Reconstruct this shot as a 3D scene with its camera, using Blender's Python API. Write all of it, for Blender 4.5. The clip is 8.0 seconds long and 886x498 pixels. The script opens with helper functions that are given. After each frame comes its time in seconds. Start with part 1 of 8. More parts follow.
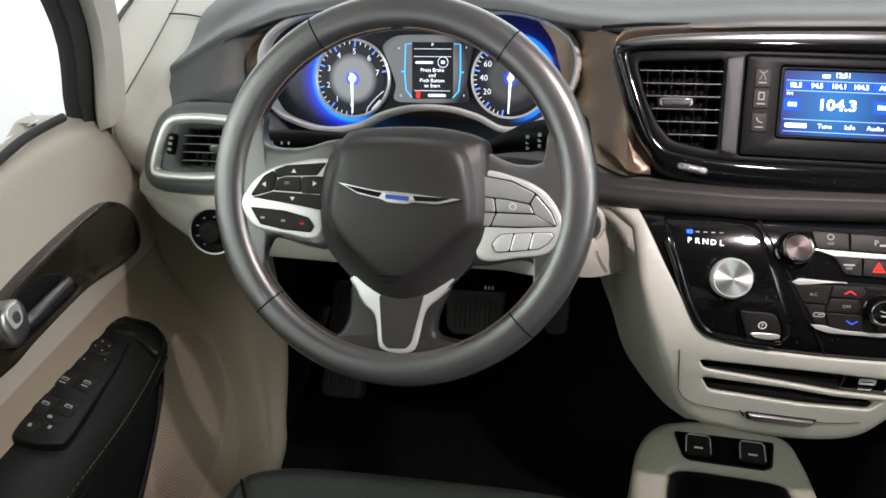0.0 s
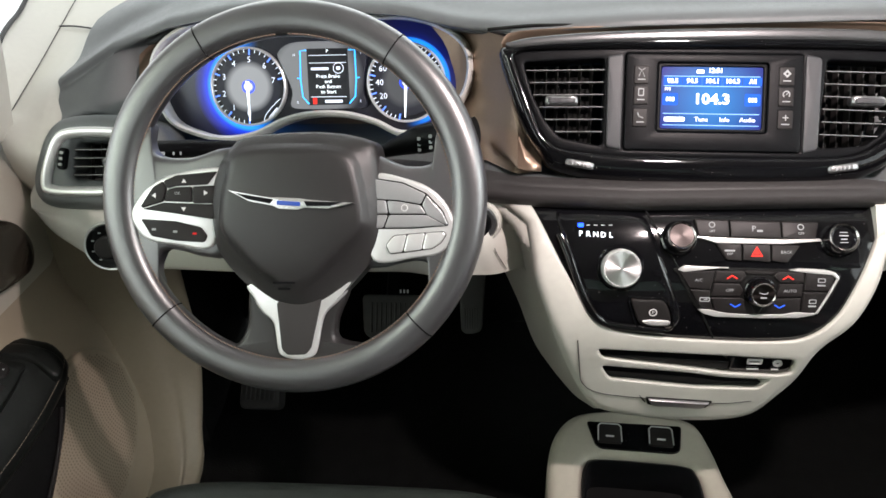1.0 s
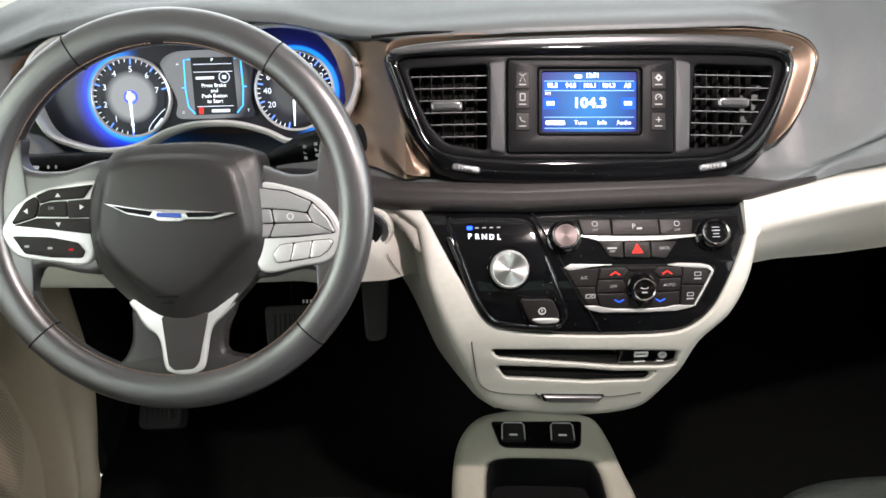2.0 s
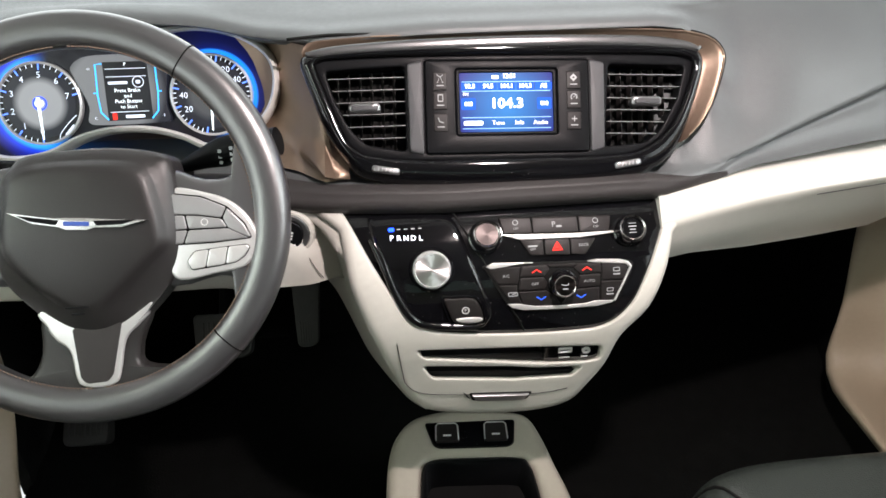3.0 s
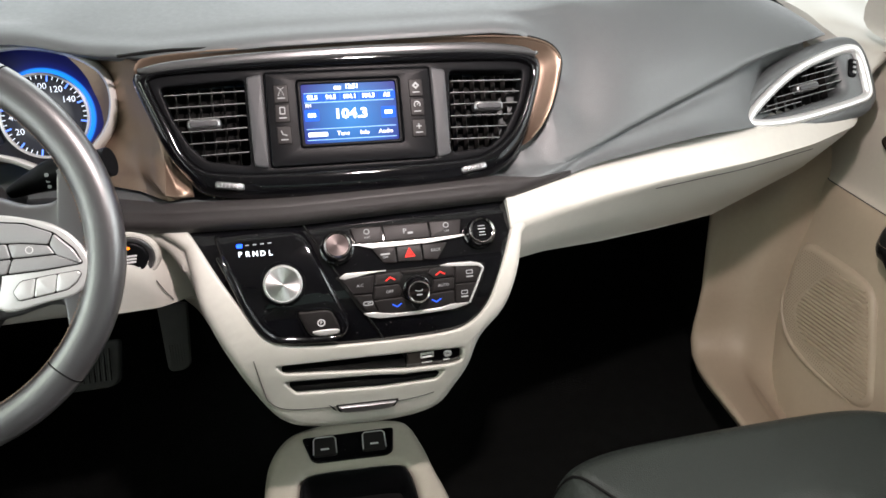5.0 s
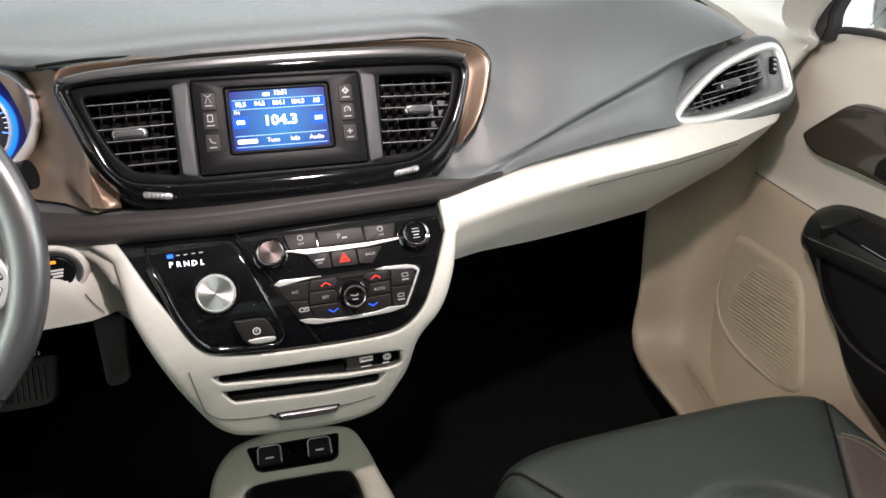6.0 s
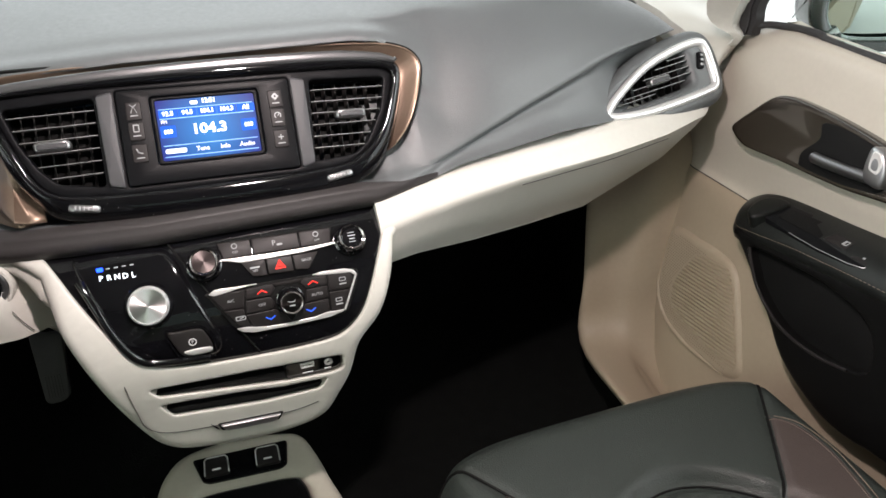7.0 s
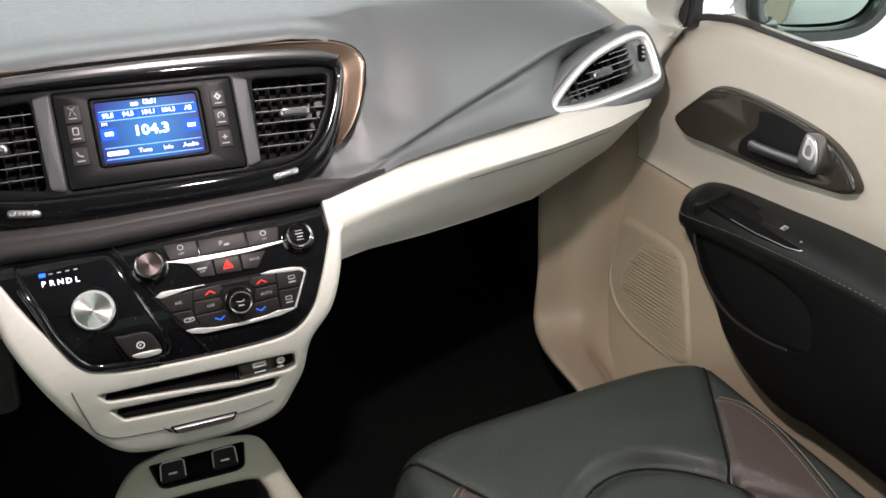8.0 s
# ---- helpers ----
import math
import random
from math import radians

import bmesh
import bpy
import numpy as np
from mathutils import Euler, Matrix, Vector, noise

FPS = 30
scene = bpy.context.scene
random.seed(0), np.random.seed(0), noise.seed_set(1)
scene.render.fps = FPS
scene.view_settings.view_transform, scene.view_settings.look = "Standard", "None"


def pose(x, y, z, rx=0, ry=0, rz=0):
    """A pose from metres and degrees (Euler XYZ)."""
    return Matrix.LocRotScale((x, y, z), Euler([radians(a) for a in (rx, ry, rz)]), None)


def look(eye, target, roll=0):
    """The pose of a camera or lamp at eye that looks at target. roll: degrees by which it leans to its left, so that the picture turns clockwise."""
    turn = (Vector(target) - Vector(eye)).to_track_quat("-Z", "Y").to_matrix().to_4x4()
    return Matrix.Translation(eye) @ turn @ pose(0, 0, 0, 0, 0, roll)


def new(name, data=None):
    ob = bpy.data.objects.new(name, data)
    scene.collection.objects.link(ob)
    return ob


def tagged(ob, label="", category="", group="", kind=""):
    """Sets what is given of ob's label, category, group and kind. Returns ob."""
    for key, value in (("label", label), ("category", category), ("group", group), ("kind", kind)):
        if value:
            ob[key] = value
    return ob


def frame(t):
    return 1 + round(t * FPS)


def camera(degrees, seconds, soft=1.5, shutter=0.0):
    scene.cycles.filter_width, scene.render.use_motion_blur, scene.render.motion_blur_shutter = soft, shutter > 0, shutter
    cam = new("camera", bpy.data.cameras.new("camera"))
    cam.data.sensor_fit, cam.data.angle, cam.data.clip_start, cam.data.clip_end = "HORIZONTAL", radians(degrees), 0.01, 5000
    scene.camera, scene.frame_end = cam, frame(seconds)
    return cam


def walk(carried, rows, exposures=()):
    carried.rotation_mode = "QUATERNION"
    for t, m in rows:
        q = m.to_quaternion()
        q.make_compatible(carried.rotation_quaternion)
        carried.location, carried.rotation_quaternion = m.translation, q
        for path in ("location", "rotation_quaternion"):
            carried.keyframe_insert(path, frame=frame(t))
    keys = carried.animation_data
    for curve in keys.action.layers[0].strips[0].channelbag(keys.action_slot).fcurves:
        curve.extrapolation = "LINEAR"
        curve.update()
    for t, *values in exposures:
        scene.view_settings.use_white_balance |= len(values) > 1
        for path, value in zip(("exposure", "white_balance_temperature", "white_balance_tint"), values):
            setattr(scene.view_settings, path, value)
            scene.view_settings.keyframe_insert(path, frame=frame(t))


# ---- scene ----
cam = camera(61.0, 8.0, soft=1.6)
# seconds, eye, yaw to the left, pitch up, roll
PATH = [
    (0, -0.2493, -0.1890, 1.0614, 11.77, -31.65, -3.23),
    (0.5, -0.2245, -0.1911, 1.0595, 9.11, -31.60, -3.44),
    (1, -0.2048, -0.1926, 1.0586, 6.34, -31.36, -3.00),
    (1.5, -0.1871, -0.1948, 1.0586, 2.61, -31.16, -2.09),
    (3, -0.1435, -0.1998, 1.0549, -5.23, -30.75, -0.56),
    (3.5, -0.1287, -0.2013, 1.0547, -7.06, -30.67, -0.21),
    (4, -0.1124, -0.2057, 1.0567, -8.66, -30.44, -0.27),
    (4.5, -0.0949, -0.2075, 1.0562, -10.82, -30.30, -0.24),
    (6, -0.0588, -0.2208, 1.0603, -17.00, -30.06, 0.16),
    (6.5, -0.0473, -0.2242, 1.0620, -18.54, -30.01, -0.19),
    (7, -0.0353, -0.2312, 1.0639, -20.60, -30.06, -0.17),
    (7.5, -0.0266, -0.2345, 1.0614, -22.28, -30.16, -0.11),
    (8, -0.0206, -0.2470, 1.0645, -23.65, -30.22, -0.34),
]
walk(cam, [(t, pose(x, y, z, 0, 0, yaw) @ pose(0, 0, 0, 90 + pitch) @ pose(0, 0, 0, 0, 0, roll)) for t, x, y, z, yaw, pitch, roll in PATH],
     [(0.0, -0.16), (0.5, -0.16), (1.0, 0.11), (1.5, 0.18), (3.0, 0.14), (4.5, 0.10), (6.0, 0.08), (8.0, 0.02)])

# ---- light ----
world = bpy.data.worlds.new("showroom")
scene.world = world
world.use_nodes = True
world.node_tree.nodes["Background"].inputs["Color"].default_value = (0.94, 0.985, 1.0, 1)
world.node_tree.nodes["Background"].inputs["Strength"].default_value = 2.1
scene.view_settings.exposure = 0.0


def area(name, eye, target, sx, sy, watts, colour):
    data = bpy.data.lights.new(name, "AREA")
    data.shape, data.size, data.size_y, data.energy, data.color = "RECTANGLE", sx, sy, watts, colour
    ob = new(name, data)
    ob.matrix_world = look(eye, target)
    return ob


# unseen area lights, added outside the glass to carry window light inside
area("window_fill_left", (-2.0, -0.7, 1.75), (-0.2, 0.4, 0.7), 1.2, 0.8, 11, (0.88, 1.0, 0.83))
area("window_fill_right", (2.0, -0.5, 1.75), (0.2, 0.4, 0.7), 1.2, 0.8, 14, (0.95, 0.99, 0.98))
area("window_fill_front", (-0.3, 2.0, 2.0), (-0.1, 0.4, 0.8), 2.8, 1.0, 15, (0.93, 0.98, 1.0))
area("map_lamp", (0.09, 0.15, 1.275), (0.16, 0.36, 0.5), 0.052, 0.034, 7.7, (1.0, 0.85, 0.83))


# ---- materials ----
def node_mat(name):
    m = bpy.data.materials.new(name)
    m.use_nodes = True
    return m, m.node_tree.nodes, m.node_tree.links, m.node_tree.nodes["Principled BSDF"]


def surface(name, colour, rough=0.5, metal=0.0, vary=0.12, patch=12.0, grain=0.0, grain_size=900.0, coat=0.0, spec=0.5, rough_vary=0.12):
    """A surface with blotches at a large scale and, where grain is given, a fine pebbled relief."""
    m, n, l, b = node_mat(name)
    co = n.new("ShaderNodeTexCoord")
    big = n.new("ShaderNodeTexNoise")
    big.inputs["Scale"].default_value, big.inputs["Detail"].default_value = patch, 5
    fine = n.new("ShaderNodeTexNoise")
    fine.inputs["Scale"].default_value, fine.inputs["Detail"].default_value = patch * 22, 3
    l.new(co.outputs["Object"], big.inputs["Vector"])
    l.new(co.outputs["Object"], fine.inputs["Vector"])
    add = n.new("ShaderNodeMath")
    add.operation = "ADD"
    l.new(big.outputs["Fac"], add.inputs[0])
    l.new(fine.outputs["Fac"], add.inputs[1])
    ramp = n.new("ShaderNodeMapRange")
    ramp.inputs["From Min"].default_value, ramp.inputs["From Max"].default_value = 0.6, 1.4
    ramp.inputs["To Min"].default_value, ramp.inputs["To Max"].default_value = 1 - vary, 1 + vary
    l.new(add.outputs[0], ramp.inputs["Value"])
    mix = n.new("ShaderNodeVectorMath")
    mix.operation = "SCALE"
    mix.inputs[0].default_value = colour
    l.new(ramp.outputs[0], mix.inputs["Scale"])
    l.new(mix.outputs[0], b.inputs["Base Color"])
    rr = n.new("ShaderNodeMapRange")
    rr.inputs["From Min"].default_value, rr.inputs["From Max"].default_value = 0.3, 0.7
    rr.inputs["To Min"].default_value, rr.inputs["To Max"].default_value = max(0.01, rough * (1 - rough_vary)), rough * (1 + rough_vary)
    l.new(fine.outputs["Fac"], rr.inputs["Value"])
    l.new(rr.outputs[0], b.inputs["Roughness"])
    b.inputs["Metallic"].default_value = metal
    b.inputs["Specular IOR Level"].default_value = spec
    b.inputs["Coat Weight"].default_value = coat
    b.inputs["Coat Roughness"].default_value = 0.04
    if grain:
        vor = n.new("ShaderNodeTexVoronoi")
        vor.inputs["Scale"].default_value = grain_size
        l.new(co.outputs["Object"], vor.inputs["Vector"])
        bump = n.new("ShaderNodeBump")
        bump.inputs["Strength"].default_value, bump.inputs["Distance"].default_value = grain, 0.0006
        l.new(vor.outputs["Distance"], bump.inputs["Height"])
        l.new(bump.outputs[0], b.inputs["Normal"])
    return m


def glow(name, colour, strength):
    m, n, l, b = node_mat(name)
    b.inputs["Base Color"].default_value = (*colour, 1)
    b.inputs["Emission Color"].default_value = (*colour, 1)
    b.inputs["Emission Strength"].default_value = strength
    b.inputs["Roughness"].default_value = 0.5
    b.inputs["Specular IOR Level"].default_value = 0.1
    return m


CREAM = surface("cream_vinyl", (0.60, 0.585, 0.535), 0.40, vary=0.04, patch=6, grain=0.06, grain_size=1500)
# Cream darkened for the console: the shade over it is in the colour.
SHADED_CREAM = surface("shaded_console_plastic", (0.435, 0.415, 0.350), 0.42, vary=0.05, patch=6, grain=0.08, grain_size=1400)
DOOR_CREAM = surface("door_vinyl", (0.520, 0.480, 0.415), 0.42, vary=0.04, patch=6, grain=0.08, grain_size=1400)
BEIGE = surface("beige_plastic", (0.37, 0.305, 0.228), 0.5, vary=0.05, patch=6, grain=0.10, grain_size=1200)
DARK = surface("charcoal_soft_pad", (0.104, 0.113, 0.117), 0.47, vary=0.08, patch=8, grain=0.26, grain_size=820, spec=0.75)
BAND = surface("dark_grey_trim", (0.042, 0.039, 0.039), 0.46, vary=0.06, patch=8, grain=0.18, grain_size=1000, spec=0.25)
LEATHER = surface("black_leather", (0.031, 0.030, 0.034), 0.36, vary=0.06, patch=14, grain=0.04, grain_size=1400, spec=0.9, rough_vary=0.04)
LEATHER.node_tree.nodes["Principled BSDF"].inputs["Coat Weight"].default_value = 1.0
LEATHER.node_tree.nodes["Principled BSDF"].inputs["Coat IOR"].default_value = 1.95
LEATHER.node_tree.nodes["Principled BSDF"].inputs["Coat Roughness"].default_value = 0.36
ARM = surface("armrest_vinyl", (0.0085, 0.0098, 0.0092), 0.40, vary=0.10, patch=14, grain=0.08, grain_size=1400, spec=0.30)
ARM_LOW = surface("armrest_plastic", (0.0055, 0.0055, 0.0055), 0.42, vary=0.10, patch=16, spec=0.12)
SEAT = surface("seat_leather", (0.0225, 0.0280, 0.0250), 0.40, vary=0.12, patch=10, grain=0.42, grain_size=620, rough_vary=0.2)
SUEDE = surface("perforated_leather", (0.050, 0.036, 0.032), 0.55, vary=0.14, patch=14, grain=0.35, grain_size=600)
MATTE = surface("matte_black_plastic", (0.0068, 0.0072, 0.0082), 0.36, vary=0.08, patch=16, grain=0.06, grain_size=1400, spec=0.08)
GREYTRIM = surface("satin_grey_trim", (0.062, 0.063, 0.067), 0.45, vary=0.05, patch=12, grain=0.08, grain_size=1200, spec=0.3)
BUTTON = surface("button_black", (0.019, 0.017, 0.017), 0.45, vary=0.12, patch=30, spec=0.2)
# Near-black; in hollows it puts the shade into the colour.
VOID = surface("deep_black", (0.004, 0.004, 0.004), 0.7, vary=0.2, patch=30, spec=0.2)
GLOSS = surface("piano_black", (0.004, 0.004, 0.005), 0.07, vary=0.15, patch=20, coat=0.15, rough_vary=0.05)


def dusty(m, amount):
    """Adds sparse pale specks of dust to a surface."""
    n, l = m.node_tree.nodes, m.node_tree.links
    b = n["Principled BSDF"]
    co, vor, pick, cut, mix = n.new("ShaderNodeTexCoord"), n.new("ShaderNodeTexVoronoi"), n.new("ShaderNodeMath"), n.new("ShaderNodeMath"), n.new("ShaderNodeMix")
    vor.inputs["Scale"].default_value = 210
    l.new(co.outputs["Object"], vor.inputs["Vector"])
    cut.operation, cut.inputs[1].default_value = "LESS_THAN", 0.085
    l.new(vor.outputs["Distance"], cut.inputs[0])
    apart = n.new("ShaderNodeSeparateColor")
    l.new(vor.outputs["Color"], apart.inputs[0])
    pick.operation, pick.inputs[1].default_value = "GREATER_THAN", 1 - amount
    l.new(apart.outputs[0], pick.inputs[0])
    both = n.new("ShaderNodeMath")
    both.operation = "MULTIPLY"
    l.new(cut.outputs[0], both.inputs[0])
    l.new(pick.outputs[0], both.inputs[1])
    mix.data_type = "RGBA"
    old = b.inputs["Base Color"].links[0].from_socket
    l.new(both.outputs[0], mix.inputs["Factor"])
    l.new(old, mix.inputs[6])
    mix.inputs[7].default_value = (0.30, 0.28, 0.27, 1)
    l.new(mix.outputs[2], b.inputs["Base Color"])


dusty(GLOSS, 0.30)
BRONZE = surface("bronze_trim", (0.245, 0.176, 0.130), 0.33, metal=0.6, vary=0.05, patch=10, rough_vary=0.03)
SILVER = surface("satin_silver", (0.80, 0.80, 0.80), 0.32, metal=0.55, vary=0.03, patch=20, rough_vary=0.02)
SILVERW = surface("bright_satin_silver", (0.78, 0.77, 0.76), 0.30, metal=0.55, vary=0.02, patch=20, rough_vary=0.02)
KEYGREY = surface("grey_keys", (0.42, 0.42, 0.43), 0.36, metal=0.5, vary=0.03, patch=20, rough_vary=0.02)
RIMSILVER = surface("cluster_silver", (0.80, 0.79, 0.76), 0.36, metal=0.1, vary=0.03, patch=20, rough_vary=0.02)
STRIP = surface("dark_satin_strip", (0.26, 0.26, 0.26), 0.42, metal=0.5, vary=0.03, patch=20, rough_vary=0.02)
SMOKESTRIP = surface("smoked_satin_strip", (0.13, 0.132, 0.135), 0.30, metal=0.6, vary=0.03, patch=20, rough_vary=0.02)
LEVER = surface("lever_silver", (0.17, 0.17, 0.175), 0.34, metal=0.9, vary=0.03, patch=20, rough_vary=0.02)
HANDLE = surface("handle_silver", (0.34, 0.34, 0.35), 0.32, metal=0.9, vary=0.03, patch=20, rough_vary=0.02)
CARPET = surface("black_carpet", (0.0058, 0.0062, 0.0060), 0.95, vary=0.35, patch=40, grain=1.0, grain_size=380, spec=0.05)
# Rubber made paler for the pedals, to put dim footwell light into it.
PEDAL = surface("lit_pedal_rubber", (0.075, 0.075, 0.078), 0.6, vary=0.2, patch=40)
RUBBER = surface("black_rubber", (0.032, 0.032, 0.033), 0.65, vary=0.15, patch=30)
BROWN = surface("espresso_bezel", (0.026, 0.021, 0.016), 0.14, vary=0.05, patch=6, coat=0.5, rough_vary=0.03)
RIM_THREAD = surface("dark_tan_thread", (0.30, 0.215, 0.165), 0.8, vary=0.15, patch=60)
ICON = surface("printed_grey", (0.40, 0.41, 0.42), 0.5, vary=0.03, patch=60)
ARM_THREAD = surface("dull_brown_thread", (0.19, 0.15, 0.115), 0.8, vary=0.15, patch=60)
THREAD = surface("tan_thread", (0.20, 0.155, 0.12), 0.8, vary=0.15, patch=60)
ROOF = surface("headliner_fabric", (0.42, 0.40, 0.37), 0.9, vary=0.06, patch=10)
PAINT = surface("car_paint", (0.025, 0.035, 0.032), 0.15, vary=0.05, patch=4, coat=0.8)
CONCRETE = surface("showroom_floor", (0.80, 0.80, 0.80), 0.35, vary=0.05, patch=1.5)
WHITE = surface("printed_white", (0.8, 0.8, 0.8), 0.5, vary=0.03, patch=60)
RED = glow("red_legend", (0.9, 0.04, 0.03), 0.7)
RED_DIM = glow("red_print", (0.55, 0.02, 0.02), 0.12)
BLUE = glow("blue_legend", (0.03, 0.12, 0.9), 0.9)
LEDB = glow("blue_light", (0.01, 0.06, 1.0), 5.0)
RING_BLUE = glow("gauge_blue", (0.01, 0.05, 0.9), 2.2)

LCDWHITE = glow("screen_white", (0.85, 0.93, 1.0), 1.6)
GAUGE_TXT = glow("gauge_lettering", (0.75, 0.82, 0.95), 0.9)
LEGEND = glow("legend_white", (0.38, 0.39, 0.40), 0.13)
CYAN = glow("gauge_cyan", (0.05, 0.45, 1.0), 1.4)
MIRROR = surface("mirror_glass", (0.50, 0.60, 0.55), 0.03, metal=1.0, vary=0.0)


def screen_blue():
    """The radio's screen: a blue that brightens to its middle."""
    m, n, l, b = node_mat("radio_screen")
    co = n.new("ShaderNodeTexCoord")
    grad = n.new("ShaderNodeTexGradient")
    grad.gradient_type = "SPHERICAL"
    mp = n.new("ShaderNodeMapping")
    mp.inputs["Location"].default_value, mp.inputs["Scale"].default_value = (-0.0, -9.85, -13.1), (17, 17, 17)
    l.new(co.outputs["Object"], mp.inputs["Vector"])
    l.new(mp.outputs[0], grad.inputs["Vector"])
    ramp = n.new("ShaderNodeValToRGB")
    ramp.color_ramp.elements[0].color, ramp.color_ramp.elements[1].color = (0.003, 0.022, 0.34, 1), (0.015, 0.36, 1.0, 1)
    l.new(grad.outputs["Fac"], ramp.inputs["Fac"])
    l.new(ramp.outputs[0], b.inputs["Emission Color"])
    b.inputs["Emission Strength"].default_value = 0.85
    b.inputs["Base Color"].default_value = (0.01, 0.01, 0.015, 1)
    b.inputs["Roughness"].default_value = 0.4
    b.inputs["Specular IOR Level"].default_value = 0.1
    return m


SCREEN = screen_blue()


def clear_glass():
    m, n, l, b = node_mat("window_glass")
    b.inputs["Base Color"].default_value = (0.96, 0.98, 0.97, 1)
    b.inputs["Transmission Weight"].default_value = 1.0
    b.inputs["Roughness"].default_value = 0.0
    b.inputs["IOR"].default_value = 1.02
    return m


GLASS = clear_glass()
TINT = clear_glass()
TINT.name = "tinted_glass"
TINT.node_tree.nodes["Principled BSDF"].inputs["Base Color"].default_value = (0.34, 0.44, 0.36, 1)

# Tint chosen to keep the unseen rear window's brightness off the gloss panels.
DEEP_TINT = clear_glass()
DEEP_TINT.name = "deep_tinted_glass"
DEEP_TINT.node_tree.nodes["Principled BSDF"].inputs["Base Color"].default_value = (0.10, 0.13, 0.11, 1)

# ---- building helpers ----
BASES = {}


def thing(name, label, category, at, group="", kind=""):
    ob = new(name)
    ob.location = at
    ob.empty_display_size = 0.02
    BASES[ob] = Matrix.Translation(at)
    return tagged(ob, label, category, group, kind)


def finish(name, bm, material, smooth=38):
    bmesh.ops.recalc_face_normals(bm, faces=bm.faces)
    me = bpy.data.meshes.new(name)
    bm.to_mesh(me)
    bm.free()
    me.materials.append(material)
    for p in me.polygons:
        p.use_smooth = True
    me.set_sharp_from_angle(angle=radians(smooth))
    return me


def part(name, bm, material, parent, label="", smooth=38):
    """Links a bmesh, built at its place in the world, as one mesh under a thing or a part."""
    ob = new(name, finish(name, bm, material, smooth))
    ob.parent = parent
    if parent in BASES:
        ob.matrix_parent_inverse = BASES[parent].inverted()
    return tagged(ob, label)


def solo(name, bm, material, label, category, group="", kind="", smooth=38):
    return tagged(new(name, finish(name, bm, material, smooth)), label, category, group, kind)


def facet(tilt, at, roll=0.0, yaw=0.0):
    """A panel's frame: x to the right, y up its face, z out towards the seats. tilt: degrees that its top leans away."""
    return pose(*at, 90 - tilt, 0, yaw) @ pose(0, 0, 0, 0, 0, roll)


def smooth_loop(pts, n=6, closed=True):
    """A round curve through the given points (Catmull-Rom)."""
    pts = [Vector(p) for p in pts]
    k, out = len(pts), []
    for i in range(k if closed else k - 1):
        a, b, c, d = (pts[(i + j) % k] if closed else pts[min(max(i + j, 0), k - 1)] for j in (-1, 0, 1, 2))
        for s in range(n):
            u = s / n
            out.append(0.5 * (2 * b + (c - a) * u + (2 * a - 5 * b + 4 * c - d) * u * u + (3 * b - a - 3 * c + d) * u ** 3))
    if not closed:
        out.append(pts[-1])
    return out


def round_loop(pts, r, n=5):
    """A polygon with its corners rounded by r."""
    pts, out = [Vector(p[:2]) for p in pts], []
    for i, p in enumerate(pts):
        a, b = pts[i - 1] - p, pts[(i + 1) % len(pts)] - p
        rr = min(r, a.length * 0.45, b.length * 0.45)
        a, b = p + a.normalized() * rr, p + b.normalized() * rr
        for s in range(n + 1):
            u = s / n
            out.append(a * (1 - u) ** 2 + p * 2 * u * (1 - u) + b * u * u)
    return out


def rect(cx, cy, w, h, r=0.002, n=4):
    return round_loop([(cx - w / 2, cy - h / 2), (cx + w / 2, cy - h / 2), (cx + w / 2, cy + h / 2), (cx - w / 2, cy + h / 2)], r, n)


def disc(cx, cy, r, n=40):
    return [Vector((cx + r * math.cos(2 * math.pi * i / n), cy + r * math.sin(2 * math.pi * i / n))) for i in range(n)]


def turned(loop):
    s = sum(loop[i - 1].x * p.y - p.x * loop[i - 1].y for i, p in enumerate(loop))
    return loop if s > 0 else loop[::-1]


def inset(loop, d):
    """The loop, which runs anticlockwise, moved inwards by d."""
    out = []
    for i, p in enumerate(loop):
        t = (loop[(i + 1) % len(loop)] - loop[i - 1])
        t = t.normalized() if t.length > 1e-9 else Vector((1, 0))
        out.append(p + Vector((-t.y, t.x)) * d)
    return out


def plate(m, outline, z0, z1, edge=0.002, holes=(), seg=3, bm=None, hole_edge=None):
    """A slab over an outline with rounded upper edges and holes through it, in the frame m."""
    bm = bm or bmesh.new()
    fronts, backs = [], []
    for k, loop in enumerate((outline, *holes)):
        loop = turned([Vector(p[:2]) for p in loop])
        sign = 1 if k == 0 else -1
        e = edge if k == 0 or hole_edge is None else hole_edge
        rings = [(0.0, z0), (0.0, z1 - e)] + [(e * (1 - math.cos(a)), z1 - e + e * math.sin(a)) for a in (math.pi / 2 * s / seg for s in range(1, seg + 1))]
        made = []
        for d, z in rings:
            made.append([bm.verts.new(m @ Vector((p.x, p.y, z))) for p in inset(loop, d * sign)])
        for a, b in zip(made, made[1:]):
            for i in range(len(a)):
                bm.faces.new((a[i - 1], a[i], b[i], b[i - 1]))
        fronts.append(made[-1])
        backs.append(made[0])
    for group in (fronts, backs):
        edges = []
        for ring in group:
            for i in range(len(ring)):
                edges.append(bm.edges.get((ring[i - 1], ring[i])) or bm.edges.new((ring[i - 1], ring[i])))
        bmesh.ops.triangle_fill(bm, use_beauty=True, use_dissolve=False, edges=edges)
    return bm


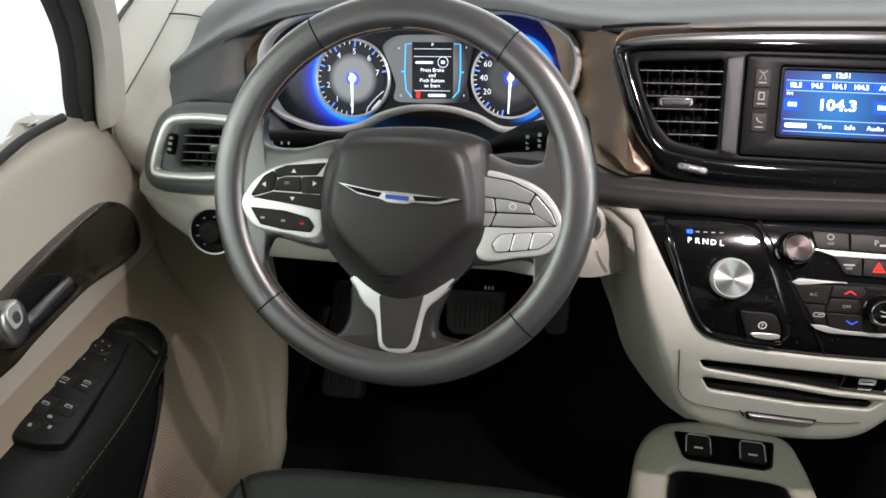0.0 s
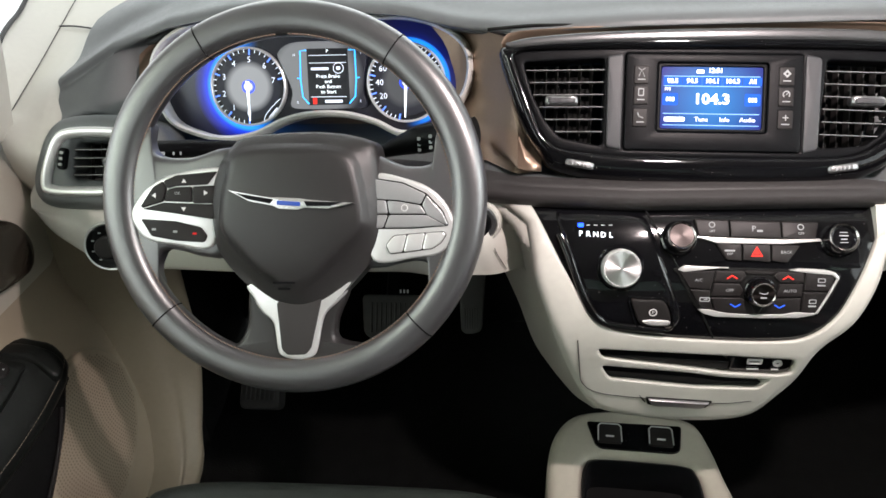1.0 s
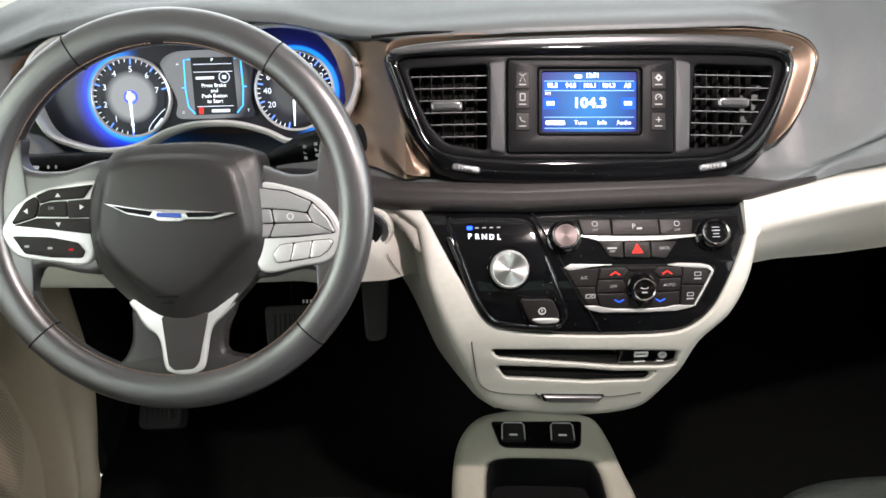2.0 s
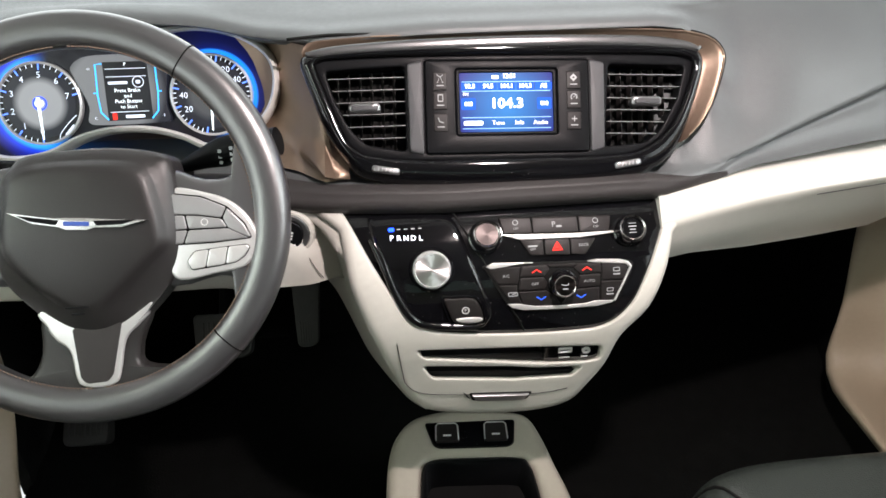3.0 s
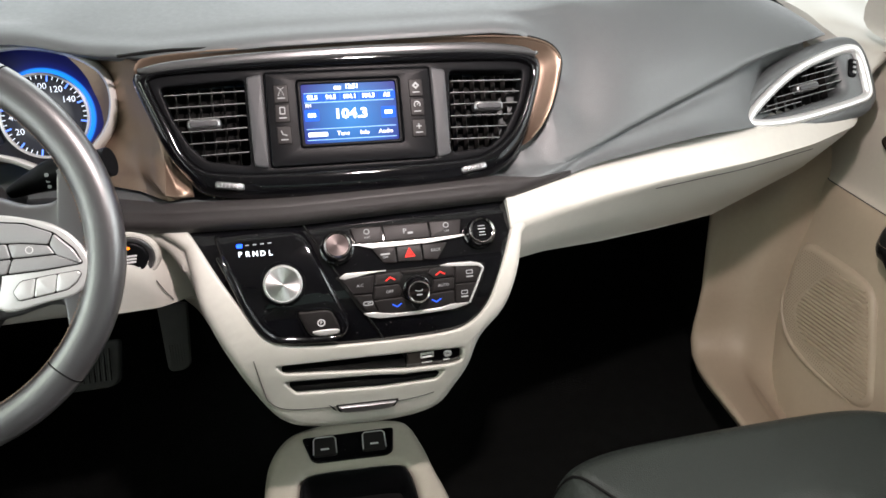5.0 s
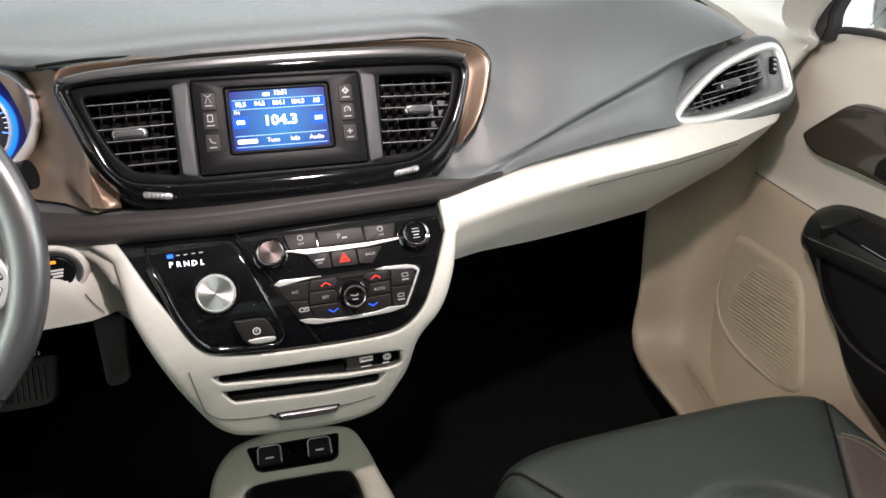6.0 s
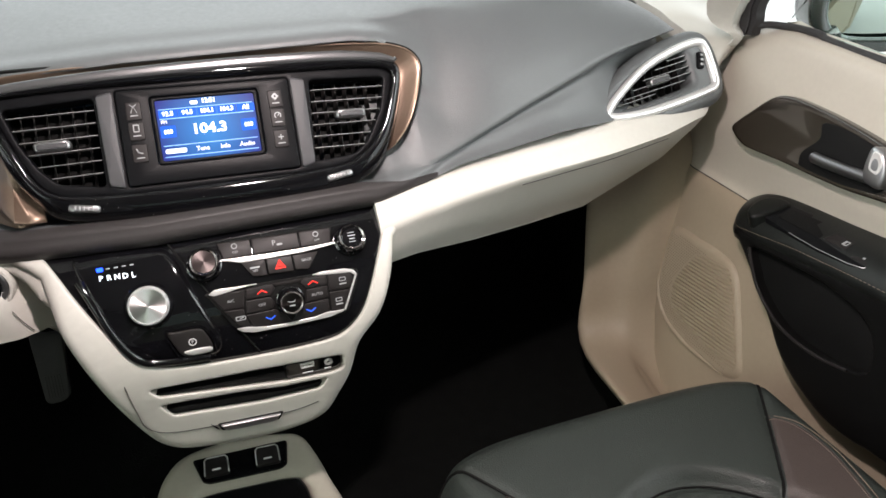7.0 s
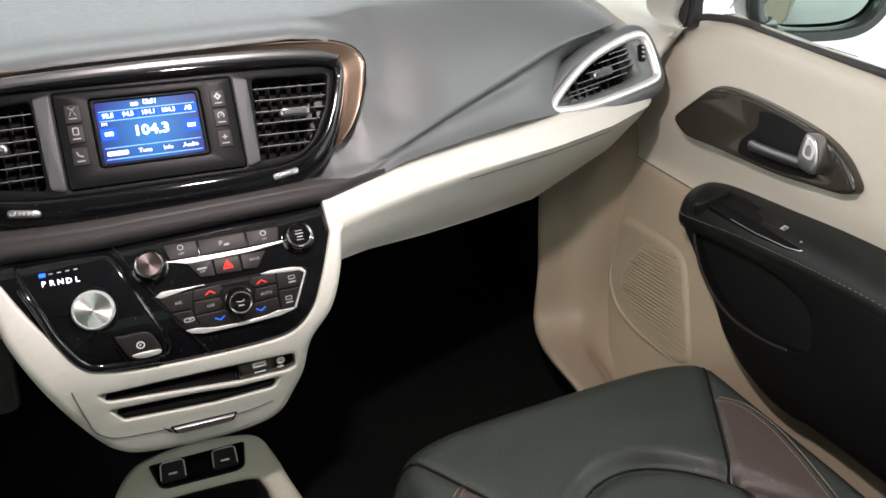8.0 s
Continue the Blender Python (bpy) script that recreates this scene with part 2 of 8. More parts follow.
def pillow(m, outline, z0, z1, crown=0.0, shoulder=0.006, rings=7, bm=None):
    """A domed slab over an outline that its middle can see whole: upright sides, a round shoulder, a crowned top."""
    bm = bm or bmesh.new()
    loop = turned([Vector(p[:2]) for p in outline])
    mid = sum(loop, Vector((0, 0))) / len(loop)
    size = min((p - mid).length for p in loop)
    rows = [(1.0, z0)]
    for s in range(0, 6):
        a = math.pi / 2 * s / 5
        rows.append((1 - shoulder / size * (1 - math.cos(a)), z1 - shoulder + shoulder * math.sin(a)))
    last = rows[-1][0]
    for s in range(1, rings):
        u = last * (1 - s / rings)
        rows.append((u, z1 + crown * (1 - (u / last) ** 2)))
    made = [[bm.verts.new(m @ Vector((*(mid + (p - mid) * f), z))) for p in loop] for f, z in rows]
    for a, b in zip(made, made[1:]):
        for i in range(len(a)):
            bm.faces.new((a[i - 1], a[i], b[i], b[i - 1]))
    top = bm.verts.new(m @ Vector((*mid, z1 + crown)))
    for i in range(len(loop)):
        bm.faces.new((made[-1][i - 1], made[-1][i], top))
    bm.faces.new(made[0][::-1])
    return bm


def loft(rows, close_u=False, close_v=False, bm=None):
    """A skin over rows of points; all rows have the same count."""
    bm = bm or bmesh.new()
    made = [[bm.verts.new(p) for p in row] for row in rows]
    n = len(made[0])
    for k in range(len(made) if close_u else len(made) - 1):
        a, b = made[k], made[(k + 1) % len(made)]
        for i in range(n if close_v else n - 1):
            bm.faces.new((a[i], a[(i + 1) % n], b[(i + 1) % n], b[i]))
    return bm


def solid(rows, back):
    """A skin with a second one behind it, moved by back, and a rim: a shell of true thickness."""
    back = Vector(back)
    bm = bmesh.new()
    a = [[bm.verts.new(Vector(p)) for p in row] for row in rows]
    b = [[bm.verts.new(Vector(p) + back) for p in row] for row in rows]
    h, w = len(rows), len(rows[0])
    for g in (a, b):
        for k in range(h - 1):
            for i in range(w - 1):
                bm.faces.new((g[k][i], g[k][i + 1], g[k + 1][i + 1], g[k + 1][i]))
    for k in range(h - 1):
        for i in (0, w - 1):
            bm.faces.new((a[k][i], a[k + 1][i], b[k + 1][i], b[k][i]))
    for i in range(w - 1):
        for k in (0, h - 1):
            bm.faces.new((a[k][i], a[k][i + 1], b[k][i + 1], b[k][i]))
    return bm


def tube(path, r, n=8, closed=False, bm=None, flat=1.0, up=(0, 0, 1)):
    """A round (or flattened) rod along a path."""
    bm = bm or bmesh.new()
    path = [Vector(p) for p in path]
    k, rows = len(path), []
    for i, p in enumerate(path):
        t = (path[(i + 1) % k] - path[i - 1]) if closed else (path[min(i + 1, k - 1)] - path[max(i - 1, 0)])
        t.normalize()
        side = t.cross(Vector(up))
        side = side.normalized() if side.length > 1e-6 else t.orthogonal().normalized()
        over = side.cross(t)
        rr = r[i] if isinstance(r, (list, tuple)) else r
        rows.append([p + side * rr * math.cos(2 * math.pi * j / n) + over * rr * flat * math.sin(2 * math.pi * j / n) for j in range(n)])
    loft(rows, closed, True, bm)
    if not closed:
        bm.verts.ensure_lookup_table()
        count = len(bm.verts)
        bm.faces.new([bm.verts[count - k * n + j] for j in range(n)][::-1])
        bm.faces.new([bm.verts[count - n + j] for j in range(n)])
    return bm


def revolve(m, profile, n=48, bm=None):
    """A turned body about the frame's z: profile of (radius, z); a radius of 0 closes it."""
    bm = bm or bmesh.new()
    rows = []
    for r, z in profile:
        rows.append([bm.verts.new(m @ Vector((r * math.cos(2 * math.pi * i / n), r * math.sin(2 * math.pi * i / n), z))) for i in range(n if r > 1e-6 else 1)])
    for a, b in zip(rows, rows[1:]):
        for i in range(n):
            j = (i + 1) % n
            q = [a[i % len(a)], a[j % len(a)], b[j % len(b)], b[i % len(b)]]
            q = [v for k, v in enumerate(q) if v not in q[:k]]
            bm.faces.new(q)
    return bm


def box(m, sx, sy, sz, edge=0.001, bm=None):
    return plate(m, rect(0, 0, sx, sy, min(0.3 * min(sx, sy), edge * 2), 3), -sz / 2, sz / 2, min(edge, sz * 0.3), bm=bm, seg=2)


def lettering(text, m, size, material, parent, label="", squeeze=1.0, bold=0.0):
    """Flat printed characters, centred on the frame's origin."""
    data = bpy.data.curves.new("lettering", "FONT")
    data.body, data.size, data.align_x, data.align_y = text, size, "CENTER", "CENTER"
    data.resolution_u, data.offset = 2, bold * size
    ob = bpy.data.objects.new("lettering", data)
    me = bpy.data.meshes.new_from_object(ob)
    bpy.data.objects.remove(ob)
    bpy.data.curves.remove(data)
    me.transform(m @ Matrix.Diagonal((squeeze, 1, 1, 1)))
    me.materials.clear()
    me.materials.append(material)
    made = new("lettering", me)
    made.parent = parent
    if parent in BASES:
        made.matrix_parent_inverse = BASES[parent].inverted()
    return tagged(made, label)


def bar(m, x, y, w, h, z, material, parent, name="printed_mark", label=""):
    return part(name, plate(m, rect(x, y, w, h, h * 0.3, 2), z - 0.0003, z, 0.0001, seg=1), material, parent, label)


def span(poly, y):
    """How far a polygon reaches to both sides at the height y."""
    xs = []
    for i, p in enumerate(poly):
        a, b = Vector(poly[i - 1]), Vector(p)
        if (a.y - y) * (b.y - y) < 0:
            xs.append(a.x + (b.x - a.x) * (y - a.y) / (b.y - a.y))
    return (min(xs), max(xs)) if len(xs) > 1 else None


def rise(poly, x):
    flipped = [(p[1], p[0]) for p in poly]
    return span(flipped, x)


def axes(at, x, y):
    """A frame from its place and the directions of its x and y."""
    x = Vector(x).normalized()
    z = x.cross(Vector(y)).normalized()
    m = Matrix((x, z.cross(x), z)).transposed().to_4x4()
    m.translation = at
    return m


def mark(m, x, y, z=0.0):
    return m @ Matrix.Translation((x, y, z))


def polar(loop, mid, n):
    """Where rays from a middle point cross a loop that it can see whole."""
    out = []
    for i in range(n):
        a = 2 * math.pi * i / n
        d, far = Vector((math.cos(a), math.sin(a))), 0.0
        for j, q in enumerate(loop):
            p = loop[j - 1]
            e, w = q - p, p - mid
            det = d.x * e.y - d.y * e.x
            if abs(det) > 1e-12:
                k, u = (w.x * e.y - w.y * e.x) / det, (w.x * d.y - w.y * d.x) / det
                if -1e-6 <= u <= 1 + 1e-6 and k > far:
                    far = k
        out.append(mid + d * far)
    return out


def seated(name, bm, material, parent, m, label=""):
    """Links a bmesh that is built round its own origin, and sets it at m."""
    ob = part(name, bm, material, parent, label)
    ob.matrix_basis = m
    return ob


# ---- the car's shell and the hall round it ----
def ground():
    bm = bmesh.new()
    s = 60
    bm.faces.new([bm.verts.new(p) for p in ((-s, -s, -0.32), (s, -s, -0.32), (s, s, -0.32), (-s, s, -0.32))])
    solo("ground", bm, CONCRETE, "pale polished showroom floor", "floor", kind="structure")


def hall():
    top = [[(x, y, 4.2) for x in np.linspace(-6, 6, 5)] for y in np.linspace(-6, 6, 5)]
    solo("ceiling_hall", solid(top, (0, 0, 0.1)), ROOF, "pale grey ceiling of the hall", "ceiling", kind="structure")


def shell():
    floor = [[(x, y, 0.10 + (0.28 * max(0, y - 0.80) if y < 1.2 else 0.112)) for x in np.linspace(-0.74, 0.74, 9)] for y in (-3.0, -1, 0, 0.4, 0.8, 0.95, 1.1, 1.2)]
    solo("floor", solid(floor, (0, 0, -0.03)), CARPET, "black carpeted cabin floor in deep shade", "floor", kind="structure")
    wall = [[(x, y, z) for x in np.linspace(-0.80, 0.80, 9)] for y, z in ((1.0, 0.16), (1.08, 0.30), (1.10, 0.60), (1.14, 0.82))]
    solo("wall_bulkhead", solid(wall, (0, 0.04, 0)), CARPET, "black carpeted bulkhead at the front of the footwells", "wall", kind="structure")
    roof = [[(x, y, 1.40 - 0.10 * (x / 0.72) ** 2 - (0.05 if y > 0.2 else 0.0)) for x in np.linspace(-0.68, 0.68, 11)] for y in (-3.0, -1.5, -0.4, 0.1, 0.26)]
    solo("ceiling", solid(roof, (0, 0, 0.05)), ROOF, "pale grey fabric headliner", "ceiling", kind="structure")
    for side, nm in ((-1, "wall_left"), (1, "wall_right")):
        low = [[(side * (0.86 - 0.12 * max(0, (z - 0.8)) / 0.5), y, z) for z in (0.05, 0.40, 0.80)] for y in (-3.0, -1.5, -0.75)]
        solo(nm, solid(low, (side * 0.04, 0, 0)), BEIGE, "beige rear side trim of the cabin", "wall", kind="structure")
        post = [[(side * (0.84 - 0.30 * (z - 0.8)), y, z) for z in (0.78, 1.0, 1.34)] for y in (-0.75, -0.62)]
        solo("trim_pillar", solid(post, (side * 0.05, 0, 0)), CREAM, "cream door pillar trim", "pillar", kind="structure")
        pane = [[(side * (0.86 - 0.30 * (z - 0.8)), y, z) for z in (0.80, 1.05, 1.32)] for y in (-3.0, -1.8, -0.75)]
        solo("window_rear_side", solid(pane, (side * 0.006, 0, 0)), TINT, "dark tinted rear side window", "window", kind="structure")
    glass = [[(x * (1 - 0.10 * k), 1.12 - 0.43 * k + 0.05 * (1 - (x / 0.86) ** 2), 0.86 + 0.24 * k) for x in np.linspace(-0.86, 0.86, 13)] for k in np.linspace(0, 2, 7)]
    pane = solo("window_windscreen", solid(glass, (0, 0.004, 0.004)), GLASS, "clear raked windscreen", "window", kind="structure", smooth=60)
    pane.visible_shadow = False
    back = [[(x, -3.0, z) for x in np.linspace(-0.86, 0.86, 5)] for z in (0.05, 0.5, 0.85)]
    solo("wall_back", solid(back, (0, -0.05, 0)), BEIGE, "beige tailgate trim below the rear window", "wall", kind="structure")
    # rear pane out of view, added dark to block light from behind
    pane = [[(x, -3.0 + 0.25 * (z - 0.85), z) for x in np.linspace(-0.84, 0.84, 5)] for z in (0.85, 1.1, 1.38)]
    solo("window_rear", solid(pane, (0, -0.006, 0)), DEEP_TINT, "rear window out of view, darkened to block light", "window", kind="structure")


def a_pillars():
    left = (((-0.834, 0.588, 0.718), (-0.8175, 0.587, 0.728), (-0.8150, 0.622, 0.722)), ((-0.8332, 0.588, 0.735), (-0.8155, 0.585, 0.738), (-0.8125, 0.620, 0.734)),
            ((-0.8108, 0.588, 0.876), (-0.7911, 0.585, 0.877), (-0.7882, 0.620, 0.868)), ((-0.765, 0.44, 1.10), (-0.735, 0.43, 1.10), (-0.715, 0.50, 1.08)), ((-0.64, 0.20, 1.35), (-0.60, 0.19, 1.35), (-0.57, 0.25, 1.33)))
    right = (((0.776, 0.676, 0.762), (0.768, 0.670, 0.762), (0.761, 0.678, 0.762)), ((0.774, 0.659, 0.778), (0.765, 0.652, 0.778), (0.757, 0.662, 0.778)),
             ((0.767, 0.655, 0.826), (0.742, 0.646, 0.828), (0.705, 0.668, 0.829)), ((0.735, 0.46, 1.06), (0.705, 0.45, 1.06), (0.655, 0.53, 1.02)), ((0.64, 0.19, 1.35), (0.60, 0.18, 1.35), (0.55, 0.25, 1.33)))
    for side, table in ((-1, left), (1, right)):
        lines = [smooth_loop([Vector(r[k]) for r in table], 6, False) for k in range(3)]
        rows = []
        for p, q, r in zip(*lines):
            back = Vector((side * 0.042, 0.045, 0))
            rows.append([p + back, p, p.lerp(q, 0.90), q.lerp(p, 0.02) + (q - (p + r) / 2) * 0.02, q.lerp(r, 0.10), r, r + back])
        solo("trim_a_pillar", loft(rows, False, True), CREAM, "cream moulded windscreen pillar trim", "pillar", kind="structure", smooth=24)
    # cover between the end of the dashboard and the door, with the small quarter light beside it
    def sheet(rows):
        rows = [smooth_loop([Vector(p) for p in r], 4, False) for r in rows]
        return [list(c) for c in zip(*[smooth_loop(list(col), 4, False) for col in zip(*rows)])]

    right = [[(0.722, 0.668, 0.690), (0.730, 0.662, 0.690), (0.738, 0.664, 0.690), (0.752, 0.690, 0.690)], [(0.722, 0.664, 0.7241), (0.7300, 0.658, 0.7225), (0.7360, 0.660, 0.7190), (0.750, 0.680, 0.715)],
             [(0.720, 0.676, 0.7506), (0.7300, 0.668, 0.7495), (0.7410, 0.663, 0.7430), (0.756, 0.672, 0.7400)], [(0.715, 0.704, 0.7741), (0.7340, 0.692, 0.7720), (0.7530, 0.672, 0.7600), (0.772, 0.676, 0.757)],
             [(0.712, 0.750, 0.7860), (0.745, 0.735, 0.7830), (0.7780, 0.690, 0.7700), (0.800, 0.690, 0.768)], [(0.715, 0.82, 0.798), (0.765, 0.80, 0.796), (0.8200, 0.770, 0.7780), (0.850, 0.77, 0.775)],
             [(0.715, 1.08, 0.82), (0.80, 1.06, 0.82), (0.870, 1.05, 0.82), (0.93, 1.05, 0.82)]]
    bm = solid(sheet(right), (0.0, 0.02, -0.03))
    solo("trim_dash_end", bm, CREAM, "cream cover beside the dashboard's end", "trim", kind="structure", smooth=60)
    left = [[(-0.745, 0.615, 0.60), (-0.77, 0.606, 0.62), (-0.795, 0.610, 0.63), (-0.828, 0.622, 0.64)], [(-0.735, 0.605, 0.672), (-0.765, 0.595, 0.690), (-0.79, 0.597, 0.706), (-0.822, 0.600, 0.727)], [(-0.735, 0.67, 0.735), (-0.774, 0.66, 0.754), (-0.80, 0.662, 0.752), (-0.829, 0.66, 0.745)],
            [(-0.735, 0.76, 0.758), (-0.788, 0.755, 0.772), (-0.812, 0.752, 0.770), (-0.8405, 0.75, 0.768)], [(-0.735, 0.86, 0.775), (-0.805, 0.86, 0.790), (-0.828, 0.855, 0.793), (-0.853, 0.85, 0.796)], [(-0.735, 1.10, 0.82), (-0.84, 1.10, 0.852), (-0.865, 1.10, 0.855), (-0.89, 1.10, 0.86)]]
    bm = solid(sheet(left), (0.0, 0.02, -0.05))
    solo("trim_dash_end", bm, CREAM, "cream cover beside the dashboard's end", "trim", kind="structure", smooth=60)
    crease = smooth_loop([Vector(p) for p in ((-0.8222, 0.598, 0.7272), (-0.8295, 0.659, 0.7458), (-0.8408, 0.749, 0.7690), (-0.8535, 0.849, 0.7968), (-0.8895, 1.09, 0.8590))], 5, False)
    solo("trim_joint", tube(crease, 0.0006, 6), RUBBER, "dark joint along the dashboard's end cover", "trim", kind="structure")
    head = smooth_loop([Vector(p) for p in ((-0.8525, 0.838, 0.7960), (-0.832, 0.842, 0.7945), (-0.806, 0.845, 0.7895))], 4, False)
    solo("trim_joint", tube(head, 0.0012, 6), RUBBER, "dark joint at the head of the end cover", "trim", kind="structure")
    edge = smooth_loop([Vector(p) for p in ((-0.866, 0.68, 0.7755), (-0.884, 0.75, 0.8035), (-0.898, 0.80, 0.8115), (-0.912, 0.85, 0.8160), (-0.945, 0.97, 0.840))], 5, False)
    solo("trim_quarter_seal", tube(edge, 0.0032, 8), RUBBER, "black rubber edge of the small front window", "trim", kind="structure")
    quarter = [[(-0.8225, 0.598, 0.7265), (-0.836, 0.605, 0.732), (-0.85, 0.612, 0.738)], [(-0.830, 0.66, 0.7445), (-0.845, 0.665, 0.757), (-0.862, 0.67, 0.770)], [(-0.841, 0.75, 0.7675), (-0.862, 0.75, 0.785), (-0.884, 0.75, 0.802)],
               [(-0.8535, 0.85, 0.7955), (-0.882, 0.85, 0.804), (-0.912, 0.85, 0.814)], [(-0.8905, 1.10, 0.8595), (-0.93, 1.10, 0.862), (-0.98, 1.10, 0.865)]]
    solo("trim_quarter_panel", solid(quarter, (-0.02, 0.02, -0.03)), CREAM, "cream quarter panel below the small front window", "trim", kind="structure", smooth=60)


# ---- dashboard ----
# x; then (y, z) of the brow, the face's foot, three points of the band's nose and its lower edge
PAD_LEFT = [
    (-0.80, 0.665, 0.752, 0.64, 0.730, 0.63, 0.715, 0.62, 0.70, 0.605, 0.68, 0.595, 0.662),
    (-0.745, 0.674, 0.779, 0.645, 0.742, 0.625, 0.728, 0.615, 0.712, 0.602, 0.688, 0.592, 0.664),
    (-0.70, 0.694, 0.804, 0.66, 0.735, 0.615, 0.735, 0.605, 0.715, 0.60, 0.69, 0.60, 0.665),
    (-0.62, 0.687, 0.833, 0.725, 0.700, 0.610, 0.695, 0.575, 0.692, 0.562, 0.682, 0.565, 0.665),
    (-0.54, 0.677, 0.848, 0.735, 0.690, 0.610, 0.690, 0.565, 0.690, 0.552, 0.681, 0.557, 0.668),
    (-0.43, 0.670, 0.854, 0.735, 0.690, 0.610, 0.690, 0.562, 0.690, 0.548, 0.681, 0.553, 0.670),
    (-0.33, 0.668, 0.846, 0.730, 0.690, 0.600, 0.692, 0.555, 0.690, 0.545, 0.681, 0.551, 0.670),
    (-0.27, 0.655, 0.834, 0.690, 0.696, 0.580, 0.695, 0.548, 0.690, 0.541, 0.681, 0.548, 0.670),
    (-0.235, 0.643, 0.834, 0.650, 0.698, 0.563, 0.696, 0.540, 0.690, 0.535, 0.6805, 0.542, 0.6695),
    (-0.20, 0.630, 0.834, 0.565, 0.700, 0.545, 0.697, 0.532, 0.690, 0.528, 0.680, 0.535, 0.669),
    (-0.08, 0.623, 0.841, 0.553, 0.700, 0.537, 0.695, 0.524, 0.688, 0.521, 0.678, 0.528, 0.667),
    (0.17, 0.622, 0.842, 0.553, 0.700, 0.537, 0.696, 0.526, 0.690, 0.523, 0.681, 0.530, 0.670),
    (0.26, 0.615, 0.832, 0.560, 0.710, 0.549, 0.708, 0.540, 0.703, 0.539, 0.696, 0.544, 0.688),
]
CREASE = [(0.17, 0.522, 0.690), (0.24, 0.537, 0.705), (0.285, 0.548, 0.718), (0.41, 0.591, 0.753), (0.517, 0.637, 0.773), (0.66, 0.680, 0.788), (0.72, 0.71, 0.785)]
CREAM_TOP = [(0.17, 0.530, 0.670), (0.19, 0.536, 0.676), (0.285, 0.549, 0.696), (0.43, 0.566, 0.711), (0.5125, 0.597, 0.701), (0.60, 0.616, 0.688), (0.70, 0.634, 0.686), (0.72, 0.64, 0.685)]


def straight(rows, x):
    if x <= rows[0][0]:
        return rows[0][1:]
    for a, b in zip(rows, rows[1:]):
        if x <= b[0]:
            u = (x - a[0]) / (b[0] - a[0])
            return tuple(p + (q - p) * u for p, q in zip(a[1:], b[1:]))
    return rows[-1][1:]


def pad_line(x):
    """The dashboard's section at x, from the windscreen's foot to the top of the cream panel."""
    yb, zb, fy, fz, ay, az, by, bz, cy, cz, my, mz = straight(PAD_LEFT, x)
    drop = 0.052 * max(0.0, (-0.52 - x) / 0.26) ** 2 + 0.055 * max(0.0, (x - 0.44) / 0.24) ** 2
    top = [(1.12, 0.868 - drop), (0.95, 0.866 - drop), (0.80, 0.862 - drop)]
    cave = min(max((-0.20 - x) / 0.08, 0), 1) * min(max((x + 0.70) / 0.06, 0), 1)
    hollow = 0.045 * min(max((x + 0.75) / 0.015, 0), 1) * min(max((-0.615 - x) / 0.03, 0), 1)
    ay, by, cy = ay + hollow, by + hollow, cy + hollow
    pit = 0.055 * min(max((x + 0.235) / 0.02, 0), 1) * min(max((0.228 - x) / 0.015, 0), 1)
    left = top + [(yb + 0.06, min(zb + 0.016, 0.857 - drop)), (yb + 0.026, zb + 0.010), (yb + 0.001, zb + 0.006), (yb - 0.002, zb - 0.005), (yb + 0.010 - 0.018 * (1 - min(max((x + 0.70) / 0.06, 0), 1)) + 0.047 * cave + pit, zb - 0.012),
                  (fy + pit * min(max((0.185 - x) / 0.035, 0), 1), fz), (ay, az), (by, bz), (cy, cz), (my, mz)]
    w = min(max((x - 0.196) / 0.092, 0), 1)
    w = w * w * (3 - 2 * w)
    if w == 0:
        return left
    yc, zc = straight(CREASE, x)
    ym, zm = straight(CREAM_TOP, x)
    drop = 0.860 - drop - zc
    yc += 0.010 * min(max((0.42 - x) / 0.15, 0), 1)
    deep = 0.012 * min(max((x - 0.56) / 0.05, 0), 1) * min(max((0.70 - x) / 0.01, 0), 1)
    dent = 0.8 * min(max((x - 0.51) / 0.07, 0), 1)
    e = 0.015 * min(max((0.35 - x) / 0.085, 0), 1)
    right = top + [(yc + 0.140, zc + drop * 0.97), (yc + e + 0.095, zc + drop * 0.88), (yc + e + 0.058, zc + drop * 0.66), (yc + e + 0.030, zc + drop * 0.40), (yc + e * 0.6 + 0.012, zc + drop * 0.17),
                   (yc + 0.008 * dent, zc), (yc + 0.006 + 0.035 * dent + deep, zc - 0.006 - 0.1 * (zc - zm)), (yc + 0.010 + 0.035 * dent + deep + (ym - yc) * 0.45, zc + (zm - zc) * 0.45), (ym + 0.010 + 0.035 * dent + deep + (yc - ym) * 0.15, zm + (zc - zm) * 0.22), (ym + 0.025 * dent, zm)]
    # the pad tucks in behind the bronze frame
    tuck = min(max((0.34 - x) / 0.10, 0), 1)
    tuck = 0.011 * min(max((x - 0.195) / 0.02, 0), 1) * tuck * tuck * (3 - 2 * tuck)
    return [(a[0] + (b[0] - a[0]) * w + (tuck if 4 <= i <= 7 else 0.0), a[1] + (b[1] - a[1]) * w) for i, (a, b) in enumerate(zip(left, right))]


DASH = thing("dashboard", "charcoal soft-touch dashboard with bronze trim and cream lower panels", "dashboard", (0, 0.60, 0.60))


def stack_face(z):
    """Where the bulged face of the centre stack stands at the height z."""
    h = (z - 0.61) / 0.906
    for _ in range(4):
        h = (z - 0.61 + sag(h) * 0.4226) / 0.9063
    return 0.483 + h * 0.4226 + sag(h) * 0.9063


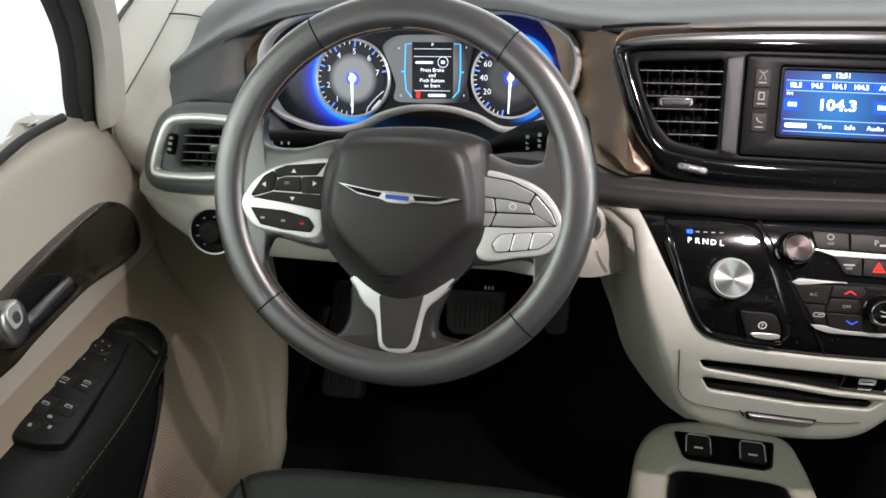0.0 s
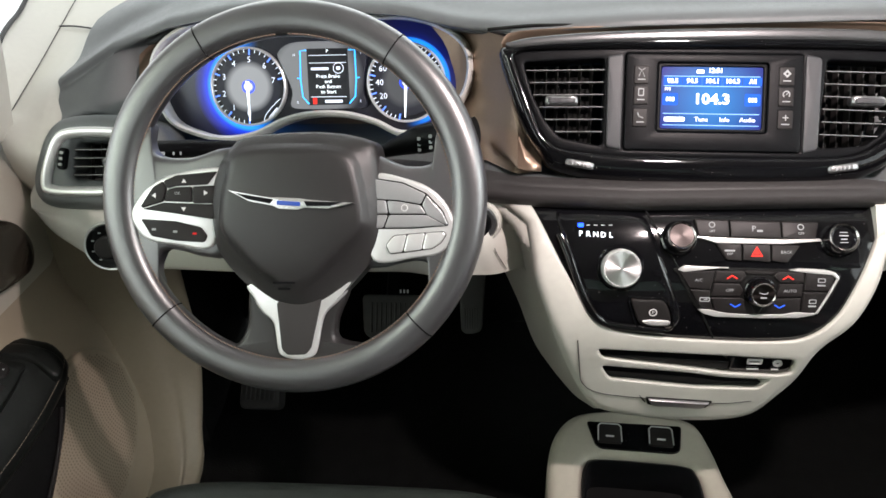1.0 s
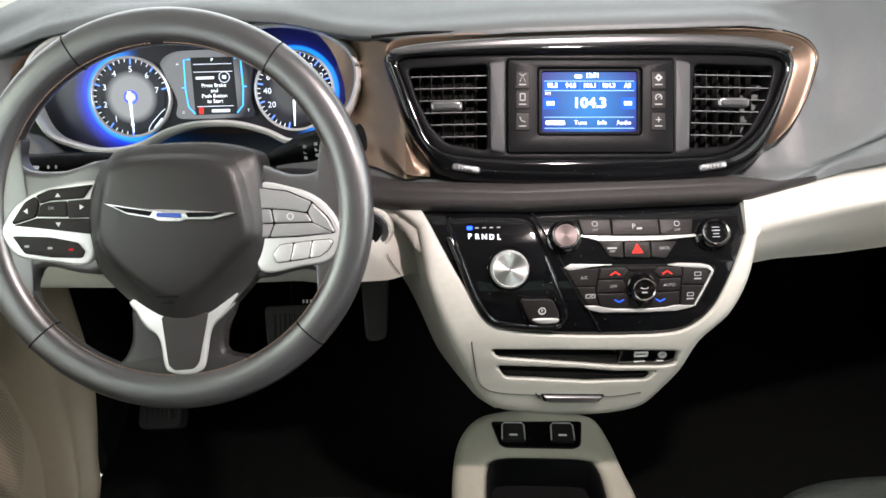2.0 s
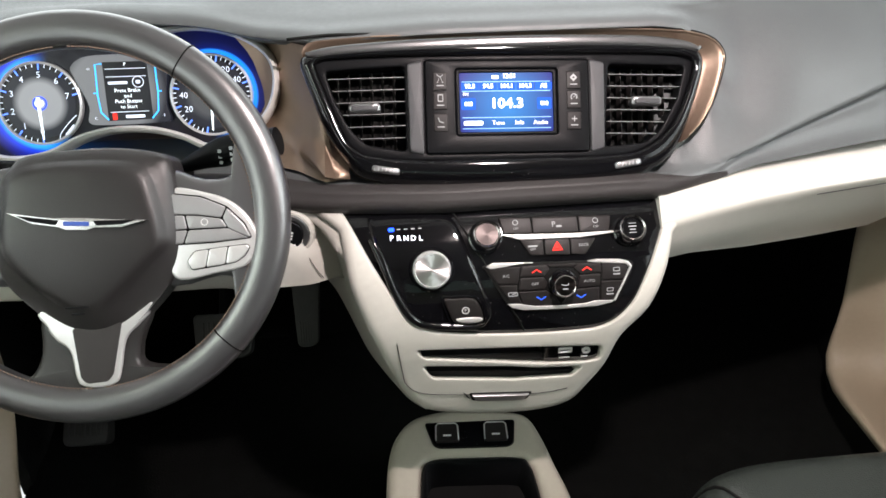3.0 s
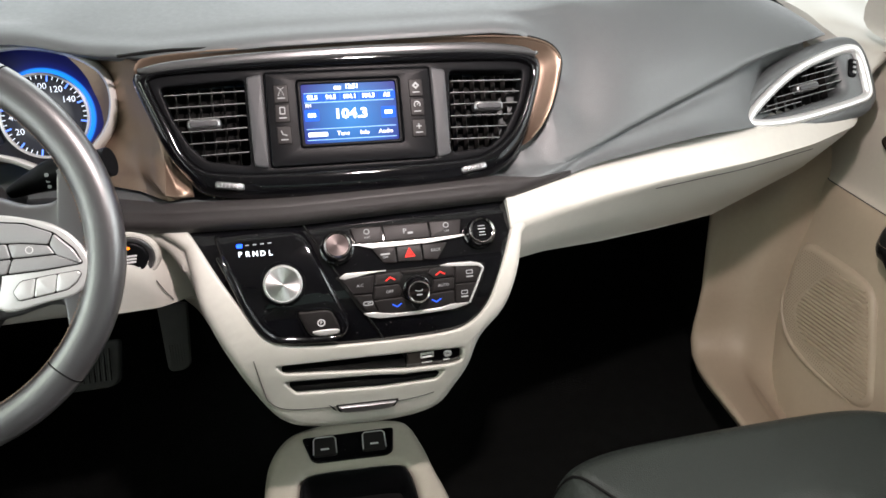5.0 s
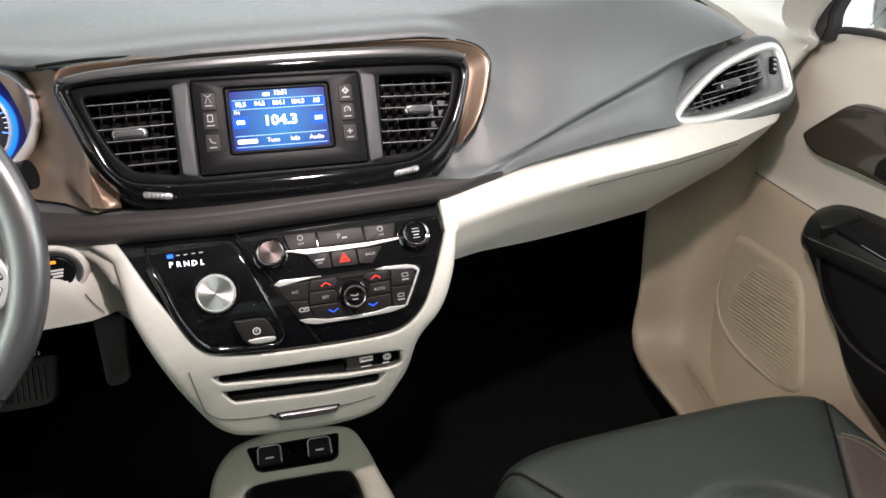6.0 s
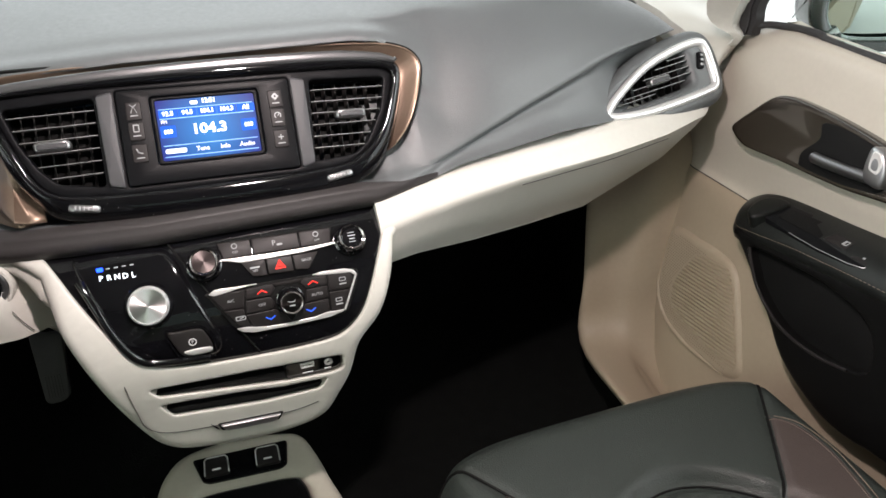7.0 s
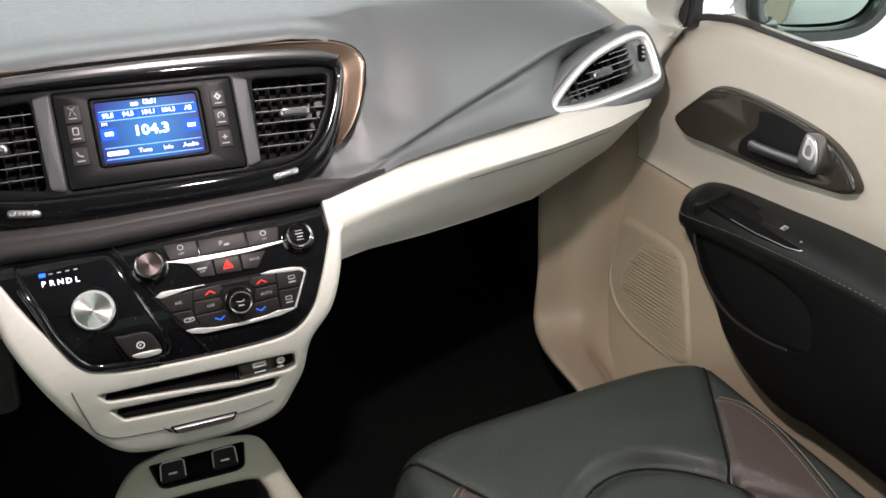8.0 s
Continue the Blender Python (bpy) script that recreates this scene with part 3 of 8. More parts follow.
def dashboard():
    rows = []
    xs = [-0.77] + [-0.76 + 0.02 * i for i in range(25)] + [-0.26 + 0.01 * i for i in range(60)] + [0.34 + 0.02 * i for i in range(18)]
    for x in xs:
        line = smooth_loop([Vector((y, z, 0)) for y, z in pad_line(x)], 4, False)
        over = max(0.0, x - 0.66) ** 2 * 12
        rows.append([Vector((x, p.x + over, p.y - over * 0.25)) for p in line])
    part("soft_pad", solid(rows, (0, 0.03, -0.012)), DARK, DASH, smooth=60)
    # the dark band along the foot of the pad
    rows = []
    for i in range(60):
        x = -0.66 + (0.66 + 0.25) * i / 59
        line = smooth_loop([Vector((y, z, 0)) for y, z in pad_line(x)], 4, False)[-13:]
        cut = max(0.0, (x - 0.16) / 0.10)
        pick = [line[min(12, int(round(12 * (cut * 0.9 + (1 - cut * 0.9) * k / 12))))] for k in range(13)]
        rows.append([Vector((x, p.x - 0.0016, p.y + (0.0012 if k < 4 else 0.0))) for k, p in enumerate(pick)])
    part("lower_band", solid(rows, (0, 0.004, 0)), BAND, DASH, "dark grey band below the pad", smooth=60)
    # bronze trim: a curved sheet round the instruments, and the frame behind the screen's surround
    rows = []
    for i in range(60):
        x = -0.676 + (0.676 - 0.176) * i / 59
        yb, zb, fy, fz, ay, az = straight(PAD_LEFT, x)[:6]
        cave = min(max((-0.20 - x) / 0.08, 0), 1) * min(max((x + 0.70) / 0.06, 0), 1)
        a, b = Vector((x, yb + 0.004 + 0.047 * cave, zb - 0.013)), Vector((x, fy - 0.008, fz))
        if x < -0.60:
            b = a.lerp(b, max(0.5, 1 - (-0.60 - x) / 0.16))
        # beside the instruments the sheet curls out over the ledge at its foot
        if x > -0.205:
            a = a.lerp(b, min(0.78, (x + 0.205) / 0.012))
        f = min(max((x + 0.36) / 0.06, 0), 1) * min(max((-0.180 - x) / 0.03, 0), 1)
        f = f * f * (3 - 2 * f)
        ledge = Vector((x, ay, az + 0.003)) - b
        pts = [a, a.lerp(b, 0.3) + Vector((0, -0.003, 0)), a.lerp(b, 0.62) + Vector((0, -0.004 - 0.004 * f, 0)), a.lerp(b, 0.85) + Vector((0, -0.003 - 0.020 * f, 0.008 * f)),
               b + Vector((0, -0.030 * f, 0.016 * f)), b + ledge * (0.48 * f + 0.01) + Vector((0, 0, 0.009 * f)), b + ledge * (0.64 * f + 0.02) + Vector((0, 0, -0.002 * f))]
        rows.append(smooth_loop(pts, 3, False))
    part("bronze_trim", solid(rows, (0, 0.006, 0)), BRONZE, DASH, "satin bronze trim sheet", smooth=60)
    out = smooth_loop([(-0.217, 0.0620), (-0.20, 0.0670), (-0.147, 0.0710), (-0.027, 0.0757), (0.0928, 0.0778), (0.160, 0.0778), (0.2000, 0.0755), (0.2230, 0.0710), (0.2390, 0.0635), (0.2482, 0.050), (0.2466, 0.0333), (0.2355, 0.0007), (0.2215, -0.0247), (0.2060, -0.0416),
                       (0.1900, -0.050), (0.10, -0.062), (-0.10, -0.070), (-0.150, -0.0780), (-0.172, -0.0690), (-0.192, -0.035), (-0.209, 0.005), (-0.2215, 0.042)], 5)
    mid = Vector((0.0, -0.012))
    near, far = polar(smooth_loop(BEZEL, 6), mid, 240), polar(out, mid, 240)
    far = [q if (q - mid).length > (p - mid).length + 0.001 else mid + (p - mid) * 0.985 for p, q in zip(near, far)]
    rows = []
    for u, z in ((-0.25, -0.014), (0.0, -0.013), (0.35, -0.009), (0.75, -0.0035), (0.95, -0.0005), (1.0, -0.0005), (1.0, -0.016)):
        rows.append([UPPER @ Vector((*p.lerp(q, u), z if (q - mid).length > (p - mid).length else min(z, -0.012))) for p, q in zip(near, far)])
    part("bronze_frame", loft(rows, False, True), BRONZE, DASH, "satin bronze frame", smooth=60)
    edge = smooth_loop([(-0.147, 0.0705), (-0.027, 0.0752), (0.0928, 0.0773), (0.160, 0.0773), (0.2000, 0.0750), (0.2227, 0.0705), (0.2383, 0.0630), (0.2474, 0.050), (0.2458, 0.0333), (0.2347, 0.0007), (0.2207, -0.0247), (0.2052, -0.0416)], 8, False)
    part("bright_edge", tube([UPPER @ Vector((p.x, p.y, 0.0002)) for p in edge], 0.0011, 8), BRONZE, DASH, "thin raised bronze edge")
    # shadow line between pad and bronze, drawn as a black tube
    gap = smooth_loop([(-0.2368, 0.0690), (-0.1914, 0.0735), (-0.147, 0.0745), (-0.027, 0.0787), (0.0928, 0.0805), (0.165, 0.0802), (0.2025, 0.0777), (0.2255, 0.0728), (0.2412, 0.0650), (0.2503, 0.0505), (0.2486, 0.0330), (0.2373, 0.0000), (0.2230, -0.0258), (0.2070, -0.043)], 6, False)
    part("shadow_gap", tube([UPPER @ Vector((p.x, p.y, -0.0035)) for p in gap], [0.0019 - 0.0009 * i / (len(gap) - 1) for i in range(len(gap))], 6), VOID, DASH, "black line for the shade in the gap over the bronze frame")
    # cream lower panels
    rows = []
    for i in range(48):
        x = 0.165 + (0.712 - 0.165) * i / 47
        ty, tz = straight([(0.165, 0.528, 0.674), (0.2041, 0.533, 0.6785), (0.2963, 0.548, 0.6868), (0.3794, 0.563, 0.6932), (0.4725, 0.585, 0.6950), (0.574, 0.611, 0.6925), (0.6955, 0.636, 0.6975), (0.712, 0.640, 0.698)], x)
        ny, nz = straight([(0.165, 0.504, 0.644), (0.2109, 0.512, 0.6519), (0.2876, 0.525, 0.6605), (0.3704, 0.540, 0.6648), (0.5074, 0.565, 0.6672), (0.6108, 0.588, 0.6728), (0.690, 0.612, 0.683), (0.712, 0.628, 0.688)], x)
        ly, lz = straight([(0.165, 0.520, 0.590), (0.2209, 0.540, 0.5869), (0.3128, 0.575, 0.5700), (0.4175, 0.615, 0.5550), (0.5256, 0.650, 0.5465), (0.6623, 0.655, 0.6039), (0.700, 0.650, 0.648), (0.712, 0.645, 0.668)], x)
        top, nose, low_edge = Vector((ty, tz, 0)), Vector((ny, nz, 0)), Vector((ly, lz, 0))
        soft = 1 - 0.6 * min(max((x - 0.30) / 0.25, 0), 1)
        pts = [top + Vector((0.014, 0.003, 0)), top + Vector((-0.002, 0.0015, 0)), top.lerp(nose, 0.35) + Vector((-0.002, 0.0025, 0)), top.lerp(nose, 1 - 0.22 * soft) + Vector((-0.002, 0.0030 * soft, 0)), nose,
               nose.lerp(low_edge, 0.10 + 0.12 * soft) + Vector((-0.0012 * soft, 0, 0)), nose.lerp(low_edge, 0.55) + Vector((-0.002, 0, 0)), low_edge + Vector((0.0, 0.004, 0)), low_edge + Vector((0.007, 0, 0)), low_edge + Vector((0.05, -0.002, 0)), low_edge + Vector((0.30, 0.02, 0))]
        line = smooth_loop(pts, 4, False)
        over = max(0.0, x - 0.69) ** 2 * 14
        rows.append([Vector((x, p.x + over, p.y)) for p in line])
    glove = part("glove_box_panel", solid(rows, (0, 0.02, 0.004)), CREAM, DASH, "cream padded glove box panel", smooth=60)
    seam = [Vector((x, y - 0.0024, z - 0.0045)) for x, y, z in ((0.36, 0.539, 0.6645), (0.44, 0.5535, 0.6655), (0.5074, 0.5652, 0.6672), (0.6108, 0.5882, 0.6728))]
    part("seam", tube(smooth_loop(seam, 5, False), 0.0005, 5), BAND, glove)
    rows = []
    for i in range(110):
        x = -0.795 + 0.495 * i / 39 if i < 40 else -0.300 + 0.135 * (i - 39) / 70
        my, mz = straight(PAD_LEFT, x)[-2:]
        ly, lz = straight([(-0.795, 0.582, 0.632), (-0.785, 0.575, 0.618), (-0.765, 0.56, 0.612), (-0.745, 0.553, 0.604), (-0.72, 0.548, 0.588), (-0.685, 0.545, 0.584), (-0.64, 0.543, 0.576), (-0.54, 0.542, 0.573), (-0.30, 0.53, 0.583), (-0.235, 0.530, 0.585), (-0.215, 0.530, 0.586), (-0.202, 0.532, 0.585), (-0.190, 0.536, 0.580), (-0.165, 0.54, 0.578)], x)
        pts = [(my + 0.010, mz + 0.004), (my - 0.002, mz + 0.002), (my - 0.014, mz - 0.006), (my - 0.020, mz - 0.020), (my + (ly - my) * 0.5 - 0.014, mz + (lz - mz) * 0.55), (ly, lz + 0.004), (ly + 0.010, lz - 0.001), (ly + 0.04, lz - 0.002), (ly + 0.25, lz + 0.01)]
        line = smooth_loop([Vector((y, z, 0)) for y, z in pts], 4, False)
        # beside the stack the panel is hollowed out round a lobe that carries the start button
        there = min(max((x + 0.335) / 0.045, 0), 1)
        there = there * there * (3 - 2 * there)
        row = []
        for k, p in enumerate(line):
            y, z = p.x, p.y
            if k <= 22 and there > 0:
                r = math.hypot(max(x + 0.275, 0) / 0.083, (max(z, 0.585) - 0.585) / 0.080)
                u = min(max((r - 0.50) / 0.50, 0), 1)
                v = min(max((r - 1.0) / 0.16, 0), 1)
                w = min(max((x + 0.232) / 0.048, 0), 1) * min(max((z - 0.600) / 0.035, 0), 1)
                u, v, w = u * u, v * v * (3 - 2 * v), w * w * (3 - 2 * w)
                lobe = 0.525 + 0.024 * u
                arch = 0.540 + (stack_face(z) + 0.006 - 0.540) * w
                y += (lobe + (arch - lobe) * v - y) * there * (1.0 if k > 4 else 0.25 * k)
            row.append(Vector((x, y, z)))
        rows.append(row)
    part("knee_panel", solid(rows, (0, 0.02, 0.004)), CREAM, DASH, "cream knee panel below the steering column", smooth=60)


UPPER = facet(30, (0, 0.5825, 0.7725), -1.7, 0.3)
BEZEL = [(-0.2235, 0.0430), (-0.2120, 0.0525), (-0.1774, 0.0590), (-0.0871, 0.0655), (0.0322, 0.0690), (0.1246, 0.0688), (0.1629, 0.0670), (0.2017, 0.0615), (0.2190, 0.0530), (0.2238, 0.0382), (0.2190, 0.0153), (0.2083, -0.017), (0.1945, -0.0473), (0.1801, -0.0660),
         (0.165, -0.0762), (0.1437, -0.0840), (0.0915, -0.0905), (-0.0235, -0.0925), (-0.1143, -0.0892), (-0.1590, -0.0805), (-0.1770, -0.0648), (-0.1960, -0.0345), (-0.2125, 0.0079)]
INNER = [(-0.2035, 0.0425), (-0.185, 0.0460), (-0.0879, 0.0492), (0.0953, 0.0500), (0.180, 0.0482), (0.2040, 0.0440), (0.2105, 0.035), (0.2030, 0.0093), (0.1890, -0.0222), (0.1715, -0.043), (0.1440, -0.0585), (0.1019, -0.0628), (0.0349, -0.0635),
         (-0.0849, -0.0640), (-0.1454, -0.0597), (-0.1640, -0.0535), (-0.1768, -0.0400), (-0.1890, -0.0108), (-0.2070, 0.0350)]
VENT_L = [(-0.1973, 0.0335), (-0.1109, 0.0385), (-0.1111, -0.0542), (-0.1559, -0.0461), (-0.1724, -0.0283), (-0.1867, -0.0003)]
VENT_R = [(0.1143, 0.0392), (0.2014, 0.0363), (0.1925, 0.0), (0.1715, -0.036), (0.1545, -0.0490), (0.1083, -0.0525)]


def air_vent(m, opening, heights, lean, vanes, tab, owner):
    """Slats across an opening, upright vanes behind them, and a tab to aim them."""
    # a black sheet behind the slats supplies the vent's inner shade
    vent = part("vent_shade_sheet", plate(m, inset(turned([Vector(p) for p in opening]), -0.003), -0.045, -0.040, 0.001), VOID, owner)
    for h in heights:
        ends = span(opening, h)
        if not ends:
            continue
        a, b = ends
        f = m @ Matrix.Translation(((a + b) / 2, h + lean * 0, 0.0)) @ pose(0, 0, 0, 0, 0, math.degrees(lean)) @ pose(0, 0, 0, 9)
        part("slat", box(f @ Matrix.Translation((0, 0, -0.0045)), b - a + 0.002, 0.0018, 0.009, 0.0008), ARM_LOW, vent)
        part("bright_line", box(f @ Matrix.Translation((0, 0.0002, 0.0004)), b - a - 0.002, 0.0010, 0.0014, 0.0003), STRIP, vent)
    for x in vanes:
        ends = rise(opening, x)
        if ends:
            part("vane", box(mark(m, x, (ends[0] + ends[1]) / 2, -0.024) @ pose(0, 0, 0, 0, 12, 0), 0.0012, ends[1] - ends[0], 0.010, 0.0004), BUTTON, vent)
    x, y = tab
    part("aiming_tab", pillow(mark(m, x, y, 0.0) @ pose(0, 0, 0, 0, 0, math.degrees(lean)), rect(0, 0, 0.035, 0.0105, 0.0045), -0.006, 0.006, 0.0012, 0.004), HANDLE, vent, "satin silver tab")
    part("tab_insert", pillow(mark(m, x, y - 0.0006, 0.0) @ pose(0, 0, 0, 0, 0, math.degrees(lean)), rect(0, 0, 0.029, 0.0058, 0.0026), 0.004, 0.0080, 0.0005, 0.0015), GREYTRIM, vent, "dark grey insert")
    return vent


def screen_surround():
    t = thing("center_display_surround", "gloss black dashboard surround holding two vents and a radio", "dashboard trim", (0, 0.60, 0.70))
    inner = smooth_loop(INNER, 4)
    mid = Vector((0.0, -0.012))
    near, far = polar(inner, mid, 260), polar(smooth_loop(BEZEL, 6), mid, 260)
    rows = [[UPPER @ Vector((*p.lerp(q, u), z)) for p, q in zip(near, far)] for u, z in ((0.0, -0.012), (0.0, 0.0040), (0.03, 0.0066), (0.09, 0.0080), (0.22, 0.0088), (0.40, 0.0088), (0.58, 0.0078), (0.74, 0.0060), (0.87, 0.0034), (0.95, 0.0008), (1.0, -0.0030), (1.0, -0.012))]
    part("gloss_bezel", loft(rows, False, True), GLOSS, t, "piano black bezel", smooth=60)
    top = smooth_loop([(-0.2165, 0.0480), (-0.2120, 0.0535), (-0.1774, 0.0600), (-0.0871, 0.0663), (0.0322, 0.0698), (0.1246, 0.0694), (0.1629, 0.0677), (0.2017, 0.0621), (0.2195, 0.0535)], 5, False)
    low_side = smooth_loop([(0.2140, 0.0502), (0.186, 0.0541), (0.1219, 0.0570), (0.0311, 0.0566), (-0.0875, 0.0537), (-0.1653, 0.0500), (-0.2060, 0.0460)], 5, False)
    part("silver_strip", plate(UPPER, top + low_side, -0.002, 0.0105, 0.0045, seg=5), SMOKESTRIP, t, "dark satin silver strip", smooth=60)
    hole = rect(0.0003, -0.007, 0.180, 0.101, 0.003)
    part("vent_frame", plate(UPPER, inner, -0.02, 0.0015, 0.002, [round_loop(VENT_L, 0.006), round_loop(VENT_R, 0.006), hole]), MATTE, t, "matte black inner frame")
    for side in (-1, 1):
        part("upright_trim", pillow(UPPER, round_loop([(side * 0.0925, 0.044), (side * 0.1085, 0.0405), (side * 0.1075, -0.055), (side * 0.0925, -0.0585)], 0.003), -0.004, 0.0045, 0.001, 0.003), GREYTRIM, t, "satin grey upright trim")
    air_vent(UPPER, VENT_L, [0.0255, 0.0125, -0.0005, -0.0135, -0.0265, -0.0395], 0.02, [-0.185 + 0.0125 * i for i in range(6)], (-0.1555, -0.0070), t)
    air_vent(UPPER, VENT_R, [0.0265, 0.0135, 0.0005, -0.0125, -0.0255, -0.0385], -0.02, [0.121 + 0.0125 * i for i in range(6)], (0.156, -0.0030), t)
    # thumb wheels of the vents, low in the bezel
    for x, y, r in ((-0.1345, -0.0745, -9), (0.1317, -0.0725, 9)):
        f = mark(UPPER, x, y, 0.0105) @ pose(0, 0, 0, 0, 0, r)
        lamp = part("vent_wheel", pillow(f, rect(0, 0, 0.031, 0.0080, 0.0038), -0.004, 0.0005, 0.001, 0.004), HANDLE, t, "satin chrome thumb wheel")
        for i in range(5):
            part("notch", box(mark(f, -0.008 + 0.0040 * i, 0, 0.0008), 0.0014, 0.0045, 0.0030, 0.0004), ICON, lamp)


def radio():
    t = thing("car_radio", "black car radio with a lit blue touchscreen and side buttons", "car radio", (0, 0.56, 0.72))
    out = rect(0.0003, -0.007, 0.179, 0.100, 0.003)
    lcd = rect(-0.0005, -0.002, 0.103, 0.0645, 0.0025)
    part("faceplate", plate(UPPER, out, -0.01, 0.0045, 0.0012, [rect(-0.0005, -0.002, 0.113, 0.073, 0.004)]), MATTE, t, "matte black faceplate")
    part("screen_rim", plate(UPPER, rect(-0.0005, -0.002, 0.112, 0.072, 0.004), -0.01, 0.0025, 0.0015, [lcd]), MATTE, t, "black screen rim")
    s = part("screen", plate(UPPER, lcd, -0.006, 0.0008, 0.0002, seg=1), SCREEN, t, "lit blue touchscreen")
    z = 0.0012
    lettering("104.3", mark(UPPER, 0.0, -0.0035, z), 0.0150, LCDWHITE, s, squeeze=1.12, bold=0.025)
    lettering("12:51", mark(UPPER, 0.003, 0.0265, z), 0.0068, LCDWHITE, s, bold=0.03)
    part("status_icon", plate(UPPER, rect(-0.0125, 0.0255, 0.0075, 0.0035, 0.001, 2), z - 0.0003, z, 0.0001, seg=1), LCDWHITE, s)
    for x, w in ((-0.0405, "92.5"), (-0.0205, "94.5"), (0.0, "104.1"), (0.0205, "104.3"), (0.041, "All")):
        part("preset_field", plate(UPPER, rect(x, 0.0155, 0.0185, 0.0085, 0.001, 2), 0.0006, 0.0010, 0.0001, seg=1), FIELD, s)
        lettering(w, mark(UPPER, x, 0.0155, z + 0.0002), 0.0066, LCDWHITE, s, bold=0.03)
    for x in (-0.0425, 0.0415):
        part("seek_field", plate(UPPER, rect(x, -0.0035, 0.0155, 0.0125, 0.001, 2), 0.0006, 0.0010, 0.0001, seg=1), FIELD, s)
        for k in (-1, 0, 1):
            bar(UPPER, x + 0.003 * k, -0.0035, 0.0022, 0.0045, z + 0.0002, LCDWHITE, s)
    for y in (0.0205, 0.0103, -0.0185, -0.0305):
        bar(UPPER, -0.0005, y, 0.098, 0.0007, z, LCDLINE, s, "screen_line")
    lettering("FM", mark(UPPER, -0.0455, 0.0068, z), 0.005, LCDWHITE, s)
    bar(UPPER, -0.0375, -0.0245, 0.021, 0.0045, z, LCDWHITE, s)
    for x, w in ((-0.010, "Tune"), (0.0135, "Info"), (0.037, "Audio")):
        lettering(w, mark(UPPER, x, -0.0245, z), 0.0066, LCDWHITE, s)
    for i, y in enumerate((0.0206, -0.0006, -0.0240)):
        for x in (-0.0735, 0.0735):
            b = part("radio_button", pillow(UPPER, rect(x, y, 0.0152, 0.0192, 0.0015), 0.002, 0.0058, 0.0003, 0.001), BUTTON, t)
            f = mark(UPPER, x, y + 0.002, 0.0064)
            if x < 0 and i == 0:
                part("icon", tube([f @ Vector((-0.003, -0.004, 0)), f @ Vector((0, 0.003, 0)), f @ Vector((0.003, -0.004, 0))], 0.0004, 5), ICON, b)
                part("icon", tube([f @ Vector((-0.0035, 0.005, 0)), f @ Vector((-0.001, 0.003, 0)), f @ Vector((0.001, 0.003, 0)), f @ Vector((0.0035, 0.005, 0))], 0.0004, 5), ICON, b)
            elif x < 0 and i == 1:
                part("icon", plate(f, rect(0, 0.001, 0.006, 0.008, 0.001), -0.0003, 0, 0.0001, [rect(0, 0.001, 0.0042, 0.006, 0.0006)], 1), ICON, b)
            elif x < 0:
                part("icon", tube([f @ Vector((-0.003, 0.003, 0)), f @ Vector((-0.0015, -0.001, 0)), f @ Vector((0.003, -0.0025, 0))], 0.0007, 6), ICON, b)
            elif i == 2:
                bar(f, 0, 0, 0.006, 0.001, 0, ICON, b)
                bar(f, 0, 0, 0.001, 0.006, 0.0002, ICON, b)
            elif i == 0:
                part("icon", plate(f, [Vector(p) for p in ((-0.0042, 0.0006), (0, -0.0036), (0.0042, 0.0006), (0, 0.0048))], -0.0003, 0, 0.0001, [disc(0, 0.0006, 0.0013, 10)], 1), ICON, b)
            else:
                part("icon", arc_band(f, 0, 0.0006, 0.0027, 0.0038, -40, 230, 0.0, 20), ICON, b)
                part("icon", tube([f @ Vector((-0.0004, 0.0, 0)), f @ Vector((0.0018, 0.0024, 0))], 0.0004, 5), ICON, b)
            bar(f, 0, -0.0068, 0.008, 0.0011, 0, ICON, b)


FIELD = glow("screen_field", (0.006, 0.07, 0.55), 0.9)
LCDLINE = glow("screen_line", (0.25, 0.5, 1.0), 0.9)

# ---- lower centre stack: a panel that bulges towards the seats ----
LOWER = facet(25, (0, 0.483, 0.61))


def sag(y):
    a = min(abs(y), 0.1)
    return 3.8 * a * a + 0.76 * max(abs(y) - 0.1, 0)


def bent(bm, step=0.012):
    """Bends a flat-built bmesh over the bulge of the lower stack."""
    back = LOWER.inverted()
    lows = [(back @ v.co).y for v in bm.verts]
    y = math.floor(min(lows) / step) * step + step
    if max(lows) - min(lows) > step * 1.2:
        while y < max(lows):
            bmesh.ops.bisect_plane(bm, geom=bm.verts[:] + bm.edges[:] + bm.faces[:], dist=1e-6, plane_co=LOWER @ Vector((0, y, 0)), plane_no=LOWER.to_3x3() @ Vector((0, 1, 0)))
            y += step
    for v in bm.verts:
        p = back @ v.co
        p.z -= sag(p.y)
        v.co = LOWER @ p
    return bm


def low(x, y, z=0.0):
    """A frame on the bulged panel."""
    slope = (sag(y + 0.001) - sag(y - 0.001)) / 0.002
    return LOWER @ Matrix.Translation((x, y, -sag(y))) @ Matrix.Rotation(-math.atan(slope), 4, "X") @ Matrix.Translation((0, 0, z))


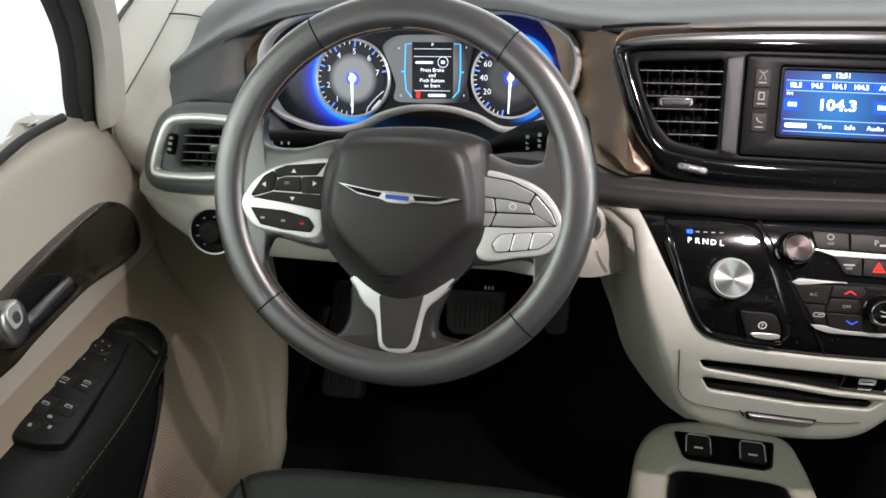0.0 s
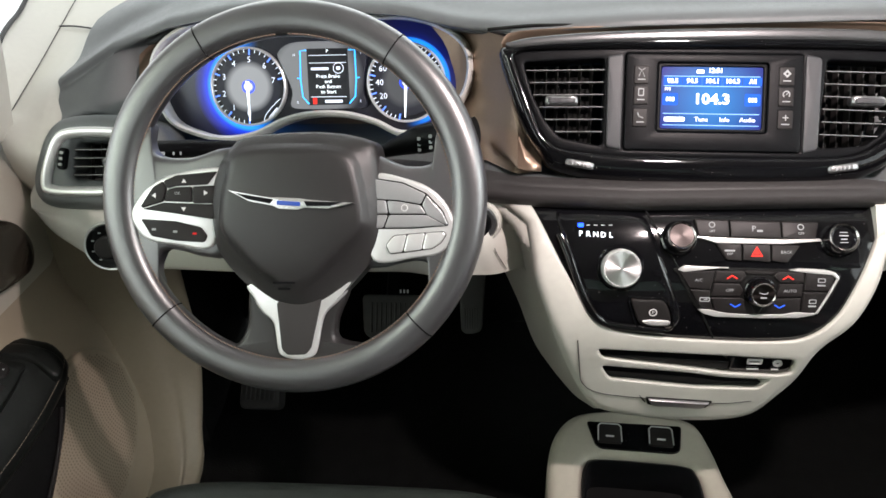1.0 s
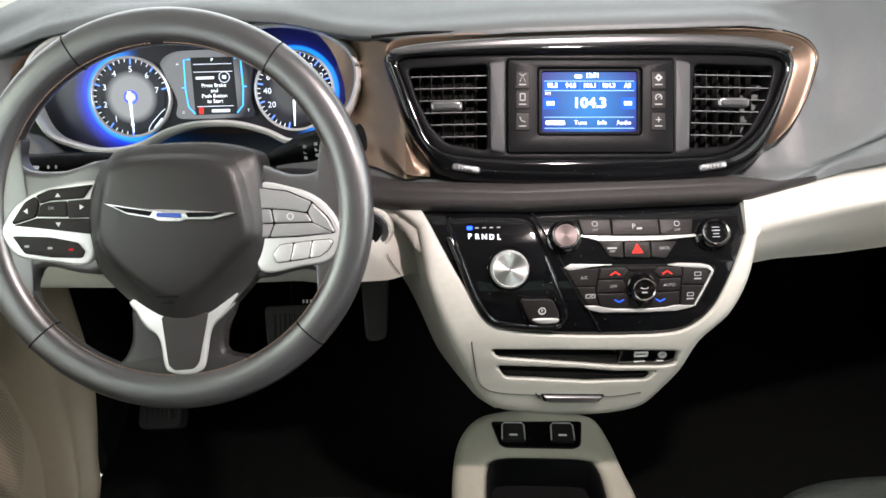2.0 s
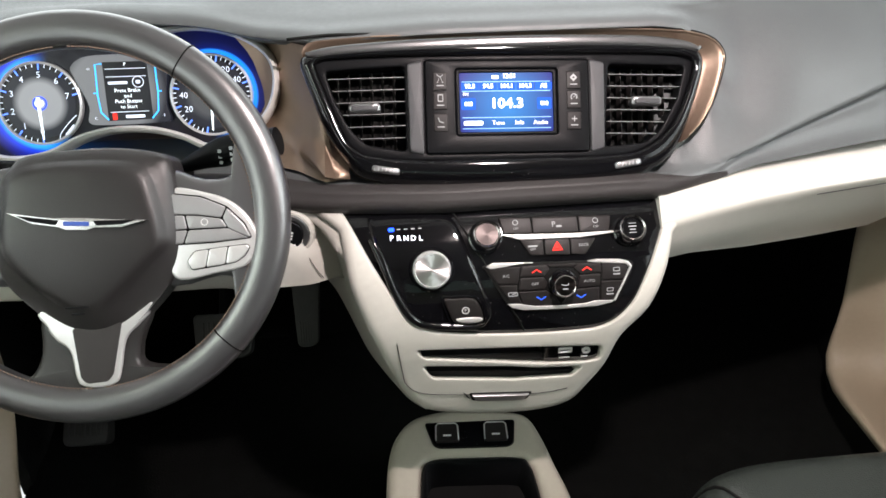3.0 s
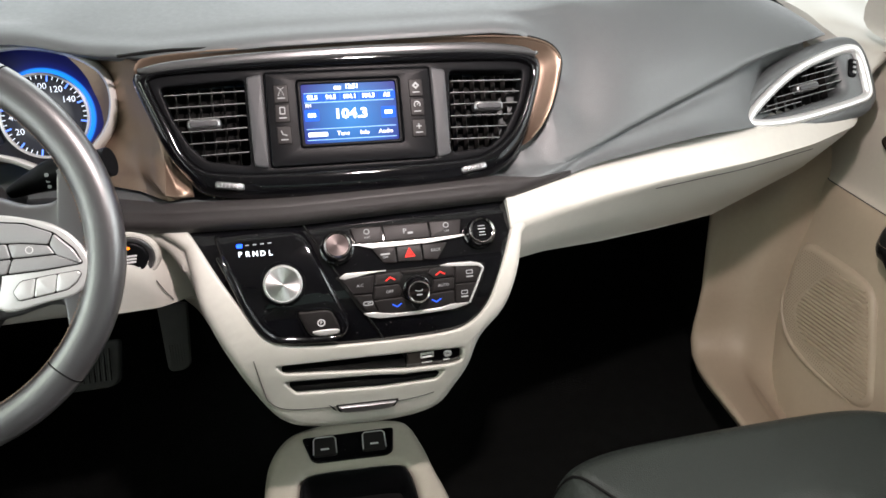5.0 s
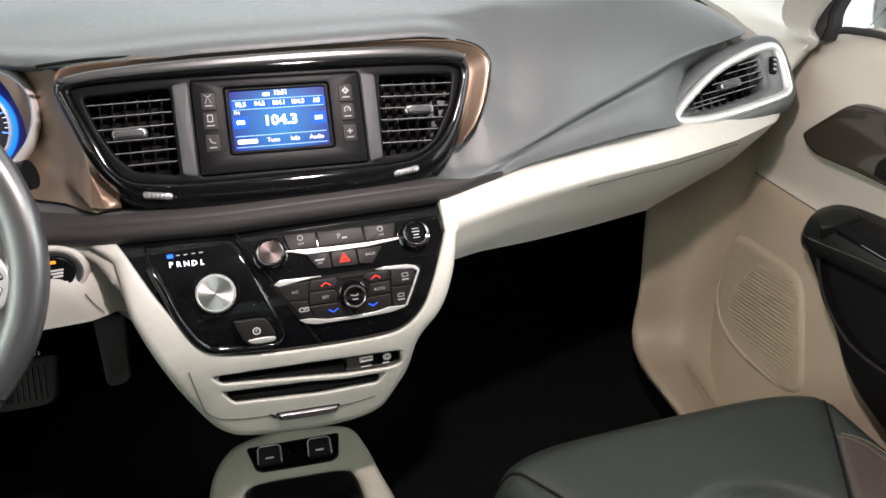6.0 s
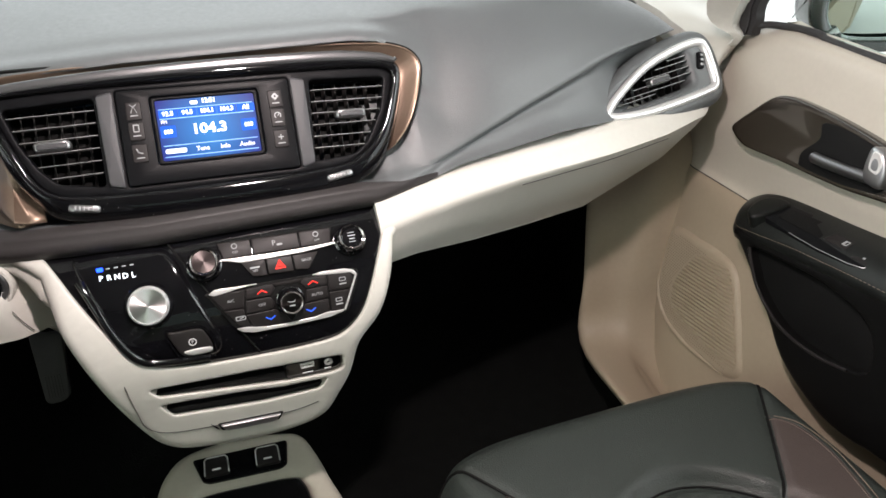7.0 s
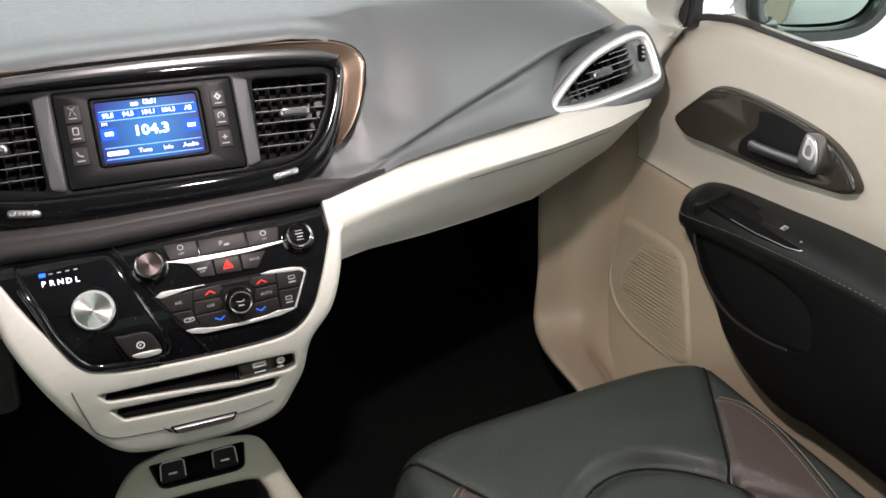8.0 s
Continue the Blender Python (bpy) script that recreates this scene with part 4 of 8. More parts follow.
GLOSS_OUT = [(-0.1860, 0.0745), (-0.0712, 0.074), (0.0573, 0.0745), (0.1791, 0.0741), (0.16, 0.0278), (0.1431, -0.0137), (0.1295, -0.0425), (0.109, -0.0625), (0.0801, -0.0702), (0.0139, -0.0704),
             (-0.0583, -0.066), (-0.1006, -0.0583), (-0.1209, -0.045), (-0.1364, -0.0181), (-0.1560, 0.0175), (-0.1771, 0.0591)]
BODY_OUT = [(-0.196, 0.095), (-0.1915, 0.055), (-0.1868, 0.027), (-0.1830, 0.000), (-0.1755, -0.0254), (-0.1621, -0.0642), (-0.1443, -0.1103), (-0.1285, -0.145), (-0.112, -0.168), (-0.085, -0.182), (-0.02, -0.191), (0.04, -0.1905), (0.078, -0.179), (0.0985, -0.150),
            (0.113, -0.122), (0.124, -0.083), (0.151, -0.050), (0.168, -0.010), (0.180, 0.035), (0.196, 0.088)]
SLOT_1 = [(-0.1134, -0.0838), (0.0, -0.0885), (0.1019, -0.0937), (0.1032, -0.1123), (0.0902, -0.1157), (0.0324, -0.1135), (-0.0134, -0.1073), (-0.1055, -0.0955)]
SLOT_2 = [(-0.1066, -0.1069), (-0.0092, -0.1148), (0.0331, -0.1207), (0.0835, -0.1222), (0.0738, -0.1357), (0.0037, -0.1355), (-0.0953, -0.1256)]


def centre_stack():
    t = thing("center_stack", "cream centre stack with storage slots below a gloss black control panel", "center stack", (0, 0.55, 0.44))
    gloss = smooth_corner(GLOSS_OUT)
    body = part("stack_body", bent(plate(LOWER, smooth_loop(BODY_OUT, 4), -0.085, 0.004, 0.011, [inset(turned(gloss), 0.0), round_loop(SLOT_1, 0.005), round_loop(SLOT_2, 0.005)], 4, hole_edge=0.003)), CREAM, t, "smooth cream plastic body", smooth=50)
    # the flank beside the driver sweeps outwards as it runs back under the dashboard
    near = [(-0.1870, 0.040, -0.022), (-0.1835, 0.010, -0.012), (-0.1770, -0.0180, -0.008), (-0.1621, -0.0620, -0.008), (-0.1443, -0.1080, -0.008), (-0.1290, -0.1430, -0.008), (-0.1140, -0.1640, -0.008), (-0.0880, -0.1790, -0.008)]
    far = [(-0.2228, 0.0014, -0.12), (-0.2124, -0.0381, -0.22), (-0.1965, -0.0766, -0.22), (-0.1752, -0.1398, -0.22), (-0.1508, -0.1736, -0.18), (-0.1320, -0.1914, -0.14), (-0.1190, -0.1971, -0.10), (-0.0999, -0.2001, -0.06)]
    lines = [smooth_loop([LOWER @ Vector((x, y, z - sag(y))) for x, y, z in side], 5, False) for side in (near, far)]
    part("stack_flank", solid([[p.lerp(q, k / 8) for k in range(9)] for p, q in zip(*lines)], (0.012, 0.004, 0.004)), CREAM, t, "smooth cream flank", smooth=60)
    # unseen black block, so the slots look shaded inside
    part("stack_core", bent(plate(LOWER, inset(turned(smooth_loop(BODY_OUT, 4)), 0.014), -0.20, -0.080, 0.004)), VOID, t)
    part("slot_shelf", bent(plate(LOWER, round_loop([(-0.111, -0.0925), (0.035, -0.0995), (0.035, -0.111), (-0.013, -0.1055), (-0.104, -0.0945)], 0.002), -0.03, -0.004, 0.001)), MATTE, t, "dark rubber slot lining")
    usb = part("usb_panel", bent(plate(LOWER, round_loop([(0.036, -0.0915), (0.100, -0.0945), (0.101, -0.111), (0.0895, -0.114), (0.036, -0.1125)], 0.003), -0.02, -0.002, 0.001)), GLOSS, t, "gloss black socket panel")
    part("usb_port", plate(low(0.060, -0.0985), rect(0, 0, 0.016, 0.0075, 0.001), -0.006, 0.0005, 0.0004, [rect(0, -0.0003, 0.012, 0.0038, 0.0005)]), SILVER, usb, "silver-rimmed port")
    part("aux_port", revolve(low(0.085, -0.1005), [(0.0022, -0.004), (0.0024, 0.0006), (0.0048, 0.0006), (0.0050, -0.002)], 20), SILVER, usb, "round silver-rimmed port")
    bar(low(0.060, -0.1085), 0, 0, 0.013, 0.0018, 0.0, WHITE, usb)
    bar(low(0.084, -0.1085), 0, 0, 0.008, 0.0022, 0.0, WHITE, usb)
    part("slot_lip", bent(plate(LOWER, round_loop([(-0.1035, -0.116), (-0.01, -0.123), (0.034, -0.129), (0.078, -0.1285), (0.0735, -0.135), (0.0037, -0.135), (-0.095, -0.125)], 0.003), -0.03, -0.006, 0.001)), MATTE, t, "dark rubber slot lining")
    line = smooth_loop([(-0.1350, -0.0705), (-0.1300, -0.110), (-0.1256, -0.130), (-0.107, -0.1445), (-0.062, -0.151), (0.0291, -0.1574), (0.070, -0.1525)], 6, False)
    part("drawer_seam", tube([low(p.x, p.y, 0.0038) @ Vector((0, 0, 0)) for p in line], 0.00045, 5), BAND, t)
    # the latch recess is not hollow: a black plate paints its shade
    part("latch_shade", plate(low(-0.0125, -0.1575, 0.0002) @ pose(0, 0, 0, 0, 0, -4), round_loop([(-0.039, 0.007), (0.039, 0.007), (0.034, -0.0075), (-0.034, -0.0075)], 0.003), -0.004, 0.0042, 0.001), VOID, t, "black plate for the shade in the latch recess")
    part("drawer_latch", pillow(low(-0.0125, -0.157, 0.001) @ pose(0, 0, 0, 0, 0, -4), round_loop([(-0.036, 0.005), (0.036, 0.005), (0.030, -0.005), (-0.030, -0.005)], 0.002), 0.0, 0.007, 0.0, 0.003), HANDLE, t, "satin silver drawer latch")
    part("gouge", tube([low(-0.058, -0.1475, 0.004) @ Vector((0, 0, 0)), low(-0.053, -0.154, 0.004) @ Vector((0, 0, 0)), low(-0.050, -0.158, 0.004) @ Vector((0, 0, 0))], [0.0003, 0.0012, 0.0004], 5), VOID, t, "small dark gouge")
    part("control_face", bent(plate(LOWER, gloss, -0.02, -0.001, 0.001)), GLOSS, t, "piano black control face", smooth=50)


def smooth_corner(pts):
    """The control panel's outline: straight at its top, round at its foot."""
    return [Vector(p) for p in pts[:3]] + smooth_loop(pts[3:] + pts[:1], 5, False)


def control(name, outline, z0, z1, owner, material=None, label="", edge=0.0012):
    return part(name, bent(plate(LOWER, outline, z0, z1, edge), 0.02), material or BUTTON, owner, label)


def gear_selector():
    t = thing("gear_selector", "rotary gear selector with a brushed silver knob on gloss black", "gear selector", (-0.095, 0.50, 0.58))
    sub = smooth_loop([(-0.1601, 0.0649), (-0.1511, 0.0705), (-0.11, 0.071), (-0.075, 0.0672), (-0.0622, 0.0555), (-0.0481, 0.0173), (-0.0295, -0.0338), (-0.0305, -0.0515), (-0.0439, -0.0576), (-0.0933, -0.0533),
                       (-0.114, -0.0457), (-0.1299, -0.0222), (-0.1501, 0.0309)], 5)
    plate_ob = part("raised_plate", bent(plate(LOWER, sub, -0.004, 0.0045, 0.0065, seg=6)), GLOSS, t, "raised piano black plate", smooth=60)
    rim = smooth_loop([(-0.156, 0.045), (-0.146, 0.0205), (-0.1299, -0.0212), (-0.114, -0.0447), (-0.0933, -0.0523), (-0.0439, -0.0566)], 6, False)
    part("plate_rim", tube([low(p.x, p.y, 0.0026) @ Vector((0, 0, 0)) for p in rim], 0.0046, 14), GLOSS, plate_ob)
    f = low(-0.0938, 0.0105, 0.004)
    part("knob_base", revolve(f, [(0.0245, -0.002), (0.0245, 0.001), (0.0228, 0.003), (0.0205, 0.003)], 56), GLOSS, t)
    knob = part("knob", revolve(f, [(0.0197, 0.0), (0.0200, 0.012), (0.0194, 0.0155), (0.0182, 0.0168), (0.0174, 0.0160), (0.0, 0.0160)], 64), SILVER, t, "brushed silver rotary knob")
    ribs = bmesh.new()
    for i in range(64):
        a = 2 * math.pi * i / 64
        box(f @ Matrix.Rotation(a, 4, "Z") @ Matrix.Translation((0.0200, 0, 0.0065)), 0.0011, 0.0010, 0.010, 0.0003, ribs)
    tagged(part("knurling", ribs, SILVER, knob), kind="stuff")
    seated("brushed_face", revolve(Matrix(), [(0.0175, 0.0158), (0.0175, 0.0164), (0.0, 0.0166)], 64), BRUSHED, knob, f, "spun brushed silver face")
    s = 0.0098
    for i, ch in enumerate("PRNDL"):
        lettering(ch, low(-0.1345 + s * i * 0.80, 0.0448 - 0.0004 * i, 0.0046), 0.0080, LCDWHITE, t, bold=0.02)
    part("position_lamp", plate(low(-0.1345, 0.0535, 0.0044), rect(0, 0, 0.0062, 0.0042, 0.001), -0.001, 0.0004, 0.0002, seg=1), LEDB, t, "blue position light")
    for i in range(1, 5):
        bar(low(-0.1345 + s * i * 0.80, 0.0535, 0.0044), 0, 0, 0.004, 0.0012, 0.0, LEGEND, t)
    b = part("parking_brake_switch", bent(plate(LOWER, smooth_loop([(-0.0815, -0.0225), (-0.072, -0.0225), (-0.0505, -0.0235), (-0.0435, -0.031), (-0.0390, -0.046), (-0.0420, -0.0525), (-0.0625, -0.0525), (-0.0715, -0.049), (-0.0775, -0.036)], 4), 0.0, 0.0075, 0.002)), BUTTON, t, "black parking brake switch")
    part("chrome_lip", bent(plate(LOWER, smooth_loop([(-0.0685, -0.0455), (-0.042, -0.0455), (-0.0425, -0.0515), (-0.0615, -0.0515)], 3), 0.004, 0.0092, 0.002)), SILVERW, b, "bright lower lip")
    part("icon", plate(low(-0.0585, -0.0345, 0.0082), disc(0, 0, 0.0042, 20), -0.0003, 0.0, 0.0001, [disc(0, 0, 0.0032, 20)], 1), WHITE, b)
    lettering("P", low(-0.0585, -0.0345, 0.0082), 0.0052, WHITE, b)
    part("switch_rim", tube([low(p[0], p[1], 0.0055) @ Vector((0, 0, 0)) for p in smooth_loop([(-0.084, -0.020), (-0.072, -0.0200), (-0.0485, -0.0212), (-0.041, -0.030), (-0.0365, -0.046), (-0.0395, -0.0548), (-0.0635, -0.0550), (-0.0735, -0.051), (-0.080, -0.036)], 4)], 0.0009, 6, True), GLOSS, t)


def brushed(name, colour, rough):
    """Metal spun on a lathe: anisotropic, so that it flashes in wedges."""
    m, n, l, b = node_mat(name)
    b.inputs["Base Color"].default_value = (*colour, 1)
    b.inputs["Metallic"].default_value = 1.0
    b.inputs["Roughness"].default_value = rough
    b.inputs["Anisotropic"].default_value = 0.85
    tan = n.new("ShaderNodeTangent")
    tan.direction_type, tan.axis = "RADIAL", "Z"
    l.new(tan.outputs[0], b.inputs["Tangent"])
    return m


BRUSHED = brushed("spun_silver", (0.95, 0.95, 0.94), 0.34)
SMOKED = brushed("spun_smoked_metal", (0.034, 0.029, 0.028), 0.34)


def dial(name, x, y, r, h, owner, label):
    f = low(x, y, -0.001)
    knob = part(name, revolve(f, [(r * 1.12, 0), (r * 1.12, 0.003), (r * 1.02, 0.004), (r, 0.005), (r * 0.97, h), (r * 0.90, h + 0.0015), (r * 0.72, h + 0.001), (r * 0.62, h - 0.001), (0.0, h - 0.0005)], 48), GLOSS, owner, label)
    part("chrome_ring", revolve(f, [(r * 0.90, h + 0.0012), (r * 0.84, h + 0.0022), (r * 0.76, h + 0.0012)], 48), DKCHROME, knob, "smoked chrome ring")
    if name == "volume_knob":
        seated("cap", revolve(Matrix(), [(r * 0.75, h - 0.002), (r * 0.745, h + 0.0008), (r * 0.735, h + 0.0016), (0, h + 0.0014)], 40), SMOKED, knob, f, "spun smoked metal cap")
        return knob
    if name == "mode_knob":
        seated("cap", revolve(Matrix(), [(r * 0.77, h - 0.002), (r * 0.765, h + 0.0004), (r * 0.755, h + 0.0012), (0, h + 0.0010)], 40), SMOKED, knob, f, "spun smoked metal cap")
        part("icon", tube([mark(f, x, y, h + 0.0018) @ Vector((0, 0, 0)) for x, y in ((-0.0045, 0.0022), (-0.0010, 0.0010), (0.0030, 0.0012), (0.0036, 0.0030))], 0.0005, 5), LEGEND, knob)
        bar(mark(f, 0, 0, h + 0.0017), 0, -0.0032, r * 0.45, 0.0014, 0.0, LEGEND, knob)
        return knob
    for y, w in ((0.0052, 0.5), (-0.0052, 0.5)):
        bar(mark(f, 0, 0, h + 0.0002), 0, y, r * w, 0.0008, 0.0, LEGEND, knob)
    bar(mark(f, 0, 0, h + 0.0002), 0, 0.0018, r * 0.55, 0.0012, 0.0, LEGEND, knob)
    bar(mark(f, 0, 0, h + 0.0002), 0, -0.0018, r * 0.40, 0.0012, 0.0, LEGEND, knob)
    return knob


DKCHROME = surface("smoked_chrome", (0.42, 0.39, 0.38), 0.18, metal=1.0, vary=0.05, patch=30)


def climate_controls():
    t = thing("climate_control_panel", "gloss black climate panel with grey keys and two knobs", "control panel", (0.05, 0.50, 0.57))
    part("panel_split", bent(tube([LOWER @ Vector((-0.066 + 0.075 * u, 0.071 - 0.138 * u, -0.0005)) for u in np.linspace(0, 1, 12)], 0.0011, 6), 9), VOID, t)
    dial("volume_knob", -0.0325, 0.0412, 0.0165, 0.016, t, "black knob with a smoked chrome ring")
    dial("tuning_knob", 0.1280, 0.0400, 0.0162, 0.016, t, "black knob with a smoked chrome ring")
    g = 0.0006
    for a, b2 in ((-0.0165, 0.0198), (0.0198, 0.0718), (0.0718, 0.1100)):
        top = lambda x: 0.0613 - (x + 0.0175) * 0.0255
        lo = lambda x: 0.0440 - (x + 0.0175) * 0.0225
        x0 = a + (0.004 if a < 0 else 0)
        k = control("key", round_loop([(a + g, top(a)), (b2 - g, top(b2)), (b2 - g - (0.004 if b2 > 0.1 else 0), lo(b2)), (x0 + g, lo(x0))], 0.0012), -0.002, 0.003, t)
        cx = (a + b2) / 2
        if b2 < 0.03 or a > 0.07:
            part("icon", plate(low(cx, 0.0545 - 0.024 * cx, 0.0034), disc(0, 0, 0.0033, 14), -0.0003, 0, 0.0001, [disc(0, 0, 0.0024, 14)], 1), LEGEND, k)
            lettering("OFF", low(cx, 0.0480 - 0.024 * cx, 0.0034), 0.0036, LEGEND, k)
        else:
            lettering("P", low(cx - 0.002, 0.0515 - 0.024 * cx, 0.0034), 0.0085, LEGEND, k)
            bar(low(cx + 0.004, 0.0495 - 0.024 * cx, 0.0034), 0, 0, 0.006, 0.0022, 0.0, LEGEND, k)
    part("silver_strip", bent(plate(LOWER, round_loop([(-0.0160, 0.0434), (0.0059, 0.0429), (0.0375, 0.0417), (0.0726, 0.0410), (0.1100, 0.0416), (0.1110, 0.0392), (0.0915, 0.0377), (0.072, 0.0361), (0.0337, 0.0364), (0.0052, 0.0370)], 0.0006), -0.001, 0.0035, 0.0008)), SILVERW, t, "bright silver strip")
    for a, b2, text in ((0.004, 0.0315, ""), (0.0315, 0.0605, "!"), (0.0605, 0.0905, "BACK")):
        la, lb = (0.0150 if a < 0.01 else a), (0.0770 if b2 > 0.08 else b2)
        k = control("key", round_loop([(a + g, 0.0372 - a * 0.03), (b2 - g, 0.0372 - b2 * 0.03), (lb - g, 0.0195 - b2 * 0.03), (la + g, 0.0200 - a * 0.02)], 0.0016), -0.002, 0.0025, t)
        f = low((a + b2) / 2, 0.0272, 0.0029)
        if text == "!":
            tri = lambda s: [(-0.0062 * s, -0.0045 * s), (0.0062 * s, -0.0045 * s), (0, 0.0062 * s)]
            part("hazard_icon", plate(f, round_loop(tri(1), 0.0006, 2), -0.0003, 0.0001, 0.0001, [round_loop(tri(0.66), 0.0003, 2)], 1), RED, k, "red warning triangle")
            part("hazard_icon", plate(f, round_loop(tri(0.42), 0.0003, 2), -0.0003, 0.0001, 0.0001, (), 1), RED, k)
        elif text:
            lettering(text, f, 0.0044, LEGEND, k)
        else:
            bar(f, 0.001, 0.0016, 0.0105, 0.0017, 0, LEGEND, k)
            lettering("OFF", mark(f, 0.001, -0.002), 0.0036, LEGEND, k)
    out = smooth_loop([(-0.0340, 0.0100), (0.012, 0.0105), (0.05, 0.0098), (0.09, 0.0088), (0.1262, 0.0068), (0.1275, -0.003), (0.1200, -0.021), (0.1111, -0.0382), (0.0967, -0.0429), (0.05, -0.0425), (0.0040, -0.0405), (-0.0117, -0.0314), (-0.0225, -0.0135), (-0.0330, 0.0050)], 4)
    part("key_bed", bent(plate(LOWER, inset(turned(out), -0.0012), -0.002, 0.0006, 0.0006)), VOID, t)
    for up in ([(-0.0342, 0.0094), (-0.0270, 0.0137), (0.0029, 0.0124), (0.0180, 0.0119), (-0.0035, 0.0100), (-0.0111, 0.0088), (-0.0285, 0.0070)],
               [(0.0777, 0.0099), (0.0887, 0.0115), (0.1145, 0.0102), (0.1241, 0.0075), (0.1282, 0.0019), (0.1098, -0.0377), (0.1080, -0.0362), (0.1256, 0.0008), (0.1207, 0.0048), (0.0853, 0.0080)],
               [(-0.0117, -0.0334), (-0.0061, -0.0379), (0.0065, -0.0414), (0.0514, -0.0425), (0.0904, -0.0418), (0.1068, -0.0385), (0.1087, -0.0362), (0.0871, -0.0352), (0.0741, -0.0380), (0.045, -0.0386), (0.0193, -0.0375), (0.0003, -0.0335)]):
        part("silver_strip", bent(plate(LOWER, round_loop(up, 0.0012, 3), 0.0, 0.0036, 0.0008)), SILVERW, t, "bright silver strip")

    def key(pts, text="", icon=None, colour=None):
        k = control("key", round_loop(pts, 0.0014), -0.001, 0.0026, t)
        c = sum((Vector(p) for p in pts), Vector((0, 0))) / len(pts)
        f = low(c.x, c.y, 0.0030)
        if text:
            lettering(text, f, 0.0046, LEGEND, k)
        if icon == "up" or icon == "down":
            s = 1 if icon == "up" else -1
            part("arrow", plate(f, [Vector(p) for p in ((-0.0058, -0.0020 * s), (-0.0047, -0.0026 * s), (0, 0.0004 * s), (0.0047, -0.0026 * s), (0.0058, -0.0020 * s), (0, 0.0018 * s))], -0.0003, 0.0001, 0.0001, (), 1), colour, k, "lit arrow")
        if icon == "car":
            part("icon", plate(f, rect(0, 0, 0.011, 0.0048, 0.002), -0.0003, 0, 0.0001, [rect(0, 0, 0.009, 0.003, 0.001)], 1), LEGEND, k)
            part("icon", tube([f @ Vector((-0.001, 0.0, 0.0002)), f @ Vector((0.003, 0.0008, 0.0002))], 0.0005, 5), LEGEND, k)
        if icon == "heat":
            part("icon", plate(mark(f, 0, 0.0022), rect(0, 0, 0.0075, 0.0045, 0.001), -0.0003, 0, 0.0001, [rect(0, 0, 0.006, 0.003, 0.001)], 1), LEGEND, k)
            bar(f, 0, -0.003, 0.008, 0.0015, 0, LEGEND, k)

    key([(-0.0325, 0.0075), (0.004, 0.0080), (0.000, -0.0115), (-0.0215, -0.0105)], "A/C")
    key([(0.0052, 0.0080), (0.0325, 0.0085), (0.036, 0.0035), (0.030, -0.004), (0.003, -0.0035)], "", "up", RED)
    key([(0.0338, 0.0085), (0.066, 0.0080), (0.064, 0.0045), (0.036, 0.0050)])
    key([(0.0672, 0.0080), (0.0935, 0.0072), (0.0935, -0.0035), (0.070, -0.004), (0.063, 0.003)], "", "up", RED)
    key([(0.0948, 0.0072), (0.1230, 0.0055), (0.1225, -0.0035), (0.1190, -0.0125), (0.0940, -0.0120)], "", "heat")
    key([(0.0032, -0.0048), (0.0295, -0.0052), (0.033, -0.012), (0.030, -0.019), (0.0010, -0.0190)], "OFF")
    key([(0.0692, -0.0052), (0.0930, -0.0050), (0.0920, -0.0185), (0.066, -0.0195)], "AUTO")
    key([(-0.0210, -0.0118), (-0.0005, -0.0125), (-0.0005, -0.0205), (0.0045, -0.0345), (-0.0095, -0.0300)], "", "car")
    key([(0.0008, -0.0202), (0.032, -0.0202), (0.043, -0.0285), (0.0485, -0.0380), (0.0065, -0.0360)], "", "down", BLUE)
    key([(0.0498, -0.0380), (0.055, -0.0290), (0.066, -0.0207), (0.0918, -0.0198), (0.0920, -0.0375)], "", "down", BLUE)
    key([(0.0935, -0.0133), (0.1185, -0.0138), (0.1085, -0.0355), (0.0935, -0.0375)], "", "heat")
    k = dial("mode_knob", 0.0500, -0.0130, 0.0140, 0.015, t, "black mode knob with a smoked chrome ring")


# ---- steering wheel, instruments, stalks ----
WHEEL = facet(27, (-0.4275, 0.451, 0.7405))
HUB = [(-0.0564, 0.034), (-0.0423, 0.0437), (0.0003, 0.0479), (0.0448, 0.0473), (0.0806, 0.0402), (0.0903, 0.0287), (0.094, -0.0075), (0.0938, -0.0453), (0.0840, -0.0770), (0.0610, -0.1055), (0.0400, -0.1235),
       (0.0185, -0.1305), (-0.001, -0.1300), (-0.0225, -0.1215), (-0.0510, -0.0965), (-0.0710, -0.0715), (-0.078, -0.042), (-0.0776, -0.0083), (-0.0677, 0.0198)]
RIM_MID, RIM_R = Vector((0.0015, -0.018)), 0.1775


def ring_at(a, u, out=0.0):
    """A point of the rim: a is the angle round the wheel, u the angle round its thickness."""
    c, h = math.cos(u), math.sin(u)
    r = RIM_R + (0.0176 + out) * math.copysign(abs(c) ** 0.80, c)
    return WHEEL @ Vector((RIM_MID.x + r * math.cos(a), RIM_MID.y + r * math.sin(a), -0.016 + (0.0150 + out) * math.copysign(abs(h) ** 0.88, h)))


